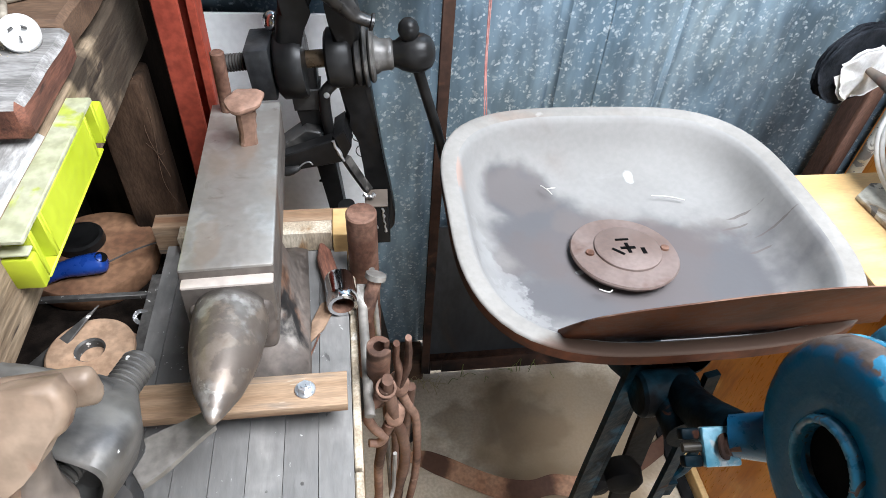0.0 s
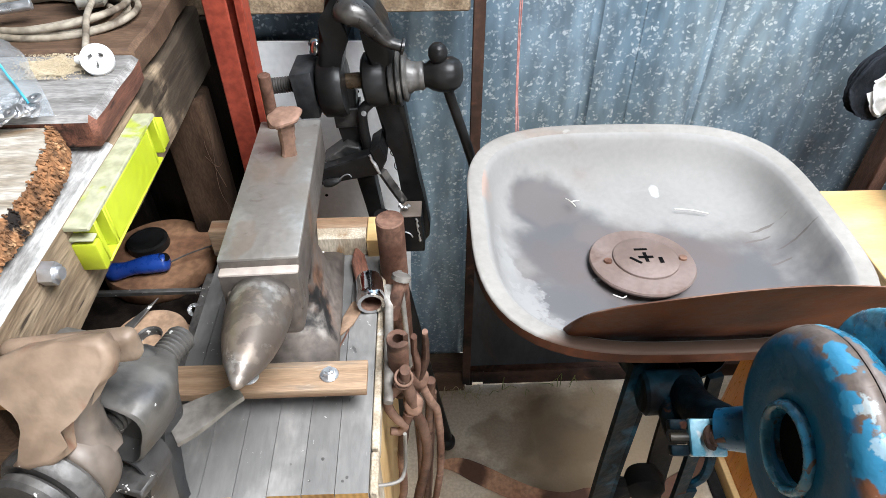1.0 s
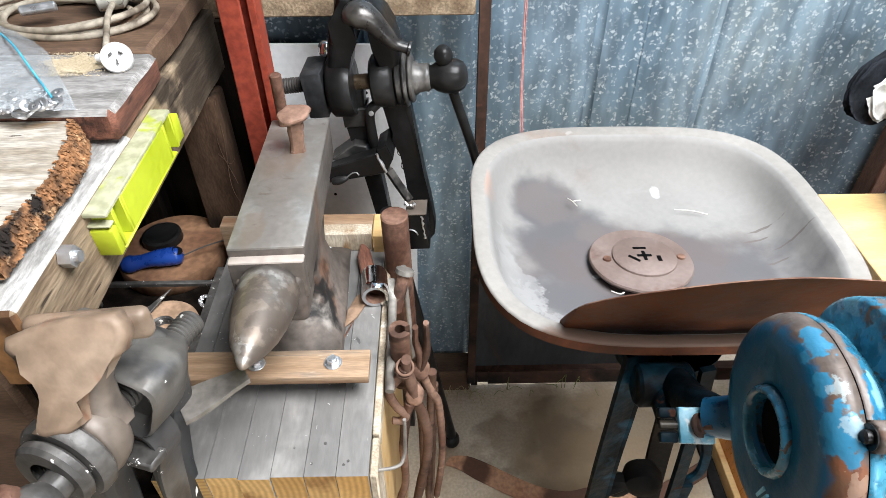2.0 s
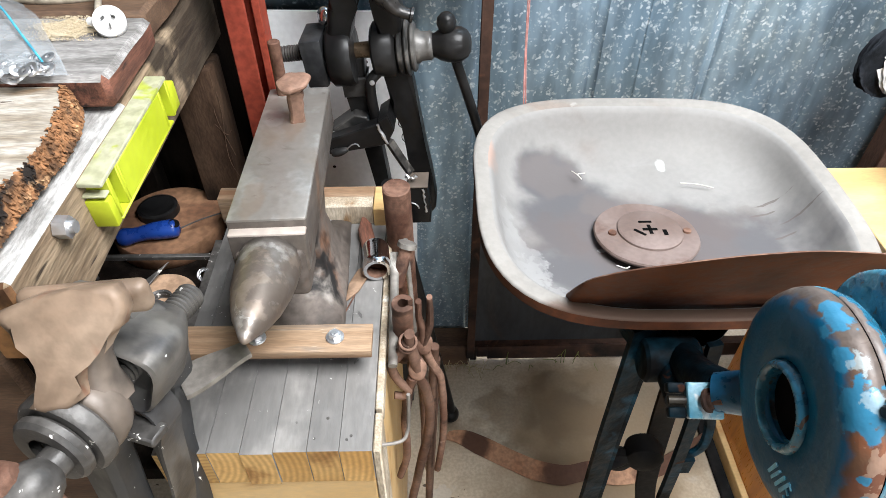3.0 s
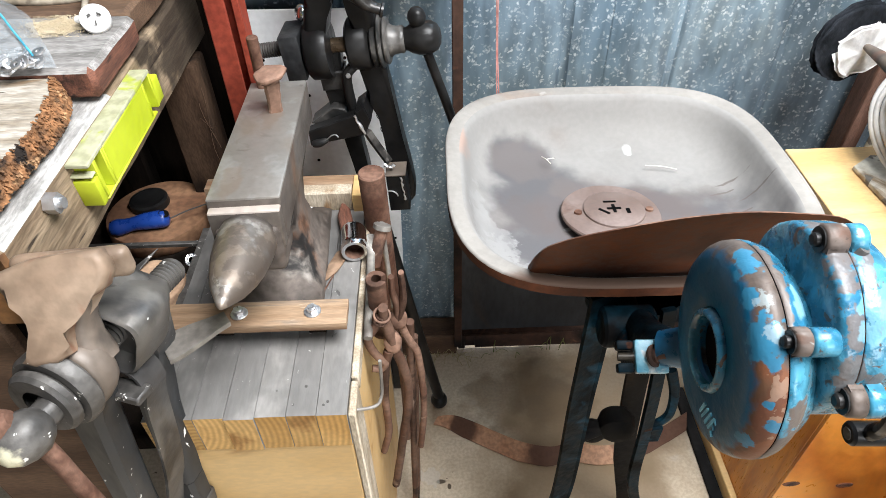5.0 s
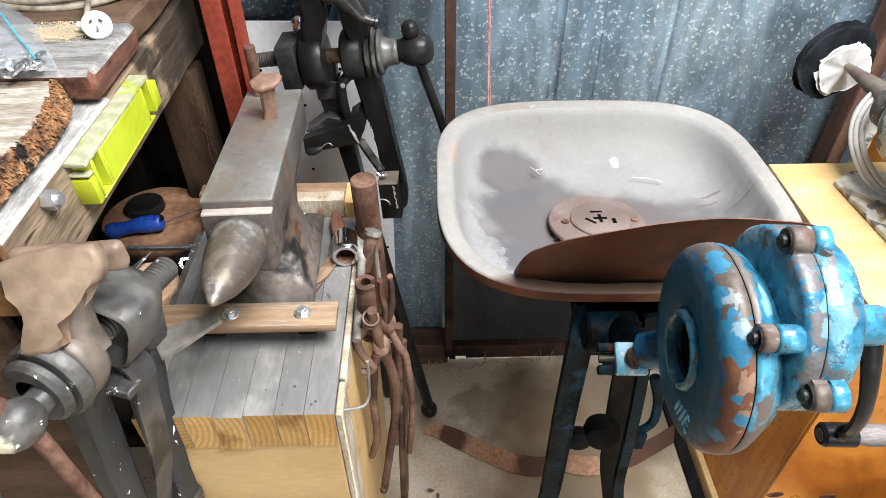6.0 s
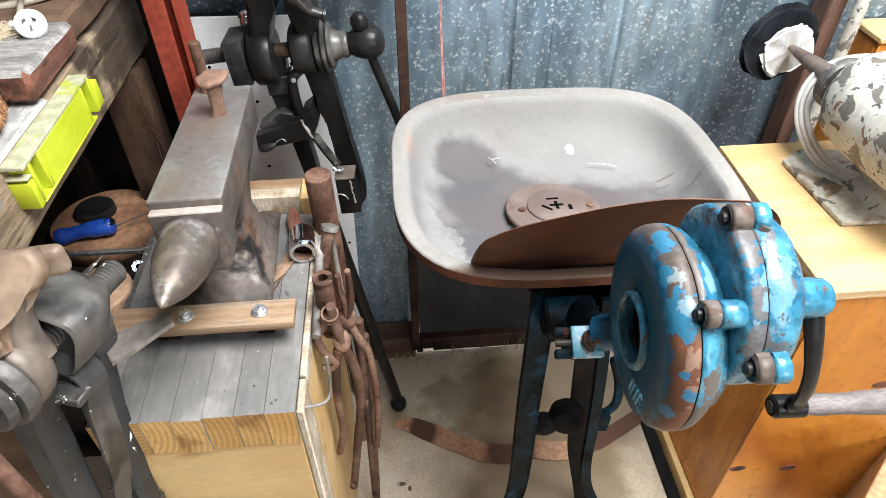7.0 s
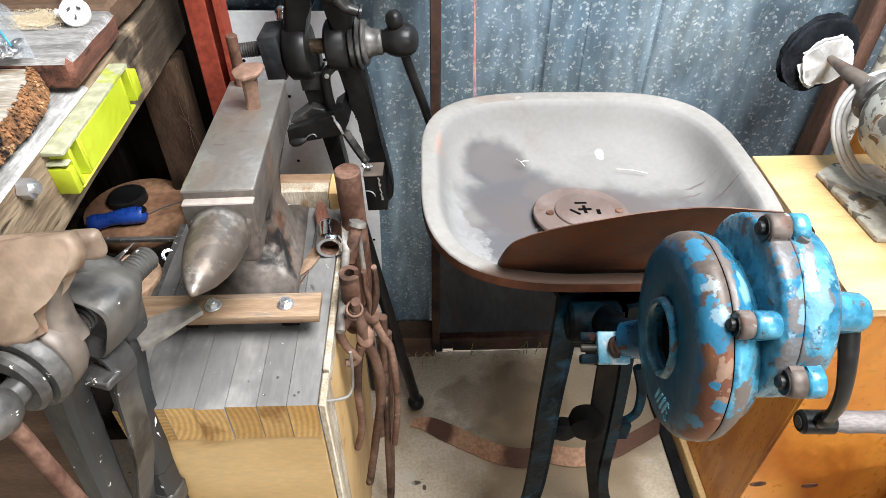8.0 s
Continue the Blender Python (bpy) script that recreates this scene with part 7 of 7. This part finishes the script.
# fixed jaw: larger boss, leg with a band, and the chop
bm = BM()
lathe(bm, [(-0.096, 0.0), (-0.096, 0.043), (-0.091, 0.0485), (-0.066, 0.0490), (-0.058, 0.0455), (-0.056, 0.0)], VO + Vector((0, -0.002, -0.004)), VA, 40)
part("fixed_boss", jitter(bm, 0.0008, 22), black_iron, V2, "", 50)
bm = upright([(-0.076, 0.030), (-0.040, 0.030), (-0.034, 0.060), (-0.032, 0.086), (-0.024, 0.112), (-0.026, 0.152), (-0.050, 0.152), (-0.056, 0.108), (-0.068, 0.082)], -0.030, 0.030, 0.009)
part("fixed_jaw", jitter(bm, 0.001, 24), black_iron, V2, "", 40)
bm = upright([(-0.066, 0.0), (-0.023, 0.0), (-0.0255, -0.066), (-0.0225, -0.106), (-0.006, -0.162), (0.0, -0.220), (0.008, -0.300), (0.026, -0.948), (0.0, -0.948), (-0.015, -0.300), (-0.026, -0.228), (-0.0365, -0.168), (-0.049, -0.112), (-0.058, -0.066)], -0.014, 0.016, 0.005)
part("fixed_leg", jitter(bm, 0.0006, 24), black_iron, V2, "", 40)
bm = upright([(-0.062, -0.036), (-0.021, -0.032), (-0.0235, -0.066), (-0.0595, -0.069)], -0.0195, 0.020, 0.002, 1)
part("leg_band", bm, worn_black, V2)
bm = BM()
cyl(bm, VO - VA * 0.062, VO - VA * 0.024, 0.0125, seg=24)
part("screw", bm, brown_grease, V2, "brown greased screw")
bm = BM()
box(bm, -0.112, -0.079, -0.042, 0.026, -0.030, 0.046, 0.003, 2, m=pose(0, 0, 0, 0, -5, 0))
part("screw_box", jitter(bm, 0.0008, 30), dark_grey_iron, V2, "square dark screw box", 30)
bm = BM()
thread(bm, (-0.111, -0.006, 0.004), (-0.158, -0.006, -0.002), 0.0125, 0.0042, 20)
part("screw_end", bm, worn_black, V2)
bm = BM()
lathe(bm, [(0, 0.0), (0, 0.009), (0.005, 0.0125), (0.012, 0.0135), (0.017, 0.010), (0.018, 0.0)], (-0.072, 0.008, 0.056), (-0.75, -0.6, 0.25), 24)
part("bolt_end", bm, chrome, V2, "bright bolt end", 50)
# bar clamped across the fixed leg, with its weld and strut
bm = upright([(-0.088, -0.126), (-0.006, -0.094), (0.009, -0.131), (0.004, -0.134), (-0.088, -0.155)], -0.056, -0.034, 0.002, 1)
clampb = part("clamp_bar", jitter(bm, 0.0006, 30), black_iron, V2, "black clamp bar with a white weld bead")
bm = upright([(-0.004, -0.090), (0.012, -0.078), (0.022, -0.106), (0.011, -0.130)], -0.055, 0.0, 0.002, 1)
part("clamp_end", bm, black_iron, clampb)
bm = upright([(-0.086, -0.124), (-0.045, -0.092), (-0.024, -0.096), (-0.020, -0.110), (-0.070, -0.128)], -0.033, 0.004, 0.002, 1)
part("clamp_back", bm, worn_black, clampb)
bm = BM()
rnd = random.Random(2)
tube(bm, [(-0.005 + 0.00165 * k + rnd.uniform(-0.0008, 0.0008), -0.0565, -0.094 - 0.0040 * k) for k in range(10)], [rnd.uniform(0.0016, 0.0034) for k in range(10)], 8)
part("weld_bead", bm, zinc, clampb)
bm = BM()
tube(bm, smooth_path([(-0.082, -0.058, -0.150), (-0.068, -0.060, -0.145), (-0.056, -0.060, -0.140)], 3), [0.006, 0.0072, 0.0075, 0.007, 0.006, 0.005, 0.0035], 10)
part("screw_tip", bm, worn_black, clampb)
bm = BM()
tube(bm, smooth_path([(-0.058, -0.061, -0.140), (-0.048, -0.062, -0.130), (-0.040, -0.062, -0.128), (-0.036, -0.062, -0.133)], 4), 0.0011, 6)
part("wire_tail", bm, zinc, clampb)
bm = BM()
strip_ = [(0.012, -0.046, -0.132), (0.026, -0.044, -0.162), (0.044, -0.042, -0.197)]
tube(bm, strip_, 0.0085, 4)
strut = part("strut", bm, worn_black, V2, "grey square strut", 20)
bm = BM()
rnd = random.Random(6)
tube(bm, [(0.036 + 0.0028 * k, -0.050 + rnd.uniform(-0.002, 0.002), -0.196 - rnd.uniform(0.0, 0.010)) for k in range(8)], [rnd.uniform(0.0014, 0.0036) for k in range(8)], 8)
part("weld_bead", bm, zinc, strut)
bm = BM()
tube(bm, smooth_path([(0.000, -0.024, -0.018), (-0.013, -0.030, -0.032), (-0.014, -0.030, -0.060), (-0.010, -0.028, -0.100), (-0.006, -0.026, -0.130)], 5), 0.0085, 12)
spring = part("spring_bar", bm, black_iron, V2)
bm = BM()
lathe(bm, [(0, 0.0045), (0.002, 0.0035), (0.0025, 0.0)], (-0.010, -0.0385, -0.030), (-0.2, -0.9, 0.3), 12)
part("spring_tip", bm, zinc, spring)
bm = upright([(0.039, -0.214), (0.074, -0.212), (0.080, -0.296), (0.042, -0.298)], -0.062, -0.021, 0.004, 2)
block = part("foot_block", jitter(bm, 0.0012, 30), black_iron, V2, "scaly black block welded to the leg")
bm = upright([(0.038, -0.2135), (0.075, -0.2115), (0.075, -0.2145), (0.038, -0.2165)], -0.064, -0.022, 0.0006, 1)
part("rusty_scale", jitter(bm, 0.001, 60), vice_brown, block, "rusty scale on the block's top")
bm = BM()
rnd = random.Random(8)
tube(bm, [(0.0665 + 0.0006 * k + rnd.uniform(-0.0012, 0.0012), -0.0635, -0.218 - 0.0055 * k) for k in range(10)], [rnd.uniform(0.0010, 0.0030) for k in range(10)], 8)
part("weld_bead", bm, zinc, block)
bm = BM()
tube(bm, [(0.045 + 0.014 * math.cos(a), -0.064, -0.262 + 0.014 * math.sin(a)) for a in (1.9 - 0.22 * i for i in range(9))], 0.0013, 6)
part("scratch_arc", bm, zinc, block)
pin2 = thing("pin", pose(-0.270, 0.935, 0.956), "short dark steel pin standing behind the anvil", "pin")
bm = BM()
cyl(bm, (0, 0, -0.04), (0, 0, 0.066), 0.0085, seg=20, bev=0.0015)
part("pin", bm, rusty, pin2)

curl = thing("wire_curl", pose(-0.075, 1.085, 0.70), "thin black wire curling beside the leaning board", "wire")
for k, (cx, cz, rr) in enumerate(((0.0, 0.14, 0.016), (-0.006, 0.10, 0.013), (0.004, 0.07, 0.018))):
    bm = BM()
    tube(bm, [(cx - 0.02 + rr * math.cos(a), -0.012 + 0.002 * k, cz + rr * math.sin(a) * 0.8) for a in (0.4 + 4.6 * i / 20 for i in range(21))], 0.0008, 6)
    part("loop", bm, black_iron, curl)
bm = BM()
tube(bm, [(-0.01, 0.018, 0.155), (-0.02, -0.012, 0.150), (-0.03, -0.012, 0.12)], 0.0008, 6)
part("tail", bm, black_iron, curl)

# ---- cabinet at the other side ----
CX, CYF, CYB, CZ = 0.632, 0.605, 0.995, 0.752
cabn = thing("cabinet", pose(CX, 0.8, 0.0), "orange varnished pine cabinet with a honey plywood top", "cabinet")
bm = BM()
box(bm, 0.004, 0.022, CYF + 0.012 - 0.8, CYB - 0.004 - 0.8, 0.0, CZ - 0.018, 0.001)
part("side", bm, orange_wood, cabn)
bm = BM()
box(bm, 0.004, 0.75, CYF + 0.004 - 0.8, CYF + 0.0115 - 0.8, 0.065, CZ - 0.018, 0.001)
part("front", bm, orange_wood, cabn, "orange front with dark knots")
for kx, kz in ((0.022, 0.244), (0.131, 0.230), (0.30, 0.42), (0.2, 0.5)):
    bm = BM()
    lathe(bm, [(0, 0.017), (0.0006, 0.0165), (0.0008, 0)], (kx, CYF + 0.0038 - 0.8, kz), (0, -1, 0), 20)
    bmesh.ops.scale(bm, vec=(1, 1, 0.55), verts=bm.verts, space=Matrix.Translation((-kx, 0, -kz)))
    part("knot", bm, red_timber, cabn)
bm = BM()
box(bm, -0.004, 0.77, CYF - 0.8, CYB - 0.8, CZ - 0.0175, CZ, 0.0015)
for f in bm.faces:
    f.normal_update()
    f.material_index = 0 if f.normal.z > 0.7 else 1
part("top", bm, (top_wood, ply_edge), cabn, "honey plywood top with layered edge")
bm = BM()
box(bm, -0.012, 0.0035, CYF - 0.8, CYB - 0.8, 0.0, 0.045, 0.002)
part("skirting", bm, pine, cabn)
# added dark strip in place of the cabinet's shadow on the floor
bm = BM()
box(bm, -0.040, -0.0125, CYF - 0.03 - 0.8, CYB - 0.8, 0.0, 0.012, 0.003)
part("floor_strip", bm, foot_shade_black, cabn, "black strip standing for the shade along the cabinet's foot")
bm = BM()
box(bm, 0.0, 0.75, CYF - 0.006 - 0.8, CYF + 0.011 - 0.8, 0.0, 0.062, 0.002)
part("plinth", bm, pine, cabn)
bm = BM()
box(bm, 0.022, 0.75, CYB - 0.016 - 0.8, CYB - 0.004 - 0.8, 0.0, CZ - 0.018)
part("back", bm, orange_wood, cabn)

# bench motor with buffing wheel
MA = Vector((-0.10, 0.99, 0.0)).normalized()
MC = Vector((0.782, 0.800, 0.905))
motor = thing("buffing_motor", pose(0.82, 0.82, CZ), "flaking cream bench motor with a cotton buffing wheel", "motor")


def K(bm):
    bmesh.ops.transform(bm, matrix=pose(-0.82, -0.82, -CZ), verts=bm.verts)
    return bm


bm = BM()
lathe(bm, [(-0.16, 0.0), (-0.158, 0.04), (-0.14, 0.075), (-0.10, 0.088), (0.05, 0.088), (0.09, 0.083), (0.115, 0.066), (0.128, 0.045), (0.132, 0.03), (0.132, 0.0)], MC + Vector((0.020, 0, -0.002)), MA, 48)
part("body", K(jitter(bm, 0.0008, 30)), cream_paint, motor, "flaking cream painted body", 60)
bm = BM()
lathe(bm, [(0.128, 0.0), (0.128, 0.040), (0.134, 0.044), (0.142, 0.044), (0.146, 0.034), (0.15, 0.0)], MC, MA, 32)
part("end_cap", K(bm), grey_iron, motor)
bm = BM()
lathe(bm, [(0.148, 0.0), (0.148, 0.018), (0.172, 0.0175), (0.20, 0.015), (0.25, 0.0095), (0.284, 0.0055), (0.287, 0.0)], MC, MA, 24)
part("spindle", K(bm), vice_brown, motor, "tapered steel spindle")
# buffing wheel, cotton discs with a ragged edge
wc = Vector((0.742, 1.085, 0.905))
rnd = random.Random(31)
x_, y_, d_ = frame_of(MA)
for i in range(7):
    white = i < 2
    bm = BM()
    n = 84
    c = wc + d_ * (0.0045 * i - 0.004) + (Vector((0.012, 0, -0.010)) if white else Vector())
    r0 = (0.047, 0.052)[i] if white else 0.071 + 0.002 * math.sin(i * 1.7)
    rows_ = []
    for u in (0.16, 0.45, 0.72, 0.9, 1.0):
        row = []
        for k in range(n):
            a = 2 * math.pi * k / n
            r = r0 * u * (1 + (0.018 * math.sin(a * 5 + i) + rnd.uniform(-0.02, 0.02) if u == 1.0 else 0))
            w = (0.0055 if white else 0.002) * u * u * (math.sin(a * 3 + 0.6 + i * 0.4) + 0.5 * math.sin(a * 7 + i)) - 0.004 * (1 - u)
            row.append(bm.verts.new(c + (x_ * math.cos(a) + y_ * math.sin(a)) * r + d_ * w))
        rows_.append(row)
    bm.faces.new(rows_[0])
    for A, B in zip(rows_, rows_[1:]):
        for k in range(n):
            bm.faces.new((A[k], A[(k + 1) % n], B[(k + 1) % n], B[k]))
    bmesh.ops.solidify(bm, geom=bm.faces[:], thickness=0.003)
    part("cotton_disc", K(bm), cotton if white else cotton_black, motor, "white ragged cotton disc" if white else "blackened cotton disc", 80)
bm = BM()
prism(bm, [(-0.095, -0.075), (0.14, -0.075), (0.14, 0.115), (-0.06, 0.135), (-0.105, 0.105)], 0.001, 0.010, None, 0.002, 2)
part("base_plate", jitter(bm, 0.0006, 30), base_cream, motor, "paint-flaked cast base plate")
bm = BM()
slab_between(bm, [(0.03, 0.0, 0.009, 0.065, 0.075), (0.03, -0.005, 0.03, 0.045, 0.06), (0.025, -0.01, 0.055, 0.04, 0.055)])
part("pedestal", bm, cream_paint, motor)
bm = BM()
box(bm, -0.03, 0.01, -0.055, -0.02, 0.0102, 0.0112)
part("name_plate", bm, grey_iron, motor)
coilm = thing("power_cord", pose(0.80, 0.86, CZ), "pale grey power cord wound round the motor", "cord")
for k, (r, back) in enumerate(((0.1035, 0.0), (0.0975, 0.004), (0.0915, 0.009))):
    bm = BM()
    pts = []
    for i in range(56):
        a = 2 * math.pi * i / 56
        q_ = r + 0.0025 * math.sin(2 * a + k)
        p = Vector((0.833, 0.880 - back, 0.845)) + Vector((1, -0.81, 0)) * q_ * math.cos(a) + Vector((0, 0.63, 1)) * q_ * 0.965 * math.sin(a)
        p.z = max(p.z, CZ + 0.0165 + 0.006 * k)
        pts.append(p - Vector((0.80, 0.86, CZ)))
    tube(bm, pts, 0.0044, 10, closed=True)
    part("loop", bm, grey_cable, coilm)

# brown timber stud, painted pipe and orange box at the wall
bm = BM()
box(bm, 0.838, 0.874, 1.135, 1.185, 0.0, 2.6, 0.004)
solid("trim_stud", jitter(bm, 0.001, 10), stud_timber, "dark brown timber stud against the wall", "trim", "structure")
pp = thing("painted_pipe", pose(0.874, 1.10, CZ), "white flaking painted pipe standing at the wall", "pipe")
bm = BM()
cyl(bm, (0.0, 0.0, -0.752), (0.0, 0.0, 1.8), 0.0117, seg=18)
part("pipe", bm, cream_paint, pp)
ob_ = thing("wooden_box", pose(1.022, 1.14, -0.03), "orange varnished wooden box at the wall", "box")
bm = BM()
box(bm, -0.075, 0.12, -0.04, -0.03, 0.031, 0.922, 0.002)
part("front", bm, orange_wood, ob_)
bm = BM()
box(bm, -0.079, 0.124, -0.044, 0.05, 0.923, 0.936, 0.003)
part("lid", bm, top_wood, ob_)
bm = BM()
box(bm, -0.075, 0.12, -0.0295, 0.05, 0.031, 0.922, 0.003)
part("body", bm, orange_wood, ob_)

# cardboard box in the corner
cb = thing("cardboard_box", pose(0.95, 0.40, 0.0, 0, 0, 40), "brown cardboard box with a printed word", "box")
bm = BM()
box(bm, -0.13, 0.2, -0.16, 0.16, 0.0, 0.33, 0.003)
part("carton", bm, cardboard, cb)
for k in range(3):
    bm = BM()
    box(bm, -0.1305, -0.1302, -0.05 + 0.03 * k, -0.03 + 0.03 * k, 0.20, 0.225)
    part("print_bar", bm, dark_fill, cb)
